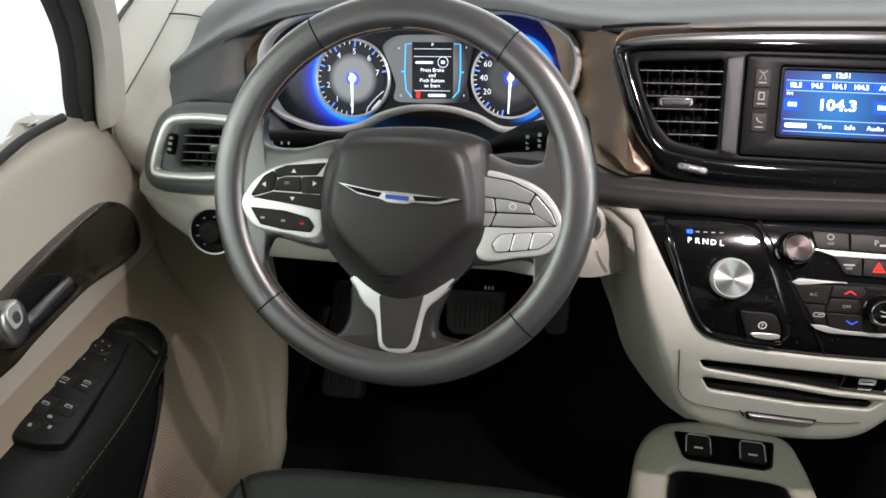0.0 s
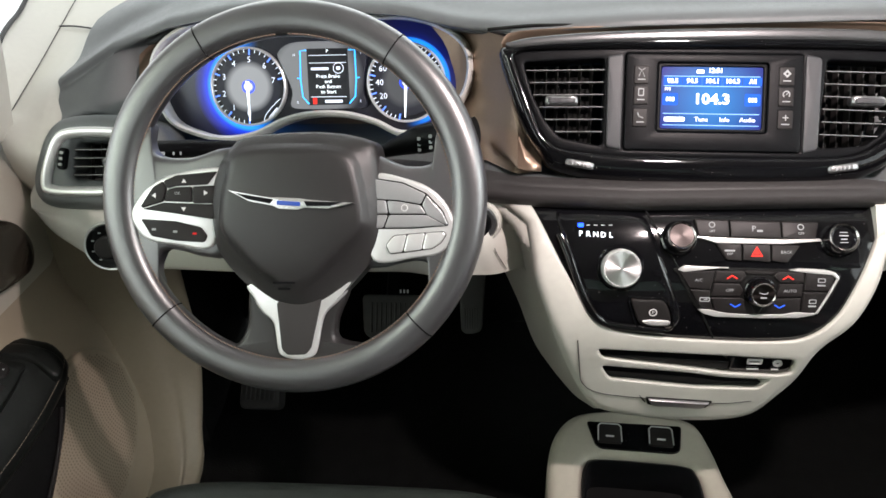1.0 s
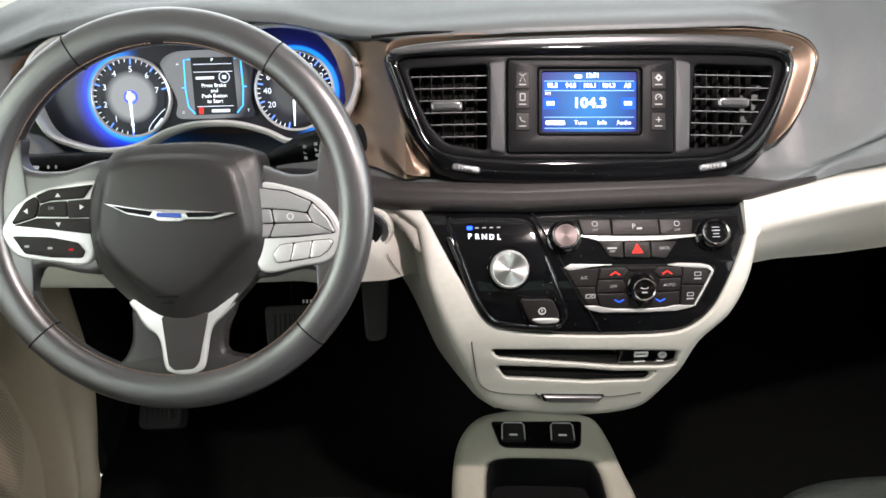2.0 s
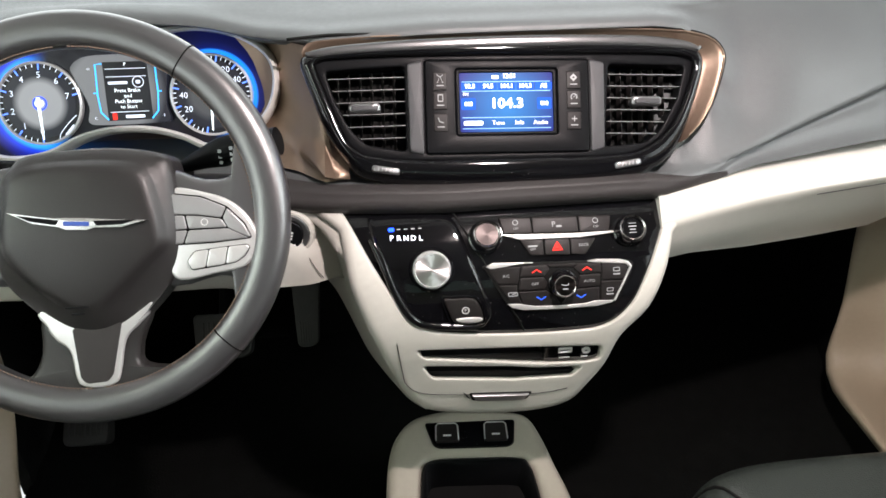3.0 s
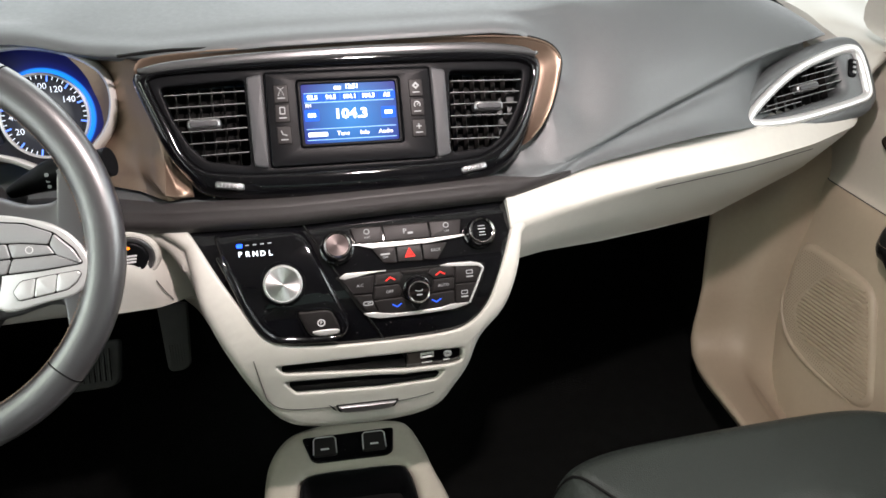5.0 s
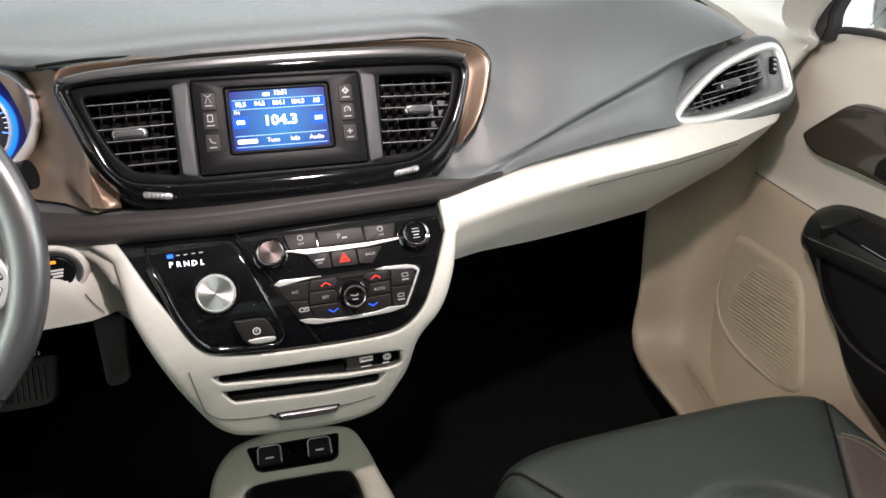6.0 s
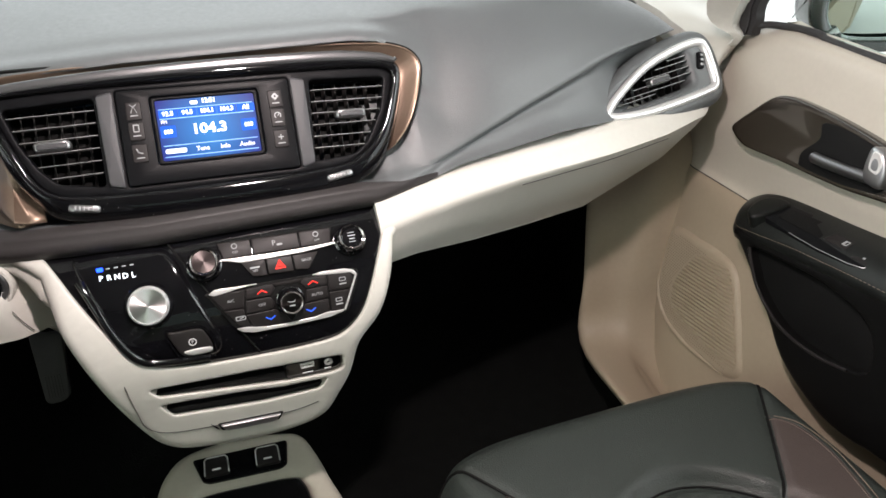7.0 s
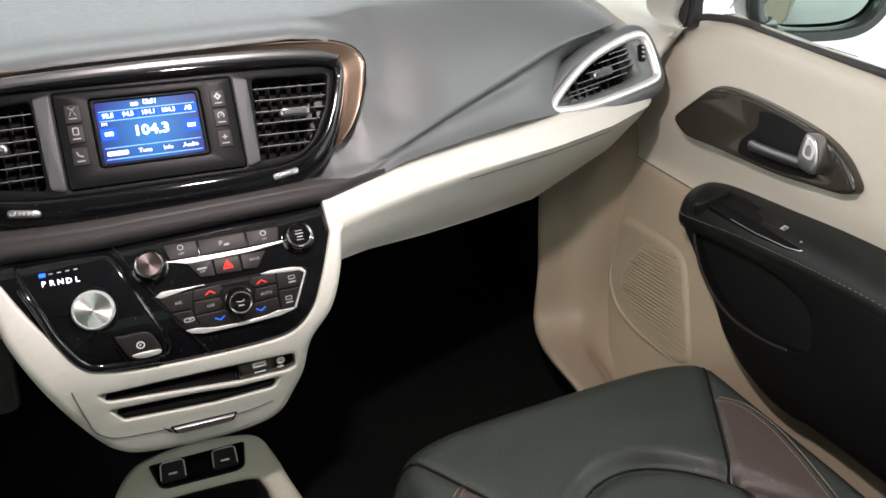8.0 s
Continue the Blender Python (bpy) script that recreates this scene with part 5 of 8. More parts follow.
def steering_wheel():
    t = thing("steering_wheel", "black leather steering wheel with silver spoke trim and a winged badge", "steering wheel", WHEEL @ Vector((0, -0.02, -0.05)))
    rows = [[ring_at(2 * math.pi * i / 120, 2 * math.pi * j / 28) for j in range(28)] for i in range(120)]
    rim = part("rim", loft(rows, True, True), LEATHER, t, "smooth black leather rim", smooth=80)
    for x, y in ((-0.091, 0.146), (0.110, 0.132), (-0.139, -0.143), (0.1225, -0.134)):
        a = math.atan2(y - RIM_MID.y, x - RIM_MID.x)
        part("leather_seam", tube([ring_at(a, 2 * math.pi * j / 24, 0.0001) for j in range(24)], 0.0008, 5, True, up=(0, 1, 0)), VOID, rim)
    stitches = bmesh.new()
    for i in range(260):
        a = 2 * math.pi * i / 260
        if i % 65 < 3:
            continue
        tube([ring_at(a, math.pi * 0.885, 0.0003), ring_at(a + 0.016, math.pi * 0.865, 0.0006)], 0.00055, 4, bm=stitches)
    tagged(part("stitching", stitches, RIM_THREAD, rim, "tan stitching along the inner rim"), kind="stuff")
    part("spoke", pillow(WHEEL, smooth_loop([(-0.05, 0.028), (-0.10, 0.0240), (-0.128, 0.0245), (-0.1395, 0.030), (-0.1430, 0.041), (-0.1415, 0.058), (-0.158, 0.056), (-0.174, 0.020), (-0.176, -0.02), (-0.172, -0.07), (-0.155, -0.112), (-0.1375, -0.107), (-0.1400, -0.092), (-0.1370, -0.079), (-0.124, -0.0685), (-0.06, -0.072)], 4), -0.03, -0.010, 0.002, 0.007), LEATHER, t, "leather-covered spoke")
    part("spoke", pillow(WHEEL, smooth_loop([(0.07, 0.021), (0.115, 0.0150), (0.136, 0.0150), (0.1460, 0.0215), (0.1490, 0.033), (0.1475, 0.047), (0.163, 0.046), (0.178, 0.0), (0.178, -0.05), (0.168, -0.090), (0.154, -0.114), (0.1395, -0.108), (0.1430, -0.094), (0.1400, -0.0835), (0.126, -0.0785), (0.07, -0.080)], 4), -0.03, -0.010, 0.002, 0.007), LEATHER, t, "leather-covered spoke")
    part("spoke", pillow(WHEEL, smooth_loop([(-0.035, -0.095), (-0.047, -0.145), (-0.060, -0.166), (-0.085, -0.172), (-0.060, -0.192), (0.0, -0.200), (0.060, -0.190), (0.083, -0.168), (0.0485, -0.160), (0.046, -0.140), (0.055, -0.095)], 4), -0.03, -0.013, 0.002, 0.007), AIRBAG, t)
    # silver trim and keys
    left = smooth_loop([(-0.0617, 0.0125), (-0.1146, 0.0080), (-0.1415, -0.0042), (-0.1555, -0.0195), (-0.1618, -0.0342), (-0.1552, -0.0488), (-0.1437, -0.0588), (-0.1133, -0.0640), (-0.0775, -0.0645), (-0.065, -0.02)], 6)
    l = part("silver_trim", plate(WHEEL, left, -0.02, -0.0055, 0.003), SILVER, t, "satin silver spoke trim")
    right = smooth_loop([(0.085, 0.0062), (0.1228, 0.0008), (0.1450, -0.0095), (0.1592, -0.0255), (0.1655, -0.042), (0.1610, -0.0590), (0.150, -0.0705), (0.1261, -0.0750), (0.085, -0.0775), (0.080, -0.03)], 6)
    r = part("silver_trim", plate(WHEEL, right, -0.02, -0.0055, 0.003), SILVER, t, "satin silver spoke trim")

    def key(owner, pts, text="", material=None, size=0.0042):
        k = part("wheel_key", plate(WHEEL, round_loop(pts, 0.0022), -0.012, -0.0028, 0.0012), material or BUTTON, owner)
        c = sum((Vector(p) for p in pts), Vector((0, 0))) / len(pts)
        if text == "^" or text == "v" or text == "<" or text == ">":
            turn = {"^": 0, "<": 90, "v": 180, ">": 270}[text]
            part("arrow", plate(mark(WHEEL, c.x, c.y, -0.0026) @ pose(0, 0, 0, 0, 0, turn), [Vector(p) for p in ((-0.0026, -0.0016), (0.0026, -0.0016), (0, 0.0024))], -0.0003, 0.0002, 0.0001, (), 1), WHITE, k)
        elif text:
            lettering(text, mark(WHEEL, c.x, c.y, -0.0024), size, ICON, k)
        return k

    key(l, [(-0.0700, 0.0100), (-0.1116, 0.0062), (-0.1250, 0.0010), (-0.1215, -0.0070), (-0.1130, -0.0045), (-0.0800, -0.0030)], "^")
    key(l, [(-0.1260, 0.0004), (-0.1360, -0.0050), (-0.1495, -0.0240), (-0.1480, -0.0262), (-0.1265, -0.0200), (-0.1225, -0.0075)], "<")
    key(l, [(-0.1210, -0.0078), (-0.1130, -0.0056), (-0.0965, -0.0050), (-0.0965, -0.0205), (-0.1255, -0.0195)], "OK")
    key(l, [(-0.0953, -0.0050), (-0.0800, -0.0040), (-0.0690, -0.0040), (-0.0690, -0.0215), (-0.0953, -0.0215)], ">")
    key(l, [(-0.1478, -0.0273), (-0.1255, -0.0207), (-0.0960, -0.0218), (-0.0695, -0.0228), (-0.0750, -0.0375), (-0.1139, -0.0318)], "v")
    lower = key(l, [(-0.1500, -0.0372), (-0.1139, -0.0395), (-0.0880, -0.0455), (-0.0815, -0.0540), (-0.0850, -0.0605), (-0.1133, -0.0590), (-0.1390, -0.0545)])
    for x, m in ((-0.136, ICON), (-0.114, ICON), (-0.094, RED_DIM)):
        bar(WHEEL, x, -0.0475 - (x + 0.136) * 0.1, 0.0045, 0.0022, -0.0024, m, lower)
    grey = KEYGREY
    key(r, [(0.0830, 0.0025), (0.1148, -0.0025), (0.1375, -0.0128), (0.1325, -0.0225), (0.1120, -0.0190), (0.0980, -0.0180), (0.0830, -0.0170)], "SET+", grey)
    key(r, [(0.1385, -0.0136), (0.1530, -0.0292), (0.1590, -0.0415), (0.1575, -0.0425), (0.1385, -0.0330), (0.1340, -0.0230)], "RES", grey, 0.0034)
    key(r, [(0.0830, -0.0180), (0.0985, -0.0190), (0.1005, -0.0318), (0.0830, -0.0318)], "CANC", grey, 0.0034)
    k = key(r, [(0.0998, -0.0190), (0.1120, -0.0200), (0.1328, -0.0238), (0.1375, -0.0318), (0.1018, -0.0318)], "", grey)
    part("icon", plate(mark(WHEEL, 0.117, -0.026, -0.0024), disc(0, 0, 0.0034, 16), -0.0003, 0.0001, 0.0001, [disc(0, 0, 0.0026, 16)], 1), WHITE, k)
    key(r, [(0.0830, -0.0330), (0.1005, -0.0330), (0.0955, -0.0455), (0.0830, -0.0455)], "", grey)
    key(r, [(0.1018, -0.0330), (0.1380, -0.0330), (0.1570, -0.0430), (0.1240, -0.0450), (0.0968, -0.0455)], "SET-", grey)
    for pts in ([(0.0985, -0.0627), (0.1024, -0.0572), (0.1063, -0.0533), (0.1186, -0.0520), (0.1146, -0.0690), (0.1023, -0.0705)], [(0.1196, -0.0519), (0.1366, -0.0503), (0.1330, -0.0668), (0.1156, -0.0689)],
                [(0.1376, -0.0502), (0.1548, -0.0493), (0.1570, -0.0520), (0.1520, -0.0597), (0.1438, -0.0652), (0.1340, -0.0667)]):
        key(r, pts, "", SILVER)
    for pts in ([(0.0985, -0.0627), (0.1024, -0.0572), (0.1063, -0.0533), (0.1301, -0.0510), (0.1548, -0.0493), (0.1570, -0.0520), (0.1520, -0.0597), (0.1438, -0.0652), (0.1245, -0.0681), (0.1023, -0.0707)],
                [(0.0829, 0.0030), (0.1150, -0.0018), (0.1381, -0.0126), (0.1535, -0.0288), (0.1594, -0.0428), (0.1240, -0.0457), (0.0829, -0.0462)]):
        part("key_bed", plate(WHEEL, inset(turned(round_loop(pts, 0.0024)), -0.0007), -0.016, -0.0048, 0.0004), VOID, r, "dark gap round the keys")
    shoe = smooth_loop([(-0.0375, -0.100), (-0.0365, -0.118), (-0.0288, -0.1310), (-0.0175, -0.1420), (-0.0135, -0.1685), (-0.0075, -0.1760), (0.0085, -0.1785), (0.0215, -0.1755), (0.0275, -0.1665), (0.0345, -0.1345), (0.0480, -0.1200), (0.0575, -0.1090), (0.056, -0.096)], 5)
    b = part("silver_trim", plate(WHEEL, shoe, -0.02, -0.0075, 0.003), SILVER, t, "satin silver lower spoke trim")
    part("spoke_inlay", pillow(WHEEL, round_loop([(-0.0130, -0.1200), (0.0330, -0.1160), (0.0215, -0.1660), (0.0160, -0.1725), (-0.0030, -0.1735), (-0.0085, -0.1680)], 0.003), -0.012, -0.0062, 0.0003, 0.001), BAND, b, "dark grey inlay")
    hub_loop = smooth_loop(HUB, 5)
    h = part("airbag_cover", hub_body(hub_loop), AIRBAG, t, "matte charcoal airbag cover", smooth=60)
    # winged badge, left plain
    c = Vector((0.0085, -0.0205))
    f = WHEEL @ Matrix.Translation((c.x, c.y, 0.0158)) @ pose(0, 0, 0, 0, 0, -3.5)
    wing = [(-0.062, 0.0085), (-0.045, 0.0060), (-0.020, 0.0040), (-0.010, 0.0045), (0.010, 0.0045), (0.020, 0.0040), (0.045, 0.0035), (0.063, 0.0035), (0.040, -0.0035), (0.016, -0.0040), (0.010, -0.0065), (-0.010, -0.0065), (-0.016, -0.0040), (-0.040, -0.0012)]
    bd = part("winged_badge", pillow(f, [Vector(p) for p in wing], -0.004, 0.0018, 0.0006, 0.0006), WING, h, "chromed winged badge with a blue centre")
    part("badge_inlay", plate(f, rect(0, -0.0008, 0.023, 0.0042, 0.0015), 0.0, 0.0030, 0.0006), BADGE, bd, "blue badge centre")
    for s in (-1, 1):
        lean = 0.0022 if s < 0 else 0.0
        part("badge_inset", plate(f, round_loop([(s * 0.0150, 0.0022), (s * 0.030, 0.0028 + lean * 0.4), (s * 0.052, 0.0036 + lean), (s * 0.040, -0.0008 + lean * 0.7), (s * 0.0180, -0.0022)], 0.0006, 2), 0.0, 0.0031, 0.0003, (), 1), MATTE, bd, "dark inset of the wing")
    bar(WHEEL, 0.0, -0.0985, 0.022, 0.0018, 0.0098, MATTE, h, "embossed_mark")
    bar(WHEEL, 0.0, -0.1045, 0.012, 0.0018, 0.0092, MATTE, h, "embossed_mark")


AIRBAG = surface("airbag_vinyl", (0.0255, 0.0240, 0.0245), 0.40, vary=0.06, patch=10, grain=0.16, grain_size=1100)
WING = surface("badge_chrome", (0.80, 0.80, 0.80), 0.24, metal=0.75, vary=0.02, patch=30, rough_vary=0.02)
BADGE = surface("badge_blue", (0.03, 0.08, 0.40), 0.25, vary=0.05, coat=0.5)


def hub_body(loop):
    """The airbag cover: a rounded flank, a bevel that follows a shield, and a crowned middle."""
    bm = bmesh.new()
    mid, n = Vector((0.008, -0.030)), 200
    outer, shield = polar(loop, mid, n), polar(smooth_loop(SHIELD, 4), mid, n)
    rows = [(1.0, 0, -0.045), (1.0, 0, -0.014), (0.990, 0, -0.0075), (0.965, 0, -0.0042), (0.5, 1, 0.0), (0.0, 1.055, 0.0020), (0.0, 1.020, 0.0042), (0.0, 0.965, -0.0022), (0.0, 0.925, -0.0006), (0.0, 0.86, 0), (0.0, 0.66, 0), (0.0, 0.42, 0), (0.0, 0.2, 0)]
    made = []
    for f, g, z in rows:
        ring = []
        for p, q in zip(outer, shield):
            # the bevel dies away at the foot, where the cover falls off
            flat = min(max((-q.y - 0.088) / 0.016, 0), 1)
            crowned = f == 0 and g < 1
            if g == 0:
                c = mid + (p - mid) * f
            elif f > 0:
                c = (mid + (p - mid) * 0.96).lerp(mid + (q - mid) * 1.055, 0.5)
            else:
                c = mid + (q - mid) * g
            if crowned:
                h = 0.0152 - 0.85 * (c - mid).length_squared + z
            else:
                h = z + (0.0030 * flat if z >= 0 else 0.0)
            drop = 0.55 * max(0.0, -c.y - 0.015) ** 2 + 2.0 * max(0.0, c.y - 0.018) ** 2 if z > -0.005 else 0.0
            ring.append(bm.verts.new(WHEEL @ Vector((c.x, c.y, h - drop))))
        made.append(ring)
    for a, b in zip(made, made[1:]):
        for i in range(len(a)):
            bm.faces.new((a[i - 1], a[i], b[i], b[i - 1]))
    bm.faces.new(made[-1])
    bm.faces.new(made[0][::-1])
    return bm


SHIELD = [(-0.050, 0.026), (-0.020, 0.0335), (0.040, 0.0330), (0.067, 0.0245), (0.0765, -0.0032), (0.0805, -0.030), (0.0785, -0.0470), (0.0584, -0.0670), (0.0290, -0.0955), (0.0070, -0.1060), (-0.0131, -0.0983), (-0.0376, -0.0786), (-0.0610, -0.0500),
          (-0.0625, -0.024), (-0.0565, 0.0062)]
CLUSTER = facet(20, (-0.43, 0.685, 0.76))
CRING = [(-0.2165, 0.0145), (-0.2000, 0.0489), (-0.1540, 0.0700), (-0.09, 0.0720), (0.0, 0.0640), (0.0681, 0.0721), (0.1149, 0.0688), (0.1552, 0.0496), (0.1709, 0.0241), (0.1660, -0.0124), (0.1429, -0.0428), (0.113, -0.0585),
         (0.0857, -0.0605), (0.0576, -0.0474), (0.0225, -0.0383), (-0.02, -0.0375), (-0.056, -0.0452), (-0.0926, -0.0610), (-0.1298, -0.0660), (-0.1673, -0.0590), (-0.2010, -0.0400)]


def arc_band(m, cx, cy, r0, r1, a0, a1, z, n=40):
    bm = bmesh.new()
    pts = [radians(a0 + (a1 - a0) * i / n) for i in range(n + 1)]
    full = abs(a1 - a0) >= 360
    out = [Vector((cx + r1 * math.cos(a), cy + r1 * math.sin(a))) for a in pts]
    inn = [Vector((cx + r0 * math.cos(a), cy + r0 * math.sin(a))) for a in pts]
    if full:
        return plate(m, out[:-1], z - 0.0006, z, 0.0002, [inn[:-1]], 1)
    return plate(m, out + inn[::-1], z - 0.0006, z, 0.0001, (), 1)


def gauge(owner, cx, cy, r, label, numbers, ticks, needle_deg, grey):
    m = CLUSTER
    g = part("gauge", revolve(mark(m, cx, cy, -0.002), [(r, -0.004), (r, 0.0), (0, 0.0)], 64), DIALFACE, owner, label)
    part("dial_ring", revolve(mark(m, cx, cy, 0.0), [(r + 0.0016, -0.006), (r + 0.0016, 0.002), (r, 0.003), (r - 0.0012, 0.002), (r - 0.0012, -0.004)], 64), SILVER, g, "fine silver ring")
    part("dial_center", revolve(mark(m, cx, cy, -0.0012), [(r * 0.86, -0.0006), (r * 0.855, 0.0), (0, 0.0002)], 48), dial_glow(m @ Vector((cx, cy, 0)), r * 0.86, grey), g, "pale grey dial centre")
    part("hub_ring", arc_band(m, cx, cy, 0.0066, 0.0080, 0, 360, 0.0012), RING_BLUE, g, "blue hub ring")
    part("hub_cap", revolve(mark(m, cx, cy, 0.0), [(0.0043, -0.001), (0.0043, 0.005), (0.0036, 0.006), (0, 0.006)], 24), GAUGE_TXT, g)
    for text, deg in numbers:
        a = radians(deg)
        lettering(text, mark(m, cx + r * 0.70 * math.cos(a), cy + r * 0.70 * math.sin(a), 0.0006), r * 0.215, GAUGE_TXT, g)
    for deg, big in ticks:
        a = radians(deg)
        f = mark(m, cx, cy, 0.0) @ Matrix.Rotation(a, 4, "Z") @ Matrix.Translation((r * (0.90 if big else 0.93), 0, 0))
        bar(f, 0, 0, r * (0.15 if big else 0.09), r * (0.035 if big else 0.02), 0.0004, TICK if big else GAUGE_TXT, g, "tick")
    a = radians(needle_deg)
    f = mark(m, cx, cy, 0.0045) @ Matrix.Rotation(a, 4, "Z")
    part("needle", plate(f, [Vector(p) for p in ((-r * 0.14, -0.0020), (r * 0.90, -0.0006), (r * 0.90, 0.0006), (-r * 0.14, 0.0020))], -0.0006, 0.0006, 0.0003, (), 1), LCDWHITE, g, "white needle")
    return g


DIALFACE = surface("dial_black", (0.010, 0.011, 0.016), 0.35, vary=0.1, patch=30)


def dial_glow(at, r, grey):
    """A dial centre that is lit from behind and fades outwards."""
    m, n, l, b = node_mat("dial_grey")
    co = n.new("ShaderNodeTexCoord")
    mp = n.new("ShaderNodeMapping")
    mp.vector_type = "TEXTURE"
    mp.inputs["Location"].default_value, mp.inputs["Scale"].default_value = at, (r, r, r)
    grad = n.new("ShaderNodeTexGradient")
    grad.gradient_type = "SPHERICAL"
    ramp = n.new("ShaderNodeValToRGB")
    ramp.color_ramp.elements[0].color, ramp.color_ramp.elements[1].color = (0.006, 0.008, 0.016, 1), (0.46 * grey, 0.48 * grey, 0.50 * grey, 1)
    ramp.color_ramp.elements[0].position, ramp.color_ramp.elements[1].position = 0.20, 0.42
    l.new(co.outputs["Object"], mp.inputs["Vector"])
    l.new(mp.outputs[0], grad.inputs["Vector"])
    l.new(grad.outputs["Fac"], ramp.inputs["Fac"])
    l.new(ramp.outputs[0], b.inputs["Emission Color"])
    b.inputs["Emission Strength"].default_value = 0.8
    b.inputs["Base Color"].default_value = (0.012, 0.013, 0.018, 1)
    return m


TICK = glow("tick_blue", (0.12, 0.26, 1.0), 1.6)


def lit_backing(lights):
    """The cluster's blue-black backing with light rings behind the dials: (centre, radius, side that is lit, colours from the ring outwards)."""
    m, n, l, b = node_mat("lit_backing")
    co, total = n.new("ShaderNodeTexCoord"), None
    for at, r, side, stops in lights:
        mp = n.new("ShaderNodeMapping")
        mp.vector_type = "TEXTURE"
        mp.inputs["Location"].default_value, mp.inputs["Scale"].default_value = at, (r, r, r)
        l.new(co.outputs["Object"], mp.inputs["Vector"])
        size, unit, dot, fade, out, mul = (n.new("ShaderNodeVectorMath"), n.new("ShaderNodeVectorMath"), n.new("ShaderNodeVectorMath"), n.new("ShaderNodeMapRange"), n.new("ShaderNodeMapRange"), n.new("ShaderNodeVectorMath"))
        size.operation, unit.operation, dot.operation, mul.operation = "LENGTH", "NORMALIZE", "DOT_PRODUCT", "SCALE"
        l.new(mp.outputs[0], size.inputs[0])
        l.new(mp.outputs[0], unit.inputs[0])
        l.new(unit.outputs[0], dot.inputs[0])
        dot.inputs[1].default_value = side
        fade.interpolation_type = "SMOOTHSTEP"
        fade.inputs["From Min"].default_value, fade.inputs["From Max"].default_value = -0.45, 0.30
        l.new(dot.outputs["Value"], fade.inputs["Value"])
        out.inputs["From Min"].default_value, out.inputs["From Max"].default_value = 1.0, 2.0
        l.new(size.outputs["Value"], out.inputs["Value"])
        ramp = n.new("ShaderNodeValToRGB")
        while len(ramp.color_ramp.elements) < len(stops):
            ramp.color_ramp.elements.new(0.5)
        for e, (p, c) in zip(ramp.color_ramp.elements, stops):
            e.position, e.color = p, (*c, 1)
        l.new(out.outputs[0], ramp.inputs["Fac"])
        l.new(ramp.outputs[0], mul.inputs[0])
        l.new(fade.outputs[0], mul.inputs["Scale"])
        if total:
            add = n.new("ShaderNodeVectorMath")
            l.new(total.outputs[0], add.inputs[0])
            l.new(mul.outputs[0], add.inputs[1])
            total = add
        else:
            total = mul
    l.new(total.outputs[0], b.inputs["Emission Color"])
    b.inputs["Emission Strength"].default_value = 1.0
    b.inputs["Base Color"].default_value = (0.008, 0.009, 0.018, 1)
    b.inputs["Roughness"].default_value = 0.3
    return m


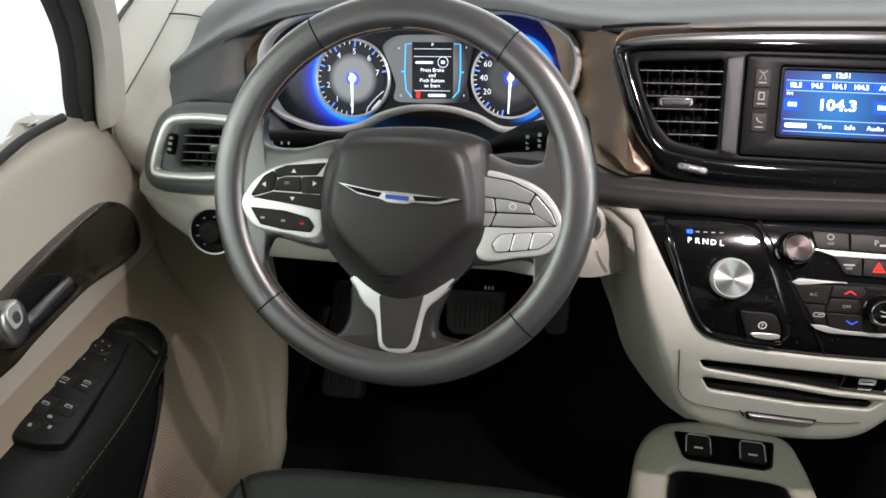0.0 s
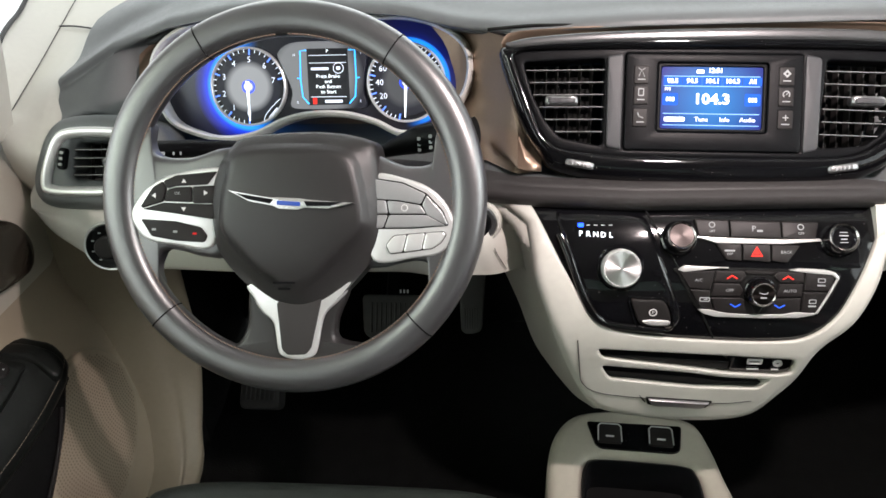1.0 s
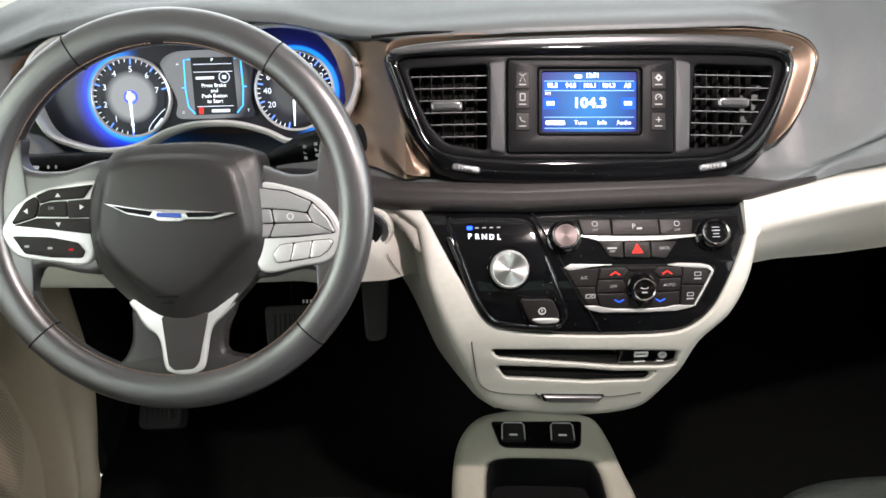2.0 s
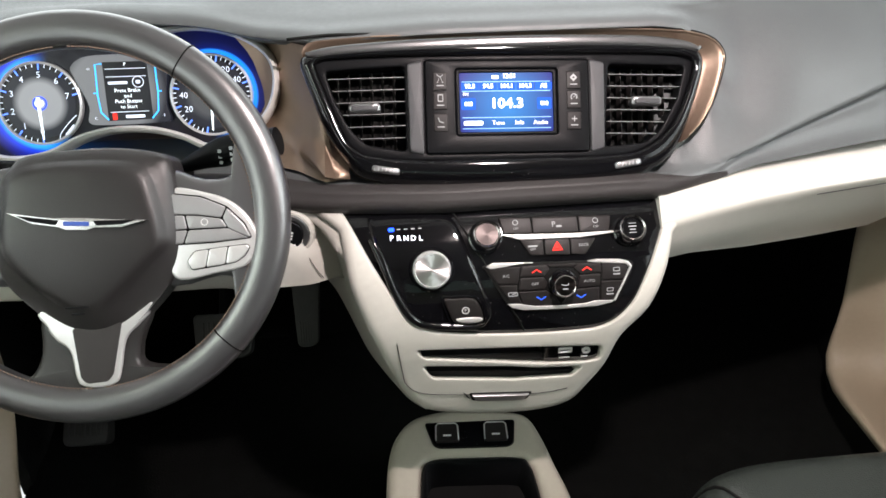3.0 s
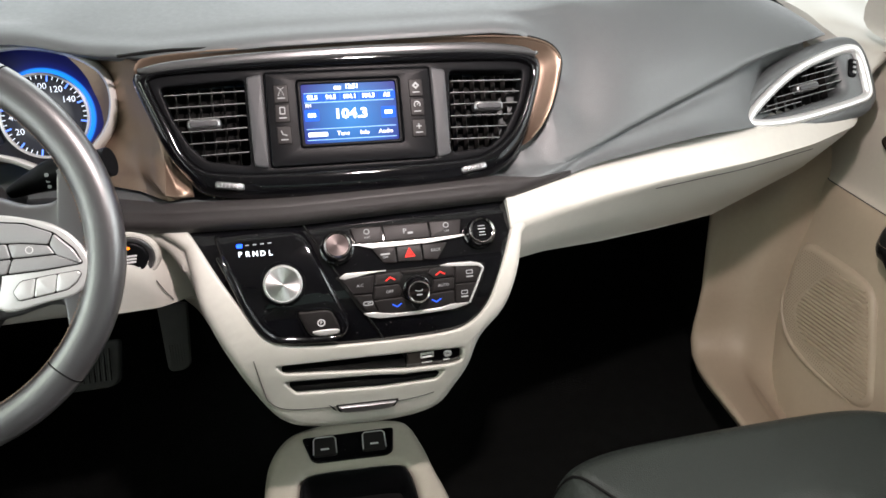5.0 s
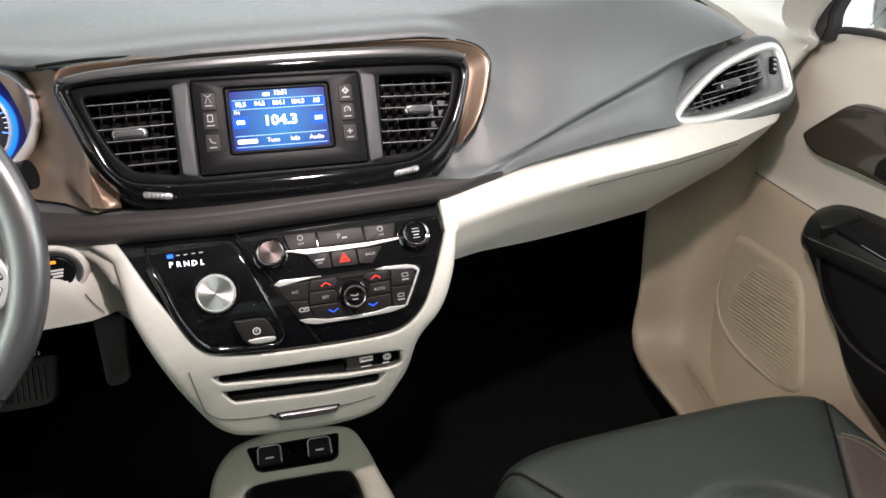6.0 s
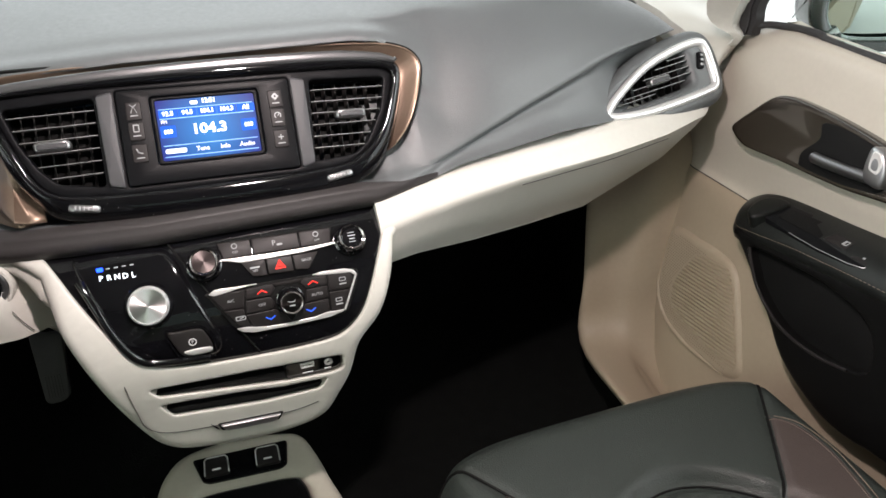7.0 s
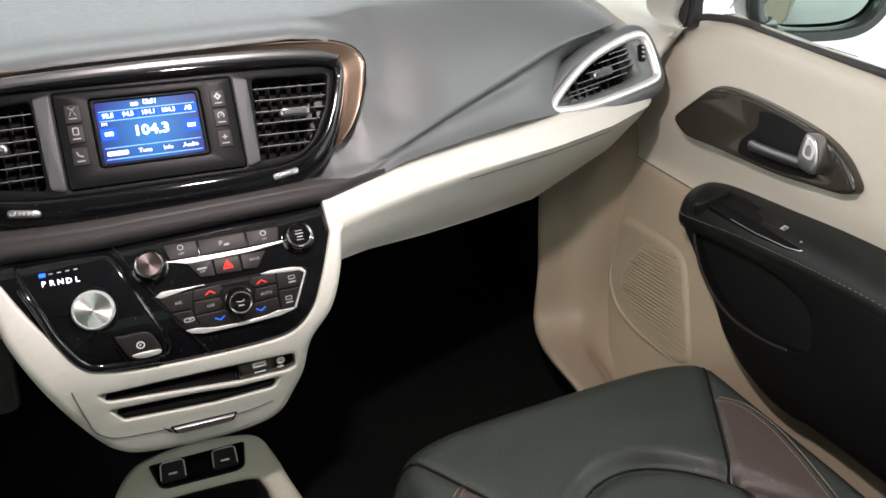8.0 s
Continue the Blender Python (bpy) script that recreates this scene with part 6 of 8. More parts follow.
def instruments():
    t = thing("instrument_cluster", "instrument cluster with two blue-lit gauges and a centre display", "instrument cluster", (-0.43, 0.69, 0.69))
    ring = smooth_loop(CRING, 6)
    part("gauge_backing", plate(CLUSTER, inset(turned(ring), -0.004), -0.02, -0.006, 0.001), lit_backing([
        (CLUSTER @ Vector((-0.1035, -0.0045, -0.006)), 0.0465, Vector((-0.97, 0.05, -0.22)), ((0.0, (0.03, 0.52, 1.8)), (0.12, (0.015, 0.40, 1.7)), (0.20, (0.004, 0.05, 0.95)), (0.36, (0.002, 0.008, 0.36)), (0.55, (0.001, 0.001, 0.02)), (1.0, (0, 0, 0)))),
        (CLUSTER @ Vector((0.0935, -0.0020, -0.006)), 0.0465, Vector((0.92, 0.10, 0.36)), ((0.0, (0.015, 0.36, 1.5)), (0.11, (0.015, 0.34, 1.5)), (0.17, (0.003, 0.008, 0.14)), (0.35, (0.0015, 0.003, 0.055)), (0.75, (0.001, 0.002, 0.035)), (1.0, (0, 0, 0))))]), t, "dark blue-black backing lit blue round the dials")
    rows = []
    for off, z in ((0.000, -0.012), (0.001, 0.010), (0.003, 0.020), (0.0005, 0.024), (-0.003, 0.022), (-0.0055, 0.014), (-0.006, -0.004)):
        rows.append([CLUSTER @ Vector((p.x, p.y, z)) for p in inset(turned(ring), off)])
    part("cluster_rim", loft(rows, False, True), RIMSILVER, t, "satin silver outline rim", smooth=60)
    tach = [(str(i), 268 - 36.5 * i) for i in range(8)]
    g = gauge(t, -0.1035, -0.0045, 0.0465, "black rev counter with white figures", tach, [(268 - 36.5 * i / 4, i % 4 == 0) for i in range(29)], 271, 1.0)
    note = smooth_loop([(-0.0640, -0.0195), (-0.0745, -0.0290), (-0.0840, -0.0400), (-0.0860, -0.0470)], 5, False)
    part("scale_note", tube([CLUSTER @ Vector((p.x, p.y, 0.0008)) for p in note], 0.0005, 5), GAUGE_TXT, g)
    bar(mark(CLUSTER, -0.0735, -0.0365, 0.0008) @ Matrix.Rotation(radians(48), 4, "Z"), 0, 0, 0.016, 0.0022, 0.0, GAUGE_TXT, g)
    speed = [(str(20 * i), 240 - 30 * i) for i in range(1, 8)]
    gauge(t, 0.0935, -0.0020, 0.0465, "black speedometer with white figures", speed, [(258 - 7.5 * i, i % 4 == 0) for i in range(37)], 268, 0.22)
    hood = smooth_loop([(-0.0490, 0.0459), (-0.0640, 0.0350), (-0.0600, 0.0210), (-0.0480, -0.0100), (-0.0500, -0.0290), (-0.0300, -0.0325), (0.02, -0.0322), (0.0433, -0.0300), (0.0405, -0.0100), (0.0453, 0.0250), (0.0470, 0.0429), (0.02, 0.047), (-0.02, 0.048)], 4)
    d = part("center_display", plate(CLUSTER, hood, -0.008, 0.0022, 0.001), dial_glow(CLUSTER @ Vector((-0.020, 0.006, 0)), 0.078, 0.60), t, "grey display surround, brighter to one side")
    s = part("display", plate(CLUSTER, round_loop([(-0.0275, 0.0395), (0.0230, 0.0395), (0.0242, -0.0275), (-0.0272, -0.0280)], 0.001), 0.0, 0.0028, 0.0002, (), 1), DIALFACE, d, "dark text display")
    z = 0.0034
    lettering("P", mark(CLUSTER, -0.002, 0.0362, z), 0.0055, LCDWHITE, s)
    for y, w in ((0.0315, 0.046), (0.0225, 0.046), (-0.0180, 0.044)):
        bar(CLUSTER, -0.002, y, w, 0.0007, z, GAUGE_TXT, s)
    bar(CLUSTER, -0.0120, 0.0155, 0.022, 0.0030, z, GAUGE_TXT, s)
    part("start_icon", arc_band(CLUSTER, 0.0110, 0.0160, 0.0058, 0.0066, 0, 360, z, 24), GAUGE_TXT, s)
    bar(CLUSTER, 0.0110, 0.0160, 0.005, 0.004, z, GAUGE_TXT, s)
    for i, w in enumerate(("Press Brake", "and", "Push Button", "to Start")):
        lettering(w, mark(CLUSTER, -0.002, 0.0065 - 0.0062 * i, z), 0.0062, LCDWHITE, s)
    bar(CLUSTER, 0.004, -0.0235, 0.022, 0.0034, z, GAUGE_TXT, s)
    part("seat_belt_lamp", plate(CLUSTER, rect(-0.0195, -0.0230, 0.0050, 0.0075, 0.001), z - 0.0004, z, 0.0001, (), 1), RED, s, "red warning lamp")
    for sgn, x in ((-1, -0.0345), (1, 0.0310)):
        path = [(x - sgn * 0.0065, 0.0375), (x + sgn * 0.001, 0.0370), (x + sgn * 0.0018, 0.0030), (x, -0.0180), (x - sgn * 0.0075, -0.0265)]
        part("level_bracket", tube([CLUSTER @ Vector((p[0], p[1], z)) for p in path], 0.0009, 5), CYAN, d, "lit cyan level bracket")
        part("level_bracket", tube([CLUSTER @ Vector((x + sgn * 0.0016, 0.0045, z)), CLUSTER @ Vector((x + sgn * 0.006, 0.0045, z))], 0.0008, 5), CYAN, d)
    for text, x, y in (("H", -0.0435, 0.032), ("C", -0.0410, -0.0245), ("F", 0.0395, 0.033), ("E", 0.0375, -0.0235)):
        lettering(text, mark(CLUSTER, x, y, z), 0.0042, GAUGE_TXT, d)


def column_and_stalks():
    t = thing("steering_column", "matte black steering column shroud", "steering column", (-0.4275, 0.58, 0.62))
    loop = smooth_loop([(-0.075, 0.02), (-0.06, 0.048), (0.0, 0.056), (0.06, 0.048), (0.075, 0.02), (0.07, -0.06), (0.03, -0.09), (-0.03, -0.09), (-0.07, -0.06)], 5)
    part("column_shroud", plate(facet(27, (-0.4255, 0.475, 0.715)), loop, -0.17, -0.045, 0.012, (), 4), MATTE, t)
    l = thing("turn_signal_stalk", "black multifunction stalk with white headlamp symbols", "stalk", (-0.55, 0.55, 0.73))
    a = [Vector(p) for p in ((-0.49, 0.555, 0.728), (-0.525, 0.546, 0.734), (-0.57, 0.540, 0.736), (-0.615, 0.536, 0.735))]
    part("lever", tube(smooth_loop(a, 5, False), [0.009 + 0.004 * i / 15 for i in range(16)], 14, flat=0.85), MATTE, l)
    for x, w in ((-0.601, 0.008), (-0.584, 0.009), (-0.571, 0.003), (-0.563, 0.003)):
        bar(facet(27, (x, 0.5250, 0.7375)), 0, 0, w * 0.75, 0.0036, 0.0, ICON, l)
    r = thing("wiper_stalk", "black wiper stalk with white symbols on its rings", "stalk", (-0.29, 0.54, 0.74))
    b = smooth_loop([Vector(p) for p in ((-0.350, 0.555, 0.724), (-0.321, 0.545, 0.738), (-0.291, 0.535, 0.750), (-0.256, 0.528, 0.757))], 5, False)
    part("lever", tube(b, [0.006 + 0.0012 * i for i in range(8)] + [0.0155] * 8, 16), MATTE, r)
    for k, i in enumerate((8, 10, 12)):
        p = b[i]
        for j in range(2 if k == 2 else 3):
            bar(facet(27, (p.x, p.y - 0.0143, p.z + 0.0065 - 0.0062 * j)), 0, 0, 0.0036, 0.0036, 0.002, ICON, r)
    part("end_cap", tube([b[-1], b[-1] + Vector((0.012, -0.002, 0.003))], 0.0145, 16), MATTE, r)


def light_switch():
    f = facet(18, (-0.680, 0.5300, 0.6175), 0, 6) @ Matrix.Scale(0.88, 4)
    t = thing("headlamp_switch", "round black headlamp switch in the cream knee panel", "switch", (-0.694, 0.535, 0.605))
    part("surround", revolve(f, [(0.030, -0.02), (0.0305, 0.004), (0.0285, 0.007), (0.0255, 0.0055), (0.0, 0.0045)], 40), MATTE, t)
    part("trim_ring", revolve(f, [(0.0335, -0.004), (0.0335, 0.003), (0.0325, 0.0045), (0.0305, 0.0040), (0.0300, 0.0)], 48), SILVER, t, "satin silver ring")
    part("knob", revolve(f, [(0.0155, 0.004), (0.0150, 0.014), (0.0135, 0.016), (0.0, 0.0165)], 32), BUTTON, t)
    for i in range(6):
        a = radians(35 + 40 * i)
        bar(mark(f, 0.021 * math.cos(a), 0.021 * math.sin(a), 0.0062), 0, 0, 0.004, 0.002, 0.0, ICON, t)
    s = thing("start_button", "round black start button in a cream surround", "start button", (-0.245, 0.535, 0.61))
    f = facet(4, (-0.2485, 0.532, 0.6460), 0, 3)
    part("surround", revolve(f, [(0.034, -0.022), (0.0315, -0.010), (0.0292, -0.003), (0.0275, -0.0008), (0.0250, -0.0005), (0.0240, -0.004)], 56), CREAM, s, "cream raised surround")
    part("ring", revolve(f, [(0.0245, -0.005), (0.0240, -0.0012), (0.0228, -0.0006), (0.0185, -0.0018), (0.0180, -0.004)], 48), HANDLE, s, "satin grey ring")
    part("button", revolve(f, [(0.0178, -0.005), (0.0175, 0.0003), (0.0165, 0.0012), (0.0, 0.0004)], 40), MATTE, s)
    for x, y, w in ((0.0, 0.0030, 0.014), (0.0, -0.0005, 0.012), (0.0, -0.0040, 0.010), (0.003, -0.0120, 0.010)):
        bar(mark(f, x, y, 0.0012), 0, 0, w, 0.0022, 0.0, WHITE, s)
    part("lamp", plate(mark(f, -0.003, 0.0125, 0.0008), rect(0, 0, 0.009, 0.0032, 0.001), 0, 0.0006, 0.0002, (), 1), ORANGE, s, "orange indicator lamp")
    part("joint", tube(smooth_loop([(-0.2265, 0.5262, 0.619), (-0.2235, 0.5262, 0.611), (-0.2185, 0.5265, 0.601), (-0.2135, 0.5285, 0.591)], 4, False), 0.0005, 5), BAND, DASH, "thin panel joint")


ORANGE = glow("orange_lamp", (1.0, 0.25, 0.02), 1.5)


# ---- vents at the dashboard's ends ----
def side_vent(name, m, outer, inner, heights, lean, vanes, tab, wheel_at, label):
    t = thing(name, label, "air vent", m @ Vector((sum(p[0] for p in outer) / len(outer), min(p[1] for p in outer), -0.03)))
    o, i = smooth_loop(outer, 6), round_loop(inner, 0.006)
    part("vent_housing", plate(m, inset(turned(o), -0.016), -0.06, 0.0, 0.014, [i], 5), DARK, t, "charcoal vent housing", smooth=60)
    ring = inset(turned(o), 0.0)
    rows = [[m @ Vector((p.x, p.y, z)) for p in inset(ring, d)] for d, z in ((0.0, -0.004), (0.0, 0.004), (0.0014, 0.0064), (0.0038, 0.0076), (0.0080, 0.0066), (0.0112, 0.0038), (0.0120, 0.0))]
    part("silver_ring", loft(rows, False, True), SILVER, t, "satin silver vent ring", smooth=60)
    air_vent(m, inner, heights, lean, vanes, tab, t)
    wx, wy, wr = wheel_at
    f = mark(m, wx, wy, 0.002) @ pose(0, 0, 0, 0, 0, wr)
    w = part("thumb_wheel", pillow(f, rect(0, 0, 0.011, 0.026, 0.004), -0.004, 0.002, 0.002, 0.002), MATTE, t)
    for k in range(3):
        part("wheel_mark", box(mark(f, 0, -0.007 + 0.007 * k, 0.0036), 0.005, 0.0035, 0.0012, 0.0004), STRIP, w, "satin notch")


def side_vents():
    side_vent("passenger_air_vent", facet(35, (0.6, 0.626, 0.7125)),
              [(-0.0790, -0.0138), (-0.0590, 0.0107), (-0.0029, 0.0500), (0.0502, 0.0712), (0.0967, 0.0805), (0.1140, 0.0690), (0.1205, 0.0276), (0.1170, 0.0045), (0.0889, -0.0065), (-0.0023, -0.0222), (-0.0600, -0.0235)],
              [(-0.0623, -0.0045), (-0.0392, 0.0165), (0.0042, 0.0405), (0.0575, 0.0616), (0.0735, 0.0625), (0.0790, 0.0195), (0.0640, 0.0120), (-0.0163, -0.0035), (-0.0550, -0.0085)],
              [0.002, 0.013, 0.024, 0.035, 0.046, 0.055], 0.16, [-0.03 + 0.014 * i for i in range(8)], (0.022, 0.026), (0.0975, 0.0475, -14), "silver-ringed air vent at the passenger end")
    side_vent("driver_air_vent", facet(28, (-0.72, 0.577, 0.675)),
              [(-0.0510, 0.0019), (-0.0440, 0.0333), (-0.0310, 0.0590), (-0.0090, 0.0672), (0.0387, 0.0672), (0.080, 0.060), (0.095, 0.030), (0.085, 0.0), (0.0402, -0.0125), (-0.0044, -0.0145), (-0.0420, -0.0115)],
              [(-0.0085, 0.0500), (0.040, 0.0505), (0.078, 0.046), (0.080, 0.012), (0.0399, 0.0048), (-0.0115, 0.0066)],
              [0.011, 0.021, 0.031, 0.041], 0.0, [0.0 + 0.013 * i for i in range(6)], (0.045, 0.026), (-0.0235, 0.0305, -8), "silver-ringed air vent at the driver's end")


# ---- doors ----
def door_skin(side, table, y_front, y_back, fall):
    """The door's inner panel: a section swept back from its rounded front edge."""
    rows = []
    for k in range(15):
        u = k / 14
        row = []
        for z, x in table:
            front = y_front(z)
            y = front + (y_back - front) * u ** 1.25
            tuck = 0.018 * max(0.0, 1 - u * 14) ** 2
            low = fall * min(max(0.56 - y, 0.0), 0.4) * min(max((z - 0.60) / 0.12, 0.0), 1.0)
            row.append(Vector((side * (x + tuck), y, z - low)))
        rows.append(row)
    return rows


def dense(table, n=5):
    return [(p.x, p.y) for p in smooth_loop([Vector((a, b, 0)) for a, b in table], n, False)]


def speaker_ribs(m, outline, step, slope, depth):
    """Slanting ribs across an outline."""
    bm = bmesh.new()
    back = [Vector((p[0] * math.cos(slope) + p[1] * math.sin(slope), -p[0] * math.sin(slope) + p[1] * math.cos(slope))) for p in outline]
    h = min(p.y for p in back) + step
    while h < max(p.y for p in back) - step * 0.5:
        ends = span(back, h)
        if ends and ends[1] - ends[0] > 0.01:
            f = m @ Matrix.Rotation(slope, 4, "Z") @ Matrix.Translation(((ends[0] + ends[1]) / 2, h, 0))
            box(f, ends[1] - ends[0] - 0.004, step * 0.55, depth, 0.0005, bm)
        h += step
    return bm


def frame_on(side, at, slope):
    """A frame on a door: x runs rearwards on the right-hand door and forwards on the left-hand one, y up, z into the cabin."""
    x = Vector((0, -1, 0)) if side > 0 else Vector((0, 1, 0))
    y = Vector((side * slope, 0, 1)).normalized()
    z = x.cross(y)
    m = Matrix((x, y, z)).transposed().to_4x4()
    m.translation = at
    return m


def door_handle(door, m, bez, cup, handle_pts, paddle):
    b = part("handle_bezel", pillow(m, bez, -0.03, 0.008, -0.004, 0.003), BROWN, door, "dark brown glossy bezel", smooth=60)
    # shade of the handle's recess, painted as a flat black plate
    part("handle_cup_shade", plate(m, cup, -0.012, 0.0076, 0.001), VOID, b, "black plate for the shade in the handle recess")
    part("handle", tube([m @ Vector((*p, 0.018 if 0 < i < len(handle_pts) - 1 else 0.010)) for i, p in enumerate(handle_pts)], 0.0066, 14, flat=1.15), LEVER, b, "dark satin silver pull handle")
    paddle_ob = part("lock_paddle", pillow(m, smooth_loop(paddle, 5), 0.006, 0.026, 0.001, 0.005), HANDLE, b, "chromed lock paddle")
    mid = sum((Vector(p) for p in paddle), Vector((0, 0))) / len(paddle)
    part("paddle_dish", pillow(m, [mid + Vector((0.0, 0.006)) + (p - mid) * 0.55 for p in smooth_loop(paddle, 4)], 0.018, 0.0272, -0.0008, 0.001), SILVERW, paddle_ob, "dished silver thumb pad")


def right_door():
    d = thing("door_1", "cream and beige car door trim with black armrest, closed", "car door", (0.72, 0.3, 0.20), kind="structure")
    table = dense([(0.16, 0.680), (0.22, 0.700), (0.36, 0.728), (0.46, 0.748), (0.53, 0.762), (0.555, 0.776), (0.59, 0.775), (0.64, 0.768), (0.70, 0.774), (0.75, 0.783), (0.780, 0.789), (0.793, 0.797), (0.797, 0.812), (0.780, 0.830)])
    front = lambda z: 0.745 - 0.7 * max(0.0, 0.40 - z) ** 1.3 - 0.5 * max(0.0, z - 0.68) - 25 * max(0.0, z - 0.74) ** 2.2 + 0.095 * math.exp(-((z - 0.62) / 0.065) ** 2)
    rows = door_skin(1, table, front, -0.75, 0.045)
    cut = [i for i, (z, x) in enumerate(table) if z > 0.548][0]
    part("upper_panel", solid([r[cut - 1:] for r in rows], (0.03, 0, 0)), DOOR_CREAM, d, "cream soft upper door panel", smooth=60)
    part("lower_panel", solid([r[:cut] for r in rows], (0.03, 0, 0)), BEIGE, d, "beige plastic lower door panel", smooth=60)
    part("panel_seam", tube([r[cut - 1] + Vector((-0.0006, 0, 0)) for r in rows[:9]], 0.0008, 6), RUBBER, d, "dark joint between the panels")
    m = frame_on(1, (0.76, 0.55, 0.66), 0.2)
    bez = smooth_loop([(-0.0725, -0.0080), (-0.0642, 0.0053), (-0.0440, 0.0276), (-0.0243, 0.0483), (-0.0072, 0.0601), (0.0129, 0.0655), (0.0396, 0.0665), (0.0909, 0.0648), (0.1396, 0.0605), (0.1722, 0.0560), (0.1957, 0.0503), (0.2163, 0.0417), (0.2337, 0.0308), (0.2533, 0.0106),
                       (0.2384, -0.0020), (0.192, -0.0092), (0.1499, -0.0150), (0.1021, -0.0180), (0.0387, -0.0205), (-0.0240, -0.0247), (-0.0420, -0.0238), (-0.0610, -0.0171)], 4)
    cup = smooth_loop([(0.0800, 0.0500), (0.0840, 0.0303), (0.0660, 0.0060), (0.0663, -0.0080), (0.0742, -0.0140), (0.1292, -0.0126), (0.1809, -0.0048), (0.1953, 0.0014), (0.2000, 0.0151), (0.1955, 0.0295), (0.1830, 0.0440), (0.1616, 0.0500), (0.1142, 0.0545)], 4)
    door_handle(d, m, bez, cup, [(0.090, 0.0060), (0.0960, 0.0080), (0.1123, 0.0085), (0.1491, 0.0109), (0.1785, 0.0145), (0.1960, 0.0140)], [(0.1729, 0.0521), (0.1851, 0.0530), (0.1940, 0.0470), (0.2040, 0.0299), (0.2050, 0.0156), (0.1990, 0.0075), (0.1801, 0.0105), (0.1738, 0.0192), (0.1712, 0.0383)])
    # speaker grille
    g = frame_on(1, (0.741, 0.5, 0.444), 0.19)
    hollow = smooth_loop([(-0.2002, 0.0007), (-0.1345, 0.0115), (-0.0700, 0.0125), (-0.0349, -0.0011), (-0.0034, -0.0492), (0.0250, -0.1000), (0.0420, -0.1380), (0.0200, -0.1600), (-0.0340, -0.1646), (-0.0956, -0.1652), (-0.1517, -0.1520), (-0.1860, -0.1251), (-0.2022, -0.0650)], 4)
    out = smooth_loop([(-0.1211, -0.0111), (-0.0689, 0.0008), (-0.0417, -0.0099), (-0.0120, -0.0543), (0.0146, -0.1003), (0.0312, -0.1303), (0.0171, -0.1460), (-0.0212, -0.1409), (-0.0829, -0.1371), (-0.1262, -0.1301), (-0.1540, -0.1066), (-0.1540, -0.0726), (-0.1393, -0.0369)], 3)
    grille = part("speaker_grille", pillow(g, hollow, -0.02, 0.0022, -0.003, 0.010), BEIGE, d, "beige speaker grille with slanting ribs", smooth=80)
    rim = smooth_loop([(-0.196, -0.070), (-0.1890, -0.1100), (-0.1506, -0.1487), (-0.0937, -0.1620), (-0.0327, -0.1623), (0.012, -0.1600)], 6, False)
    part("grille_edge", tube([g @ Vector((p.x, p.y, 0.0002)) for p in rim], [0.0006 + 0.0042 * math.sin(math.pi * i / (len(rim) - 1)) for i in range(len(rim))], 10), BEIGE, grille, "raised curved edge", smooth=80)
    tagged(part("grille_ribs", speaker_ribs(g @ Matrix.Translation((0, 0, 0.0012)), out, 0.0062, radians(5.5), 0.006), BEIGE, grille), kind="stuff")
    dots = bmesh.new()
    field, core = inset(turned(hollow), 0.014), turned(out)
    for j in range(44):
        y = 0.004 - 0.0042 * j
        ends, inside = span(field, y), span(core, y)
        x = ends[0] + (0.0024 if j % 2 else 0.0) if ends else 1.0
        while ends and x < ends[1]:
            if not inside or x < inside[0] - 0.002 or x > inside[1] + 0.002:
                ring = [dots.verts.new(mark(g, x, y, 0.0030) @ Vector((0.0011 * math.cos(q * math.pi / 3), 0.0011 * math.sin(q * math.pi / 3), 0))) for q in range(6)]
                dots.faces.new(ring)
            x += 0.0048
    tagged(part("perforation", dots, HOLES, grille), kind="stuff")
    armrest(d, 1, frame_on(1, (0.70, 0.45, 0.55), 0.1))
    window_frame(d, 1, 0.806, 0.640)


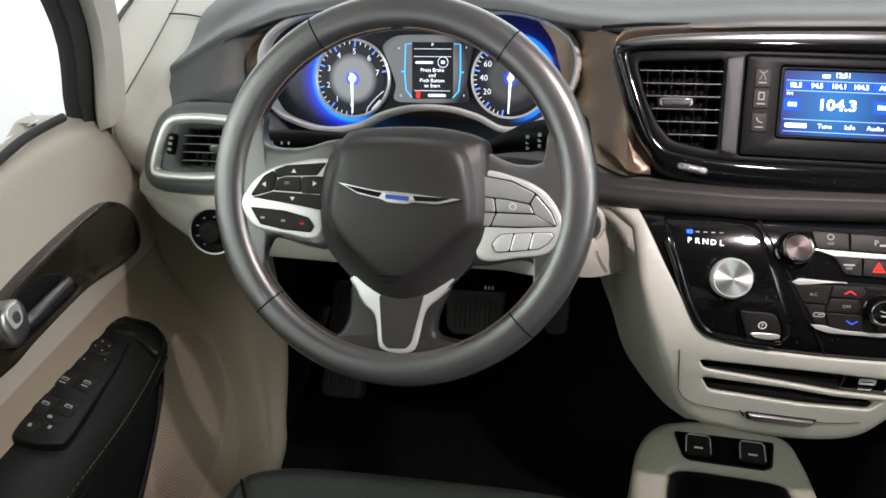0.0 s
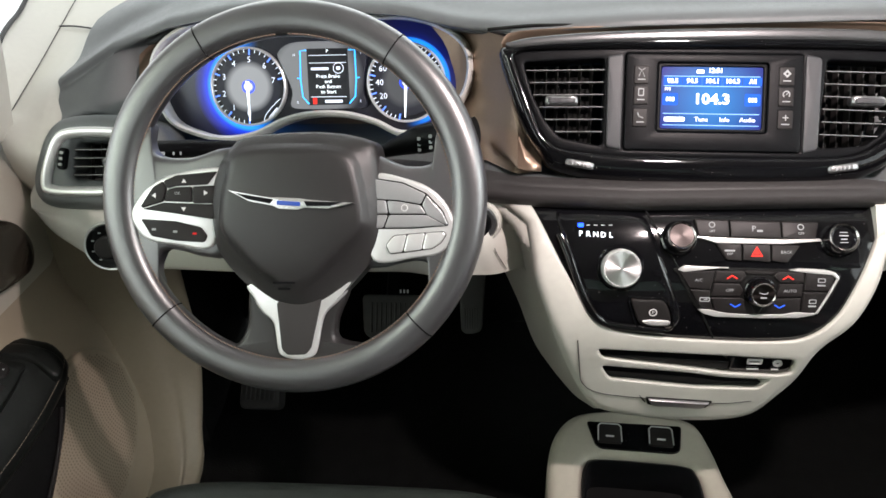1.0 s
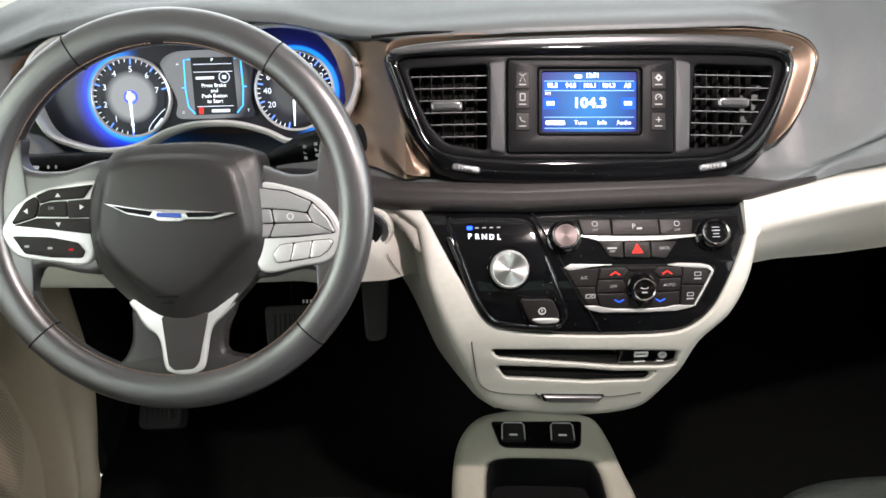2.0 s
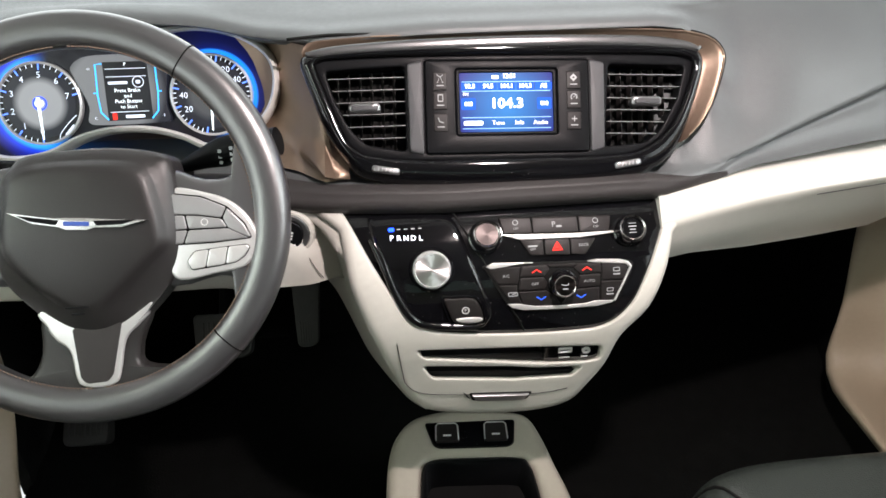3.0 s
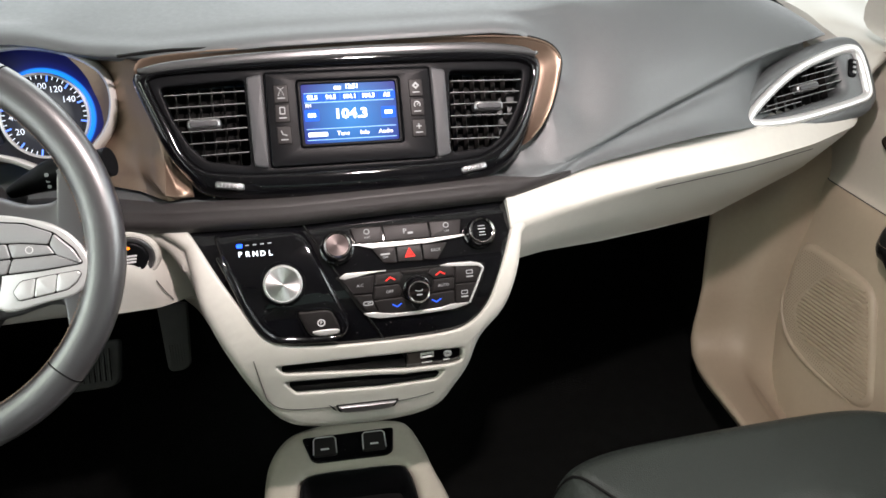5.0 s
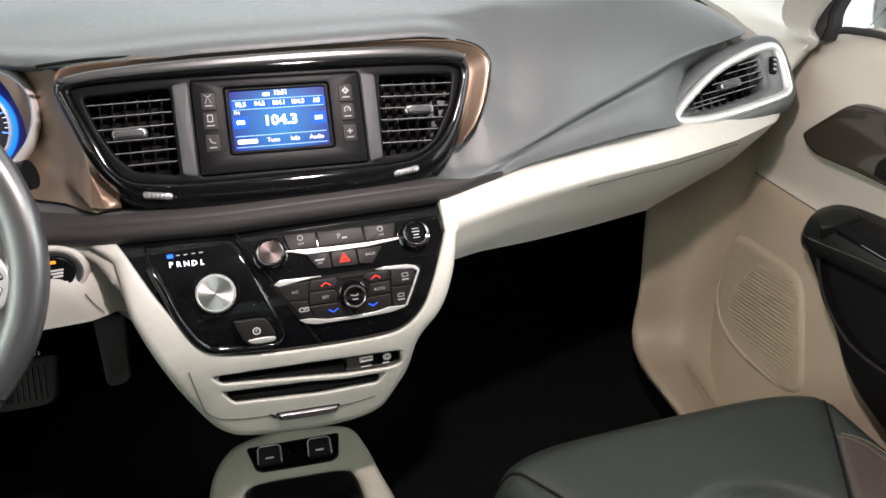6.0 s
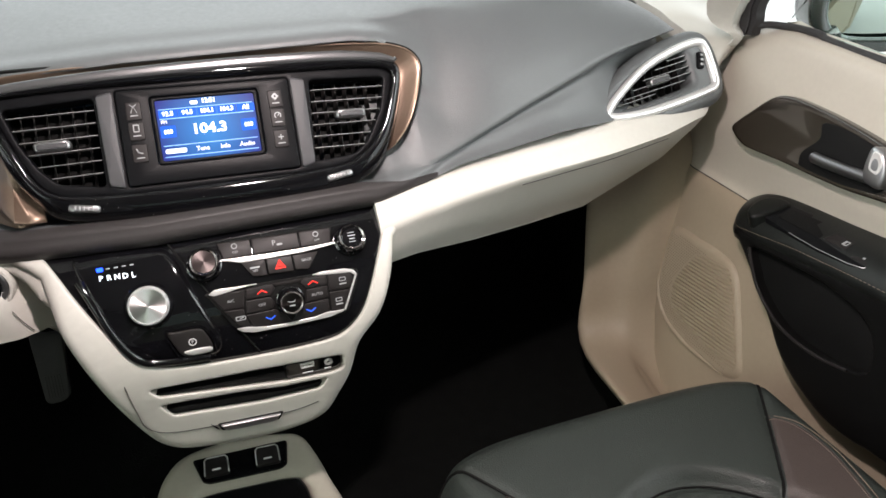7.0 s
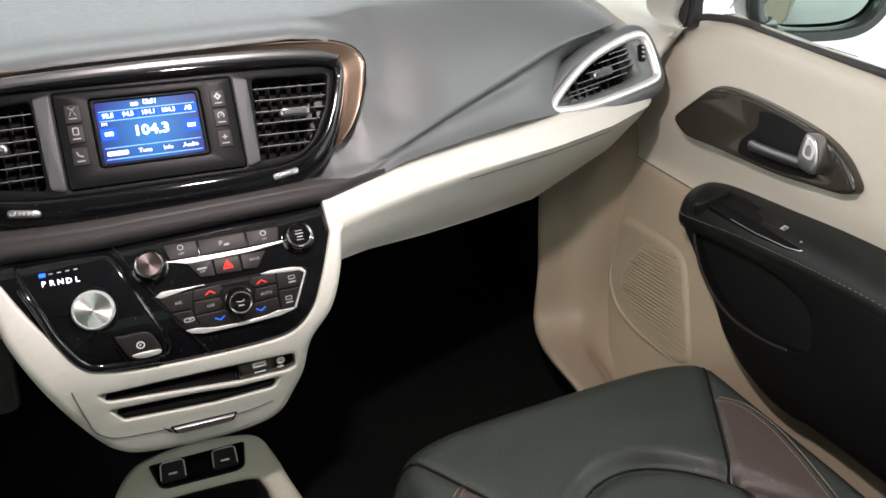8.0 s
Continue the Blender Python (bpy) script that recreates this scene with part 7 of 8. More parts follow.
def left_door():
    d = thing("door_2", "cream and beige car door trim with black armrest and window switches, closed", "car door", (-0.76, 0.3, 0.20), kind="structure")
    table = dense([(0.16, 0.725), (0.22, 0.735), (0.36, 0.762), (0.46, 0.790), (0.50, 0.808), (0.55, 0.812), (0.62, 0.808), (0.66, 0.815), (0.71, 0.826), (0.735, 0.832), (0.750, 0.839), (0.754, 0.852), (0.735, 0.87)])
    front = lambda z: 0.645 - 0.3 * max(0.0, z - 0.63) - 50 * max(0.0, z - 0.715) ** 2
    rows = door_skin(-1, table, front, -0.75, 0.10)
    cut = [i for i, (z, x) in enumerate(table) if z > 0.553][0]
    part("upper_panel", solid([r[cut - 1:] for r in rows], (-0.03, 0, 0)), DOOR_CREAM, d, "cream soft upper door panel", smooth=60)
    part("lower_panel", solid([r[:cut] for r in rows], (-0.03, 0, 0)), BEIGE, d, "beige plastic lower door panel", smooth=60)
    m = frame_on(-1, (-0.80, 0.5, 0.62), 0.2)
    bez = smooth_loop([(0.0505, -0.0136), (0.0475, 0.0120), (0.030, 0.031), (0.0050, 0.0395), (-0.075, 0.0400), (-0.1726, 0.0309), (-0.23, 0.005), (-0.25, -0.02), (-0.2102, -0.028), (-0.1642, -0.0254), (-0.0721, -0.0251), (0.0041, -0.0366), (0.034, -0.034)], 5)
    cup = smooth_loop([(-0.0849, -0.0120), (-0.0957, -0.0165), (-0.1466, -0.0174), (-0.1837, -0.0177), (-0.1984, -0.0143), (-0.2046, -0.0008), (-0.1880, 0.0230), (-0.1574, 0.0255), (-0.1230, 0.0240), (-0.0960, 0.0080)], 5)
    door_handle(d, m, bez, cup, [(-0.100, 0.0000), (-0.1068, 0.0020), (-0.1315, 0.0025), (-0.1650, 0.0018), (-0.1900, 0.0010)], [(-0.1776, 0.0320), (-0.1729, 0.0240), (-0.1750, 0.0116), (-0.1840, -0.0040), (-0.2060, -0.0050), (-0.2080, 0.0200), (-0.1974, 0.0330)])
    g = frame_on(-1, (-0.772, 0.5, 0.41), 0.2)
    out = smooth_loop([(0.045, 0.035), (0.078, 0.012), (0.0992, -0.0268), (0.0966, -0.0733), (0.0764, -0.1108), (0.0388, -0.1431), (-0.0165, -0.1653), (-0.08, -0.17), (-0.13, -0.14), (-0.12, -0.06), (-0.05, 0.01), (0.0, 0.035)], 4)
    grille = part("speaker_grille", pillow(g, out, -0.01, 0.0025, -0.002, 0.004), BEIGE, d, "beige perforated speaker grille", smooth=60)
    bm = bmesh.new()
    inner = inset(turned(out), 0.010)
    for j in range(46):
        y = 0.03 - 0.0045 * j
        ends = span(inner, y)
        if ends:
            x = ends[0] + (0.0026 if j % 2 else 0.0)
            while x < ends[1]:
                ring = [bm.verts.new(mark(g, x, y, 0.0034) @ Vector((0.0015 * math.cos(q * math.pi / 3), 0.0015 * math.sin(q * math.pi / 3), 0))) for q in range(6)]
                bm.faces.new(ring)
                x += 0.0052
    tagged(part("perforation", bm, HOLES, grille), kind="stuff")
    armrest(d, -1, frame_on(-1, (-0.76, 0.42, 0.50), 0.1))
    window_frame(d, -1, 0.766, 0.535)


HOLES = surface("perforations", (0.235, 0.19, 0.145), 0.8, vary=0.12, patch=50)


def armrest(d, side, m):
    """The black armrest: a padded rail that runs rearwards, a flank with a map pocket, and a switch plate."""
    if side > 0:
        far = [(0.782, 0.578, 0.545), (0.790, 0.548, 0.568), (0.790, 0.50, 0.582), (0.790, 0.40, 0.592), (0.790, 0.25, 0.606), (0.79, -0.1, 0.612), (0.79, -0.6, 0.615)]
        near = [(0.722, 0.545, 0.535), (0.708, 0.525, 0.534), (0.706, 0.485, 0.541), (0.705, 0.39, 0.558), (0.705, 0.20, 0.577), (0.70, -0.1, 0.585), (0.70, -0.6, 0.588)]
        flank = [(-0.078, -0.010), (-0.030, -0.004), (0.0406, 0.004), (0.1345, 0.018), (0.2693, 0.026), (1.0, 0.035), (1.0, -0.165), (0.335, -0.162), (0.195, -0.175), (0.132, -0.168), (0.069, -0.140), (0.0300, -0.102), (-0.008, -0.070), (-0.045, -0.040)]
        pocket = [(-0.035, -0.022), (-0.02, -0.045), (0.005, -0.072), (0.058, -0.098), (0.12, -0.10), (0.17, -0.089), (0.195, -0.07), (0.17, -0.02), (0.10, -0.006), (0.03, -0.012)]
    else:
        far = [(-0.818, 0.503, 0.487), (-0.838, 0.494, 0.506), (-0.843, 0.462, 0.519), (-0.844, 0.34, 0.515), (-0.844, 0.25, 0.511), (-0.838, -0.1, 0.510), (-0.838, -0.6, 0.512)]
        near = [(-0.768, 0.497, 0.478), (-0.755, 0.484, 0.474), (-0.747, 0.452, 0.468), (-0.744, 0.377, 0.458), (-0.742, 0.276, 0.458), (-0.74, -0.1, 0.468), (-0.74, -0.6, 0.472)]
        flank = [(0.066, -0.040), (0.040, -0.045), (-0.0403, -0.050), (-0.1406, -0.048), (-1.0, -0.040), (-1.0, -0.28), (-0.30, -0.25), (-0.14, -0.20), (-0.0549, -0.1531), (0.0, -0.115), (0.040, -0.080)]
        pocket = [(0.030, -0.066), (-0.02, -0.064), (-0.10, -0.062), (-0.20, -0.075), (-0.20, -0.15), (-0.12, -0.165), (-0.055, -0.135), (0.0, -0.098)]
    a = part("armrest", rail(far, near, side), ARM, d, "black padded armrest", smooth=70)
    f = part("armrest_flank", plate(m, smooth_loop(flank, 4), -0.06, -0.004, 0.010, [smooth_loop(pocket, 4)], 3, hole_edge=0.003), ARM_LOW, d, "matte black lower armrest with a map pocket", smooth=60)
    # black sheet in place of the shade inside the pocket
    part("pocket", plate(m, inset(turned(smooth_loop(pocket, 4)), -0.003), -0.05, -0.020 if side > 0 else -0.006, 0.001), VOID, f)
    part("pocket_lip", tube([m @ Vector((p.x, p.y, -0.003)) for p in smooth_loop(pocket[:6] if side > 0 else pocket[4:] + pocket[:1], 6, False)], 0.0024, 8), BUTTON, f)
    seam = bmesh.new()
    line = smooth_loop([Vector(p) for p in near], 60, False)
    gone, last = 0.0, line[0]
    for p in line[1:]:
        gone += (p - last).length
        if gone > 0.0046 and p.y > 0.0:
            d = (p - last).normalized() * 0.0038
            for lift in (0.0020, 0.0068):
                off = Vector((side * 0.001, 0, lift))
                tube([p + off, p + off + d], 0.00045, 4, bm=seam)
            gone = 0.0
        last = p
    tagged(part("stitching", seam, ARM_THREAD, a, "tan double stitching"), kind="stuff")
    if side > 0:
        top = axes((0.750, 0.385, 0.586), (0, -1, 0.09), (1, 0, 0.30))
        part("grip_block", plate(top, round_loop([(-0.1140, -0.0470), (-0.1300, -0.0400), (-0.1390, -0.0240), (-0.1420, -0.0060), (-0.1340, 0.0090), (-0.1157, 0.0150), (-0.0985, 0.0120), (-0.1021, -0.0112), (-0.1064, -0.0330)], 0.008), -0.03, 0.0072, 0.0040, seg=4), ARM, a, "squared padded grip", smooth=60)
        sw = part("switch_plate", plate(top, round_loop([(-0.1068, -0.0310), (-0.0991, 0.0124), (-0.0506, 0.0131), (0.0568, 0.0118), (0.0768, -0.0099), (0.0751, -0.0194), (0.0680, -0.0345), (0.0493, -0.0390), (-0.003, -0.0400), (-0.0526, -0.0365)], 0.006), -0.02, 0.0030, 0.0015), MATTE, a, "black switch plate")
        # the cup is only a black plate, coloured like its inner shade
        part("pull_cup_shade", plate(top, round_loop([(-0.0937, -0.0190), (-0.0937, 0.0054), (-0.0190, 0.0077), (-0.0138, -0.0226)], 0.004), 0.0, 0.0036, 0.0004), VOID, sw, "black plate for the shade in the pull cup")
        part("plate_edge", tube([top @ Vector((x, y, 0.0026)) for x, y in ((-0.0526, -0.0365), (-0.003, -0.0400), (0.0480, -0.0388), (0.0660, -0.0345), (0.0740, -0.0230), (0.0760, -0.0110))], 0.0005, 5), KEYGREY, sw, "thin grey edge")
        w = part("window_switch", pillow(top, round_loop([(-0.0098, -0.0205), (-0.0060, -0.0010), (0.0284, -0.0030), (0.0290, -0.0235)], 0.002), 0.001, 0.0055, -0.0010, 0.002), BUTTON, sw)
        part("icon", plate(mark(top, 0.0200, -0.0125, 0.0062), rect(0, 0, 0.0075, 0.009, 0.001), -0.0003, 0, 0.0001, [rect(0.001, 0, 0.003, 0.0055, 0.0005)], 1), ICON, w)
        for x, y in ((0.0545, -0.0215), (0.0590, -0.0040)):
            k = part("lock_switch", pillow(top, rect(x, y, 0.026, 0.015, 0.003), 0.001, 0.0042, 0.0005, 0.0015), BUTTON, sw)
            bar(top, x + 0.002, y, 0.0036, 0.0040, 0.0054, ICON, k)
    else:
        top = axes((-0.790, 0.352, 0.5025), (0, -1, 0.02), (1, 0, -0.40))
        sw = part("switch_plate", plate(top, round_loop([(-0.088, -0.037), (-0.102, -0.012), (-0.101, 0.010), (-0.060, 0.018), (0.045, 0.029), (0.064, 0.028), (0.076, 0.004), (0.078, -0.022), (0.02, -0.033)], 0.008), -0.02, 0.0042, 0.003), ARM, a, "black switch plate")
        part("grip_block", pillow(top, smooth_loop([(-0.0990, -0.0330), (-0.1138, -0.0328), (-0.1276, -0.0185), (-0.1325, 0.0126), (-0.1260, 0.0370), (-0.1098, 0.0480), (-0.0960, 0.0440), (-0.1035, 0.0155), (-0.1025, -0.0120)], 5), -0.03, 0.0080, 0.0010, 0.007), ARM, a, "raised padded grip")
        k = part("mirror_control", revolve(mark(top, -0.0755, -0.0125, 0.003), [(0.0140, 0), (0.0140, 0.002), (0.012, 0.0035), (0, 0.003)], 32), BUTTON, sw)
        for q in range(4):
            bar(mark(top, -0.0755, -0.0125, 0.0068) @ Matrix.Rotation(math.pi / 2 * q + 0.5, 4, "Z"), 0.0075, 0, 0.002, 0.002, 0.0, ICON, k)
        for x, y in ((-0.050, -0.0185), (-0.060, 0.001)):
            k = part("mirror_key", pillow(top, rect(x + 0.006, y, 0.012, 0.017, 0.002), 0.002, 0.0045, 0.001, 0.0015), BUTTON, sw)
            bar(top, x + 0.002, y, 0.002, 0.002, 0.0059, ICON, k)
        for x, y in ((-0.013, -0.0187), (-0.019, 0.0035), (0.0260, -0.0165), (0.0195, 0.0055)):
            k = part("window_switch", pillow(top @ Matrix.Rotation(-0.10, 4, "Z"), rect(x - y * 0.1, y + x * 0.1, 0.028, 0.0195, 0.003), 0.002, 0.0054, 0.001, 0.0025), BUTTON, sw)
            part("icon", plate(mark(top, x + 0.001, y, 0.0068), rect(0, 0, 0.0045, 0.008, 0.0008), -0.0003, 0, 0.0001, [rect(0.0006, 0, 0.002, 0.0055, 0.0004)], 1), ICON, k)
            if x < 0.0:
                bar(top, x + 0.007, y, 0.002, 0.008, 0.0068, ICON, k)
        k = part("window_lock", pillow(top, rect(0.041, -0.005, 0.008, 0.036, 0.002), 0.002, 0.0048, 0.001, 0.0015), BUTTON, sw)
        bar(top, 0.0405, -0.003, 0.004, 0.005, 0.0062, ICON, k)
        for x, y in ((0.0585, -0.0135), (0.0525, 0.0045)):
            k = part("lock_key", pillow(top, rect(x, y, 0.015, 0.016, 0.002), 0.002, 0.0048, 0.001, 0.0015), BUTTON, sw)
            bar(top, x, y, 0.0045, 0.0035, 0.0062, ICON, k)


def rail(far, near, side):
    """A padded rail between a far line against the door and a near line out in the cabin."""
    a = smooth_loop([Vector(p) for p in far], 8, False)
    b = smooth_loop([Vector(p) for p in near], 8, False)
    rows = []
    for p, q in zip(a, b):
        out = Vector((side * 0.03, 0, -0.012))
        row = [p + out + Vector((0, 0, -0.05)), p + out]
        for v, up in ((0.0, 0.0), (0.25, 0.005), (0.5, 0.008), (0.72, 0.009), (0.86, 0.007), (0.95, 0.003)):
            row.append(p.lerp(q, v) + Vector((0, 0, up + 0.006)))
        row += [q + Vector((0, 0, 0.004)), q + Vector((-side * 0.001, 0, -0.004)), q + Vector((side * 0.003, 0, -0.013)), q + Vector((side * 0.012, 0, -0.020)), q + Vector((side * 0.04, 0, -0.05))]
        rows.append(row)
    bm = loft(rows, False, True)
    bm.verts.ensure_lookup_table()
    n = len(rows[0])
    bm.faces.new([bm.verts[i] for i in range(n)])
    return bm


def window_frame(d, side, sill, front):
    """The black seal along the sill, the upright frame at the front, and the pane."""
    x = 0.828 if side > 0 else 0.872
    rail = [(0.796, 0.655, 0.793), (0.804, 0.632, 0.798), (0.811, 0.56, 0.802), (0.812, 0.40, 0.793), (0.812, -0.75, 0.783)] if side > 0 else [(-0.845, 0.545, 0.753), (-0.849, 0.48, 0.754), (-0.850, 0.40, 0.744), (-0.850, 0.16, 0.720), (-0.850, -0.75, 0.716)]
    rail = [Vector(p) for p in rail]
    part("sill_seal", tube(smooth_loop(rail, 6, False), 0.0052, 10), RUBBER, d, "black rubber sill seal")
    if side > 0:
        lean = [(0.787, 0.668, 0.778), (0.783, 0.660, 0.80), (0.774, 0.635, 0.86), (0.745, 0.45, 1.10), (0.668, 0.16, 1.33)]
    else:
        lean = [(-0.848, 0.585, 0.715), (-0.840, 0.575, 0.757), (-0.814, 0.56, 0.883), (-0.775, 0.40, 1.12), (-0.70, 0.16, 1.33)]
    line = smooth_loop([Vector(p) for p in lean], 6, False)
    inner = ((-0.011, 0.012), (-0.007, -0.005), (-0.002, -0.002)) if side > 0 else ((-0.002, 0.014), (-0.001, -0.002), (0.004, 0.0))
    rows = [[p + Vector((side * dx, dy, 0)) for dx, dy in (*inner, (0.009 if side < 0 else 0.0, -0.010), (0.014, -0.012), (0.019, 0.0), (0.018, 0.028), (inner[0][0], 0.028))] for p in line]
    part("window_upright", loft(rows, False, True), RUBBER, d, "black window frame", smooth=20)
    rail = [Vector((side * (x - 0.16), 0.16, 1.33)), Vector((side * (x - 0.15), -0.3, 1.35)), Vector((side * (x - 0.14), -0.75, 1.34))]
    low, high = (0.815, 0.70) if side > 0 else (0.855, 0.73)
    sheet = [[(side * (low + (high - low) * (z - sill) / (1.33 - sill)), y, z) for z in np.linspace(sill - 0.006, 1.33, 5)] for y in (-0.72, -0.2, 0.15)]
    sheet.append([(side * (low + (high - low) * (z - sill) / (1.33 - sill)), front - 0.02 - (z - sill) * 0.85, z) for z in np.linspace(sill - 0.006, 1.33, 5)])
    part("window_pane", solid(sheet, (side * 0.004, 0, 0)), GLASS, d, "clear side window").visible_shadow = False
    part("window_header", tube(smooth_loop(rail, 4, False), 0.02, 8), RUBBER, d, "black window frame")


def kick_panels():
    right = [[(0.785, 0.76, 0.72), (0.73, 0.82, 0.72), (0.66, 0.86, 0.72)], [(0.758, 0.745, 0.60), (0.69, 0.80, 0.60), (0.655, 0.84, 0.60)], [(0.720, 0.735, 0.50), (0.68, 0.78, 0.48), (0.640, 0.815, 0.46)], [(0.705, 0.720, 0.36), (0.665, 0.745, 0.34), (0.615, 0.760, 0.33)],
             [(0.698, 0.695, 0.25), (0.655, 0.705, 0.235), (0.598, 0.724, 0.224)], [(0.682, 0.60, 0.19), (0.635, 0.555, 0.215), (0.568, 0.530, 0.240)], [(0.665, 0.20, 0.17), (0.63, 0.20, 0.19), (0.575, 0.20, 0.22)], [(0.665, -0.70, 0.16), (0.63, -0.7, 0.18), (0.575, -0.7, 0.20)]]
    right = [[(0.82, r[0][1] - 0.03, r[0][2])] + r + [(r[2][0] + 0.012, r[2][1] + 0.02, r[2][2] - (0.0 if k < 4 else 0.03))] for k, r in enumerate(right)]
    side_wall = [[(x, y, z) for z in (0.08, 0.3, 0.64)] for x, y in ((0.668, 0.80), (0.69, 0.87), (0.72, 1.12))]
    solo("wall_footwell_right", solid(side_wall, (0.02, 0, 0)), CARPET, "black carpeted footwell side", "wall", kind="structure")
    body = [[(0.86, y, z) for z in (0.06, 0.4, 0.72)] for y in (-0.75, 0.4, 1.15)]
    solo("wall_body_right", solid(body, (0.03, 0, 0)), BEIGE, "beige inner side of the car body", "wall", kind="structure")
    rows = [smooth_loop([Vector(p) for p in r], 5, False) for r in right]
    rows = [list(c) for c in zip(*[smooth_loop(list(col), 4, False) for col in zip(*rows)])]
    solo("trim_kick_panel", solid(rows, (0.02, 0.02, -0.01)), BEIGE, "beige moulded kick panel and door sill", "trim panel", kind="structure", smooth=60)
    left = [[(-0.775, 0.635, 0.62), (-0.745, 0.70, 0.62), (-0.72, 0.74, 0.62)], [(-0.755, 0.64, 0.50), (-0.725, 0.685, 0.48), (-0.705, 0.715, 0.46)], [(-0.735, 0.62, 0.36), (-0.71, 0.65, 0.345), (-0.69, 0.680, 0.33)],
            [(-0.715, 0.58, 0.25), (-0.70, 0.60, 0.245), (-0.683, 0.615, 0.24)], [(-0.705, 0.50, 0.20), (-0.69, 0.52, 0.195), (-0.676, 0.54, 0.185)], [(-0.70, 0.2, 0.17), (-0.69, 0.2, 0.17), (-0.67, 0.2, 0.165)], [(-0.70, -0.7, 0.16), (-0.69, -0.7, 0.16), (-0.67, -0.7, 0.15)]]
    left = [[(-0.84, r[0][1] - 0.03, r[0][2])] + r + [(r[2][0] - 0.012, r[2][1] + 0.02, r[2][2] - (0.0 if k < 3 else 0.03))] for k, r in enumerate(left)]
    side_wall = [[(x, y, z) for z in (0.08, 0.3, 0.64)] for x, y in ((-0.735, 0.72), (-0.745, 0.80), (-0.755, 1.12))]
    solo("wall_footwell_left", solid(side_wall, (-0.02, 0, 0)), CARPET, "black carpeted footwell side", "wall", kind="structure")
    body = [[(-0.90, y, z) for z in (0.06, 0.4, 0.68)] for y in (-0.75, 0.4, 1.15)]
    solo("wall_body_left", solid(body, (-0.03, 0, 0)), BEIGE, "beige inner side of the car body", "wall", kind="structure")
    rows = [smooth_loop([Vector(p) for p in r], 5, False) for r in left]
    rows = [list(c) for c in zip(*[smooth_loop(list(col), 4, False) for col in zip(*rows)])]
    solo("trim_kick_panel", solid(rows, (-0.02, 0.02, -0.01)), BEIGE, "beige moulded kick panel and door sill", "trim panel", kind="structure", smooth=60)


# ---- floor console, seats, pedals ----
CONSOLE = Matrix.Translation((0, 0.63, 0.253)) @ Matrix.Rotation(radians(12), 4, "X")


def floor_console():
    t = thing("floor_console", "cream floor console with socket panel and black storage bin", "floor console", (-0.03, 0.45, 0.10))
    out = smooth_loop([(-0.1560, -0.0626), (-0.1440, -0.0169), (-0.1160, 0.0158), (-0.0703, 0.0270), (-0.0275, 0.0270), (0.0157, 0.0215), (0.0572, 0.0075), (0.0740, -0.0303), (0.0850, -0.0792), (0.0975, -0.1357), (0.105, -0.25), (0.11, -0.50), (-0.17, -0.50), (-0.165, -0.25), (-0.161, -0.1357)], 6)
    bin_ = smooth_loop([(-0.1086, -0.0900), (-0.1030, -0.0680), (-0.085, -0.0595), (-0.0275, -0.0615), (0.030, -0.0665), (0.0460, -0.0790), (0.0520, -0.1204), (0.057, -0.25), (0.050, -0.33), (-0.105, -0.33), (-0.114, -0.25), (-0.112, -0.14)], 6)
    part("console_body", plate(CONSOLE, out, -0.20, 0.004, 0.016, [bin_], 5), SHADED_CREAM, t, "smooth cream console shell", smooth=60)
    part("bin_liner", plate(CONSOLE, inset(turned(bin_), -0.002), -0.09, -0.060, 0.004), VOID, t, "black bin floor")
    rows = [[CONSOLE @ Vector((p.x, p.y, z)) for p in inset(turned(bin_), d)] for d, z in ((-0.001, -0.07), (0.002, -0.05), (-0.001, -0.004), (0.0, 0.003), (0.003, 0.0055), (0.006, 0.003), (0.008, -0.06))]
    part("bin_rim", loft(rows, False, True), MATTE, t, "matte black bin rim", smooth=60)
    p = part("socket_panel", plate(CONSOLE, round_loop([(-0.0985, 0.0020), (0.0375, -0.0030), (0.0300, -0.0440), (0.0200, -0.0490), (-0.0800, -0.0435), (-0.0880, -0.0380)], 0.006), -0.01, 0.0065, 0.002), GLOSS, t, "gloss black socket panel")
    for x, y in ((-0.0665, -0.0205), (0.0050, -0.0240)):
        f = mark(CONSOLE, x, y, 0.0065) @ pose(0, 0, 0, 0, 0, -3)
        c = part("socket_cover", pillow(f, rect(0, 0, 0.034, 0.031, 0.005), -0.004, 0.0045, 0.0005, 0.002), BUTTON, p)
        part("cover_edge", tube([f @ Vector(q) for q in ((-0.0165, -0.013, 0.004), (-0.0160, 0.011, 0.0046), (-0.0125, 0.0150, 0.0046), (0.0125, 0.0150, 0.0046), (0.0160, 0.011, 0.0046), (0.0165, -0.013, 0.004))], 0.0010, 6), SILVER, c, "silver edge line")
        bar(f, 0, -0.006, 0.012, 0.003, 0.0056, WHITE, c)


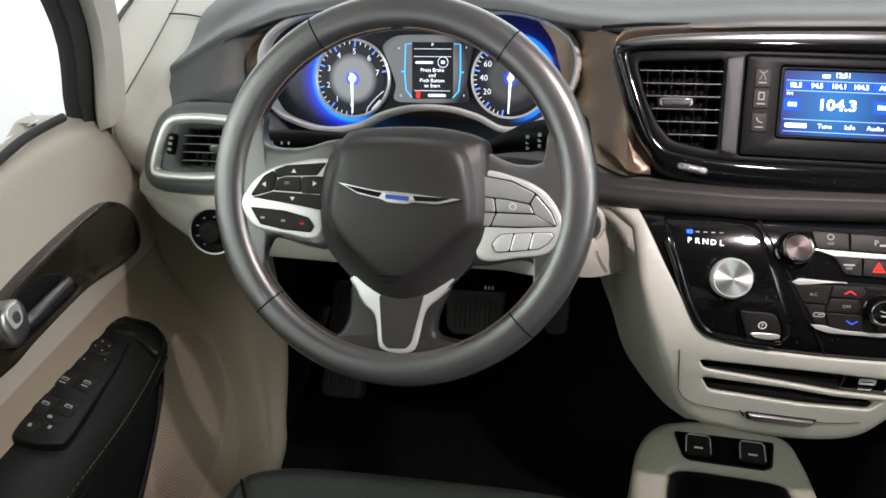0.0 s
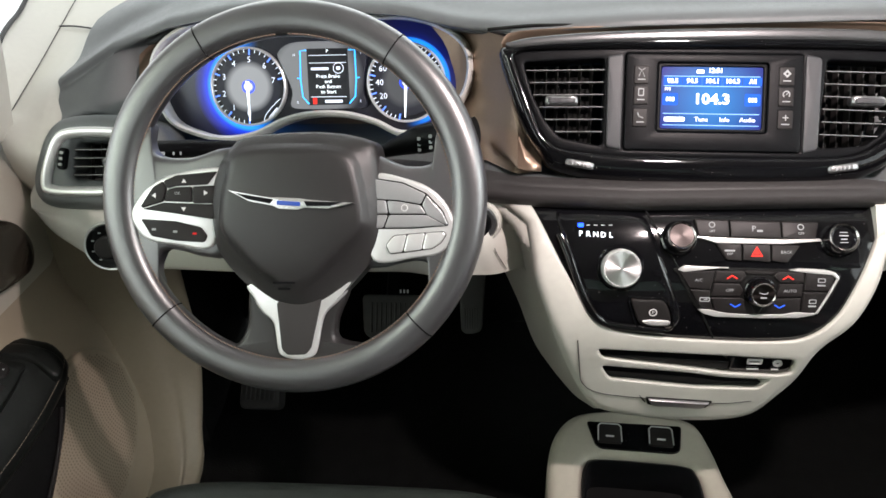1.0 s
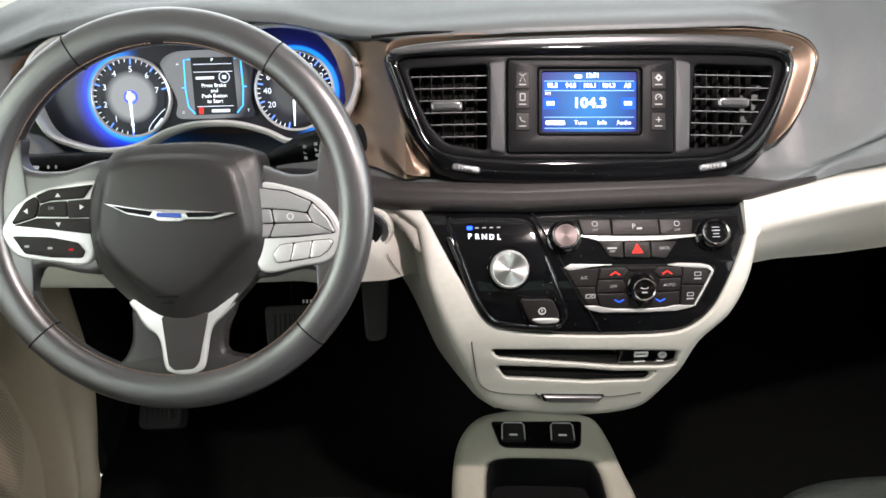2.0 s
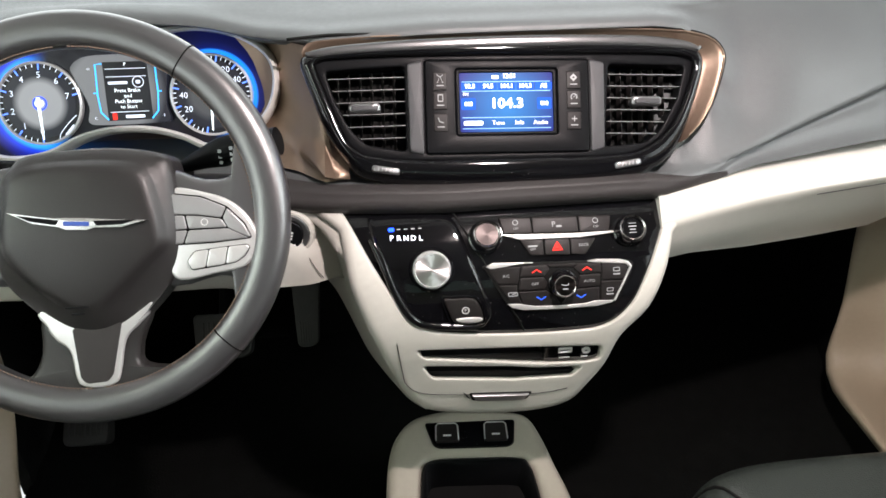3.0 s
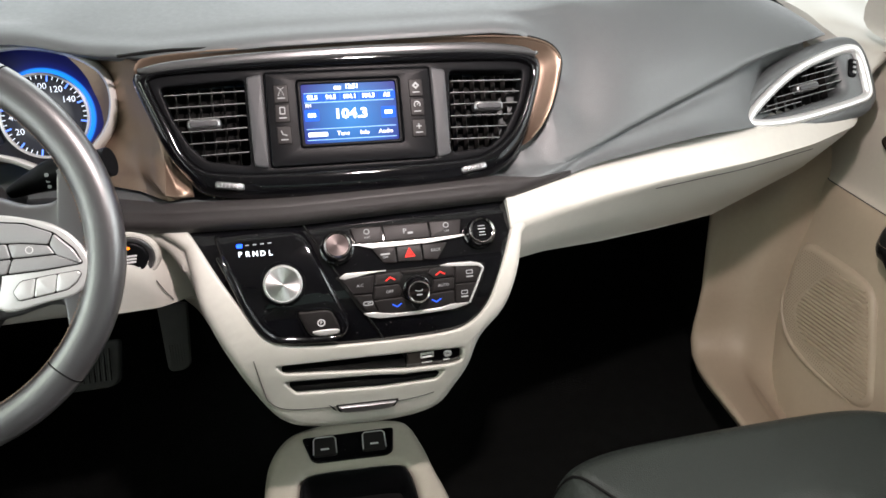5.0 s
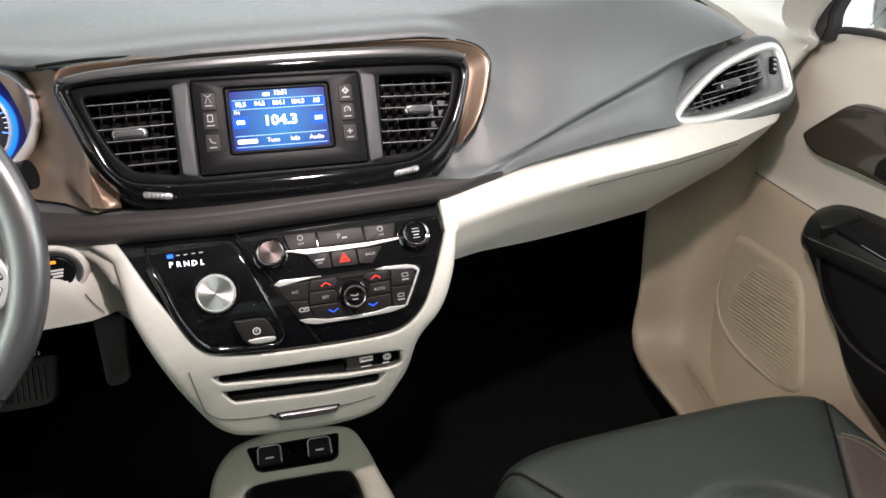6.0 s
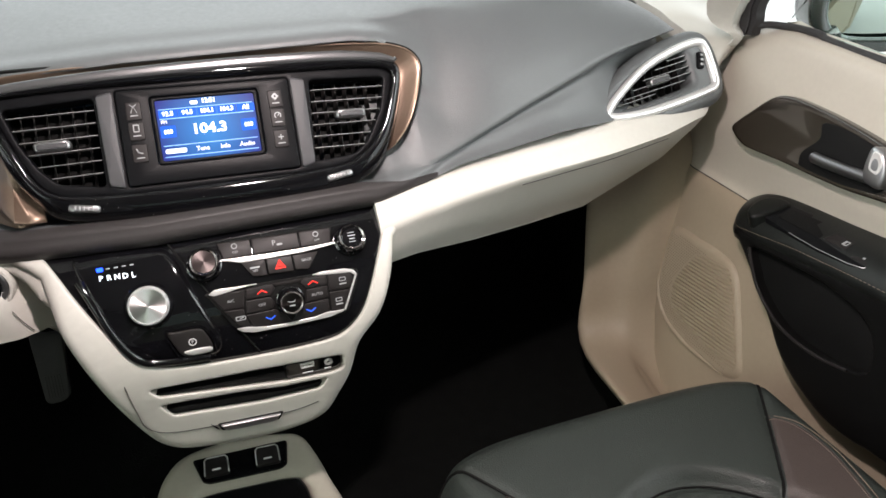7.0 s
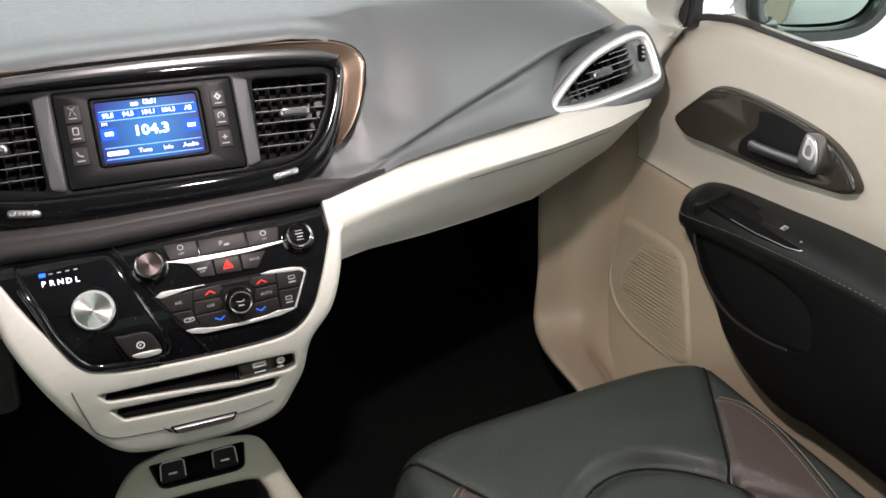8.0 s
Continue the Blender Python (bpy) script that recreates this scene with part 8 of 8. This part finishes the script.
def seat_cushion(cx, wide, y_front, z, side, label):
    t = thing("front_seat", label, "car seat", (cx, 0.05, 0.12), "front seats")
    half = wide / 2

    def seam_y(dx):
        return y_front - 0.172 - 5.6 * dx * dx

    def place(dx, y):
        """A point of the cushion's top, dx off its middle line."""
        front = y_front - 0.050 * (abs(dx) / half) ** 6 - y
        edge = half - abs(dx)
        h = z + 0.004 * (1 - (dx / half) ** 2) - 0.11 * max(0.0, 1 - front / 0.070) ** 2.6 - 0.090 * max(0.0, 1 - edge / 0.045) ** 2.6
        h += 0.020 * max(0.0, (abs(dx) - 0.10) / half) ** 1.2 * min(1.0, max(0.0, front / 0.25))
        if abs(dx) < 0.16:
            fade = min(1.0, (0.16 - abs(dx)) / 0.05)
            h -= (0.016 * math.exp(-((y - seam_y(dx)) / 0.013) ** 2) + 0.006 * max(0.0, min(1.0, (seam_y(dx) - y) / 0.05))) * fade
        for s in (-1, 1):
            off = abs(dx - s * side_x(y)) if y < y_front - 0.03 else 1
            h -= 0.0035 * math.exp(-(off / 0.005) ** 2)
        return Vector((cx + dx, y, h))

    def side_x(y):
        f = y_front - y
        return max(0.10 * half / 0.23, (0.240 - 0.60 * f) * half / 0.23)

    us = [half * math.sin(math.pi / 2 * (-1 + 2 * i / 90)) for i in range(91)]
    rows = []
    for j in range(100):
        v = (j / 99) ** 1.25
        row = [place(u, y_front - 0.050 * (abs(u) / half) ** 6 - v * 0.55) for u in us]
        low_l, low_r = row[0].copy(), row[-1].copy()
        low_l.z, low_r.z = 0.26, 0.26
        rows.append([low_l] + row + [low_r])
    foot = [Vector((p.x, p.y - 0.010, 0.26)) for p in rows[0]]
    rows.insert(0, foot)
    c = part("seat_cushion", loft(rows), SEAT, t, "black leather cushion with a padded front edge", smooth=80)
    lift = Vector((0, 0, 0.0004))
    ys = np.linspace(y_front - 0.020, y_front - 0.33, 44)
    for s in (-1, 1):
        part("seam", tube([place(s * side_x(y), y) + lift * 4 for y in ys], 0.0019, 6), VOID, c)
        bow = smooth_loop([(0.160, -0.128), (0.182, -0.152), (0.188, -0.196), (0.180, -0.248), (0.160, -0.34), (0.14, -0.45)], 12, False)
        bow = [Vector((p.x * half / 0.23, p.y)) for p in bow]
        strip = []
        for p in bow:
            y = y_front + p.y
            strip.append([place(s * (side_x(y) + 0.004 + (p.x - side_x(y) - 0.004) * w), y) + Vector((0, 0, 0.0016)) for w in np.linspace(0, 1, 12)])
        part("bolster_inlay", solid(strip, (0, 0, -0.003)), SUEDE, c, "brown-black side inlay", smooth=60)
        part("piping", tube([place(s * p.x, y_front + p.y) + lift * 2 for p in bow], 0.0016, 6), SEAT, c)
        st = bmesh.new()
        for k in range(3, len(bow) - 1):
            for w in (-0.0045, 0.0045):
                for e in (0.0, 0.34, 0.67):
                    p, q = bow[k].lerp(bow[k + 1], e), bow[k].lerp(bow[k + 1], e + 0.22)
                    tube([place(s * (p.x + w), y_front + p.y) + lift * 3, place(s * (q.x + w), y_front + q.y) + lift * 3], 0.0008, 4, bm=st)
        tagged(part("stitching", st, THREAD, c, "tan double stitching"), kind="stuff")
    part("seam", tube([place(dx, seam_y(dx)) + lift for dx in np.linspace(-0.105, 0.105, 36) * half / 0.23], 0.0016, 6), VOID, c)
    part("backrest", box(Matrix.Translation((cx, -0.32 if side > 0 else -0.38, 0.72)) @ pose(0, 0, 0, 14), wide * 0.94, 0.10, 0.62, 0.04), SEAT, t, "black leather backrest")
    part("headrest", pillow(Matrix.Translation((cx, -0.44 if side > 0 else -0.50, 1.12)) @ pose(0, 0, 0, 104 - 14), rect(0, 0, 0.26, 0.18, 0.06), -0.05, 0.05, 0.01, 0.02), SEAT, t, "black leather headrest")
    part("seat_base", box(Matrix.Translation((cx, 0.02, 0.19)), wide * 0.8, 0.5, 0.15, 0.02), VOID, t)


def pedals():
    acc = thing("accelerator_pedal", "long black ribbed accelerator pedal", "pedal", (-0.275, 0.82, 0.28))
    f = facet(25, (-0.277, 0.810, 0.334))
    a = part("pedal_pad", pillow(f, round_loop([(-0.019, 0.065), (0.026, 0.060), (0.020, -0.040), (0.008, -0.046), (-0.008, -0.046), (-0.014, -0.040)], 0.006), -0.012, 0.004, 0.001, 0.003), PEDAL, acc)
    for i in range(6):
        part("rib", box(mark(f, 0.002 - 0.010 + 0.004 * i, -0.020, 0.0055), 0.0018, 0.034, 0.002, 0.0005), PEDAL, a)
    part("arm", tube([f @ Vector((0.003, 0.05, -0.01)), f @ Vector((0.003, 0.13, -0.05)), f @ Vector((0.003, 0.28, -0.14))], 0.008, 8), VOID, acc)
    br = thing("brake_pedal", "wide black ribbed brake pedal", "pedal", (-0.41, 0.80, 0.28))
    f = facet(35, (-0.410, 0.815, 0.310))
    b = part("pedal_pad", pillow(f, round_loop([(-0.050, 0.034), (0.050, 0.034), (0.044, -0.032), (0.030, -0.040), (-0.034, -0.040), (-0.046, -0.030)], 0.010), -0.012, 0.004, 0.003, 0.004), PEDAL, br)
    for i in range(9):
        part("rib", box(mark(f, -0.032 + 0.008 * i, -0.004, 0.0078), 0.003, 0.050, 0.003, 0.0008), PEDAL, b)
    part("arm", tube([f @ Vector((0.0, 0.02, -0.01)), f @ Vector((0.0, 0.10, -0.03)), f @ Vector((0.0, 0.32, -0.10))], 0.011, 8), VOID, br)
    for x in (-0.006, 0.0, 0.006):
        part("arm_mark", box(mark(f, x + 0.022, 0.040, 0.004), 0.003, 0.006, 0.001, 0.0003), SILVER, br)
    rest = thing("foot_rest", "black ribbed foot rest", "foot rest", (-0.63, 0.78, 0.20))
    f = facet(45, (-0.625, 0.775, 0.265))
    r = part("rest_pad", pillow(f, round_loop([(-0.034, 0.10), (0.030, 0.10), (0.034, -0.10), (-0.034, -0.10)], 0.012), -0.03, 0.004, 0.002, 0.004), RUBBER, rest)
    for i in range(7):
        part("rib", box(mark(f, -0.024 + 0.008 * i, 0.0, 0.0065), 0.003, 0.17, 0.003, 0.0008), RUBBER, r)


def door_mirror(side, at, yaw):
    t = thing("door_mirror", "dark glossy door mirror seen through the side window", "door mirror", at, "door mirrors")
    m = Matrix.Translation(at) @ Matrix.Rotation(radians(yaw), 4, "Z") @ Matrix.Rotation(radians(90), 4, "X")
    out = smooth_loop([(-0.115, 0.045), (-0.085, 0.085), (0.0, 0.095), (0.09, 0.085), (0.118, 0.045), (0.112, -0.025), (0.075, -0.062), (0.0, -0.072), (-0.075, -0.066), (-0.112, -0.030)], 6)
    inner = [Vector((p.x * 0.80 + 0.006, p.y * 0.82 + 0.004)) for p in out]
    part("housing", plate(m, out, -0.06, 0.012, 0.016, [inner], 5), PAINT, t, "glossy dark green-black housing", smooth=60)
    part("mirror_glass", plate(m, [p * 1.01 for p in inner], -0.02, -0.006, 0.001), MIRROR, t, "green-tinted mirror glass")
    part("mirror_back", pillow(m @ Matrix.Rotation(math.pi, 4, "Y"), [Vector((-p.x, p.y)) for p in out], 0.05, 0.085, 0.03, 0.02), PAINT, t)
    foot = Vector(at) + Vector((-side * 0.09, 0.03, -0.06))
    part("mirror_foot", tube([Vector(at) + Vector((-side * 0.06, 0.04, -0.055)), foot, Vector((side * (0.83 if side > 0 else 0.875), at[1] + 0.01, at[2] - 0.085))], 0.022, 12), PAINT, t)


def overhead_console():
    t = thing("overhead_console", "pale grey overhead console with a map lamp, above the windscreen", "overhead console", (0.03, 0.15, 1.31))
    part("console_shell", pillow(Matrix.Translation((0.03, 0.16, 1.34)) @ Matrix.Rotation(math.pi, 4, "X"), rect(0, 0, 0.20, 0.16, 0.03), -0.03, 0.03, 0.004, 0.012), ROOF, t)
    part("lamp_lens", plate(Matrix.Translation((0.09, 0.15, 1.34)) @ Matrix.Rotation(math.pi, 4, "X"), rect(0, 0, 0.07, 0.045, 0.01), 0.02, 0.0375, 0.002), LEGEND, t, "lit map lamp lens")


ground()
hall()
shell()
overhead_console()
a_pillars()
dashboard()
screen_surround()
radio()
centre_stack()
gear_selector()
climate_controls()
steering_wheel()
instruments()
column_and_stalks()
light_switch()
side_vents()
right_door()
left_door()
kick_panels()
floor_console()
seat_cushion(0.392, 0.475, 0.391, 0.441, 1, "black leather passenger seat with brown side inlays")
seat_cushion(-0.400, 0.47, 0.405, 0.420, -1, "black leather driver's seat cushion in shade")
pedals()
door_mirror(1, (1.035, 0.65, 0.806), -24)
door_mirror(-1, (-1.15, 0.56, 0.745), -14)
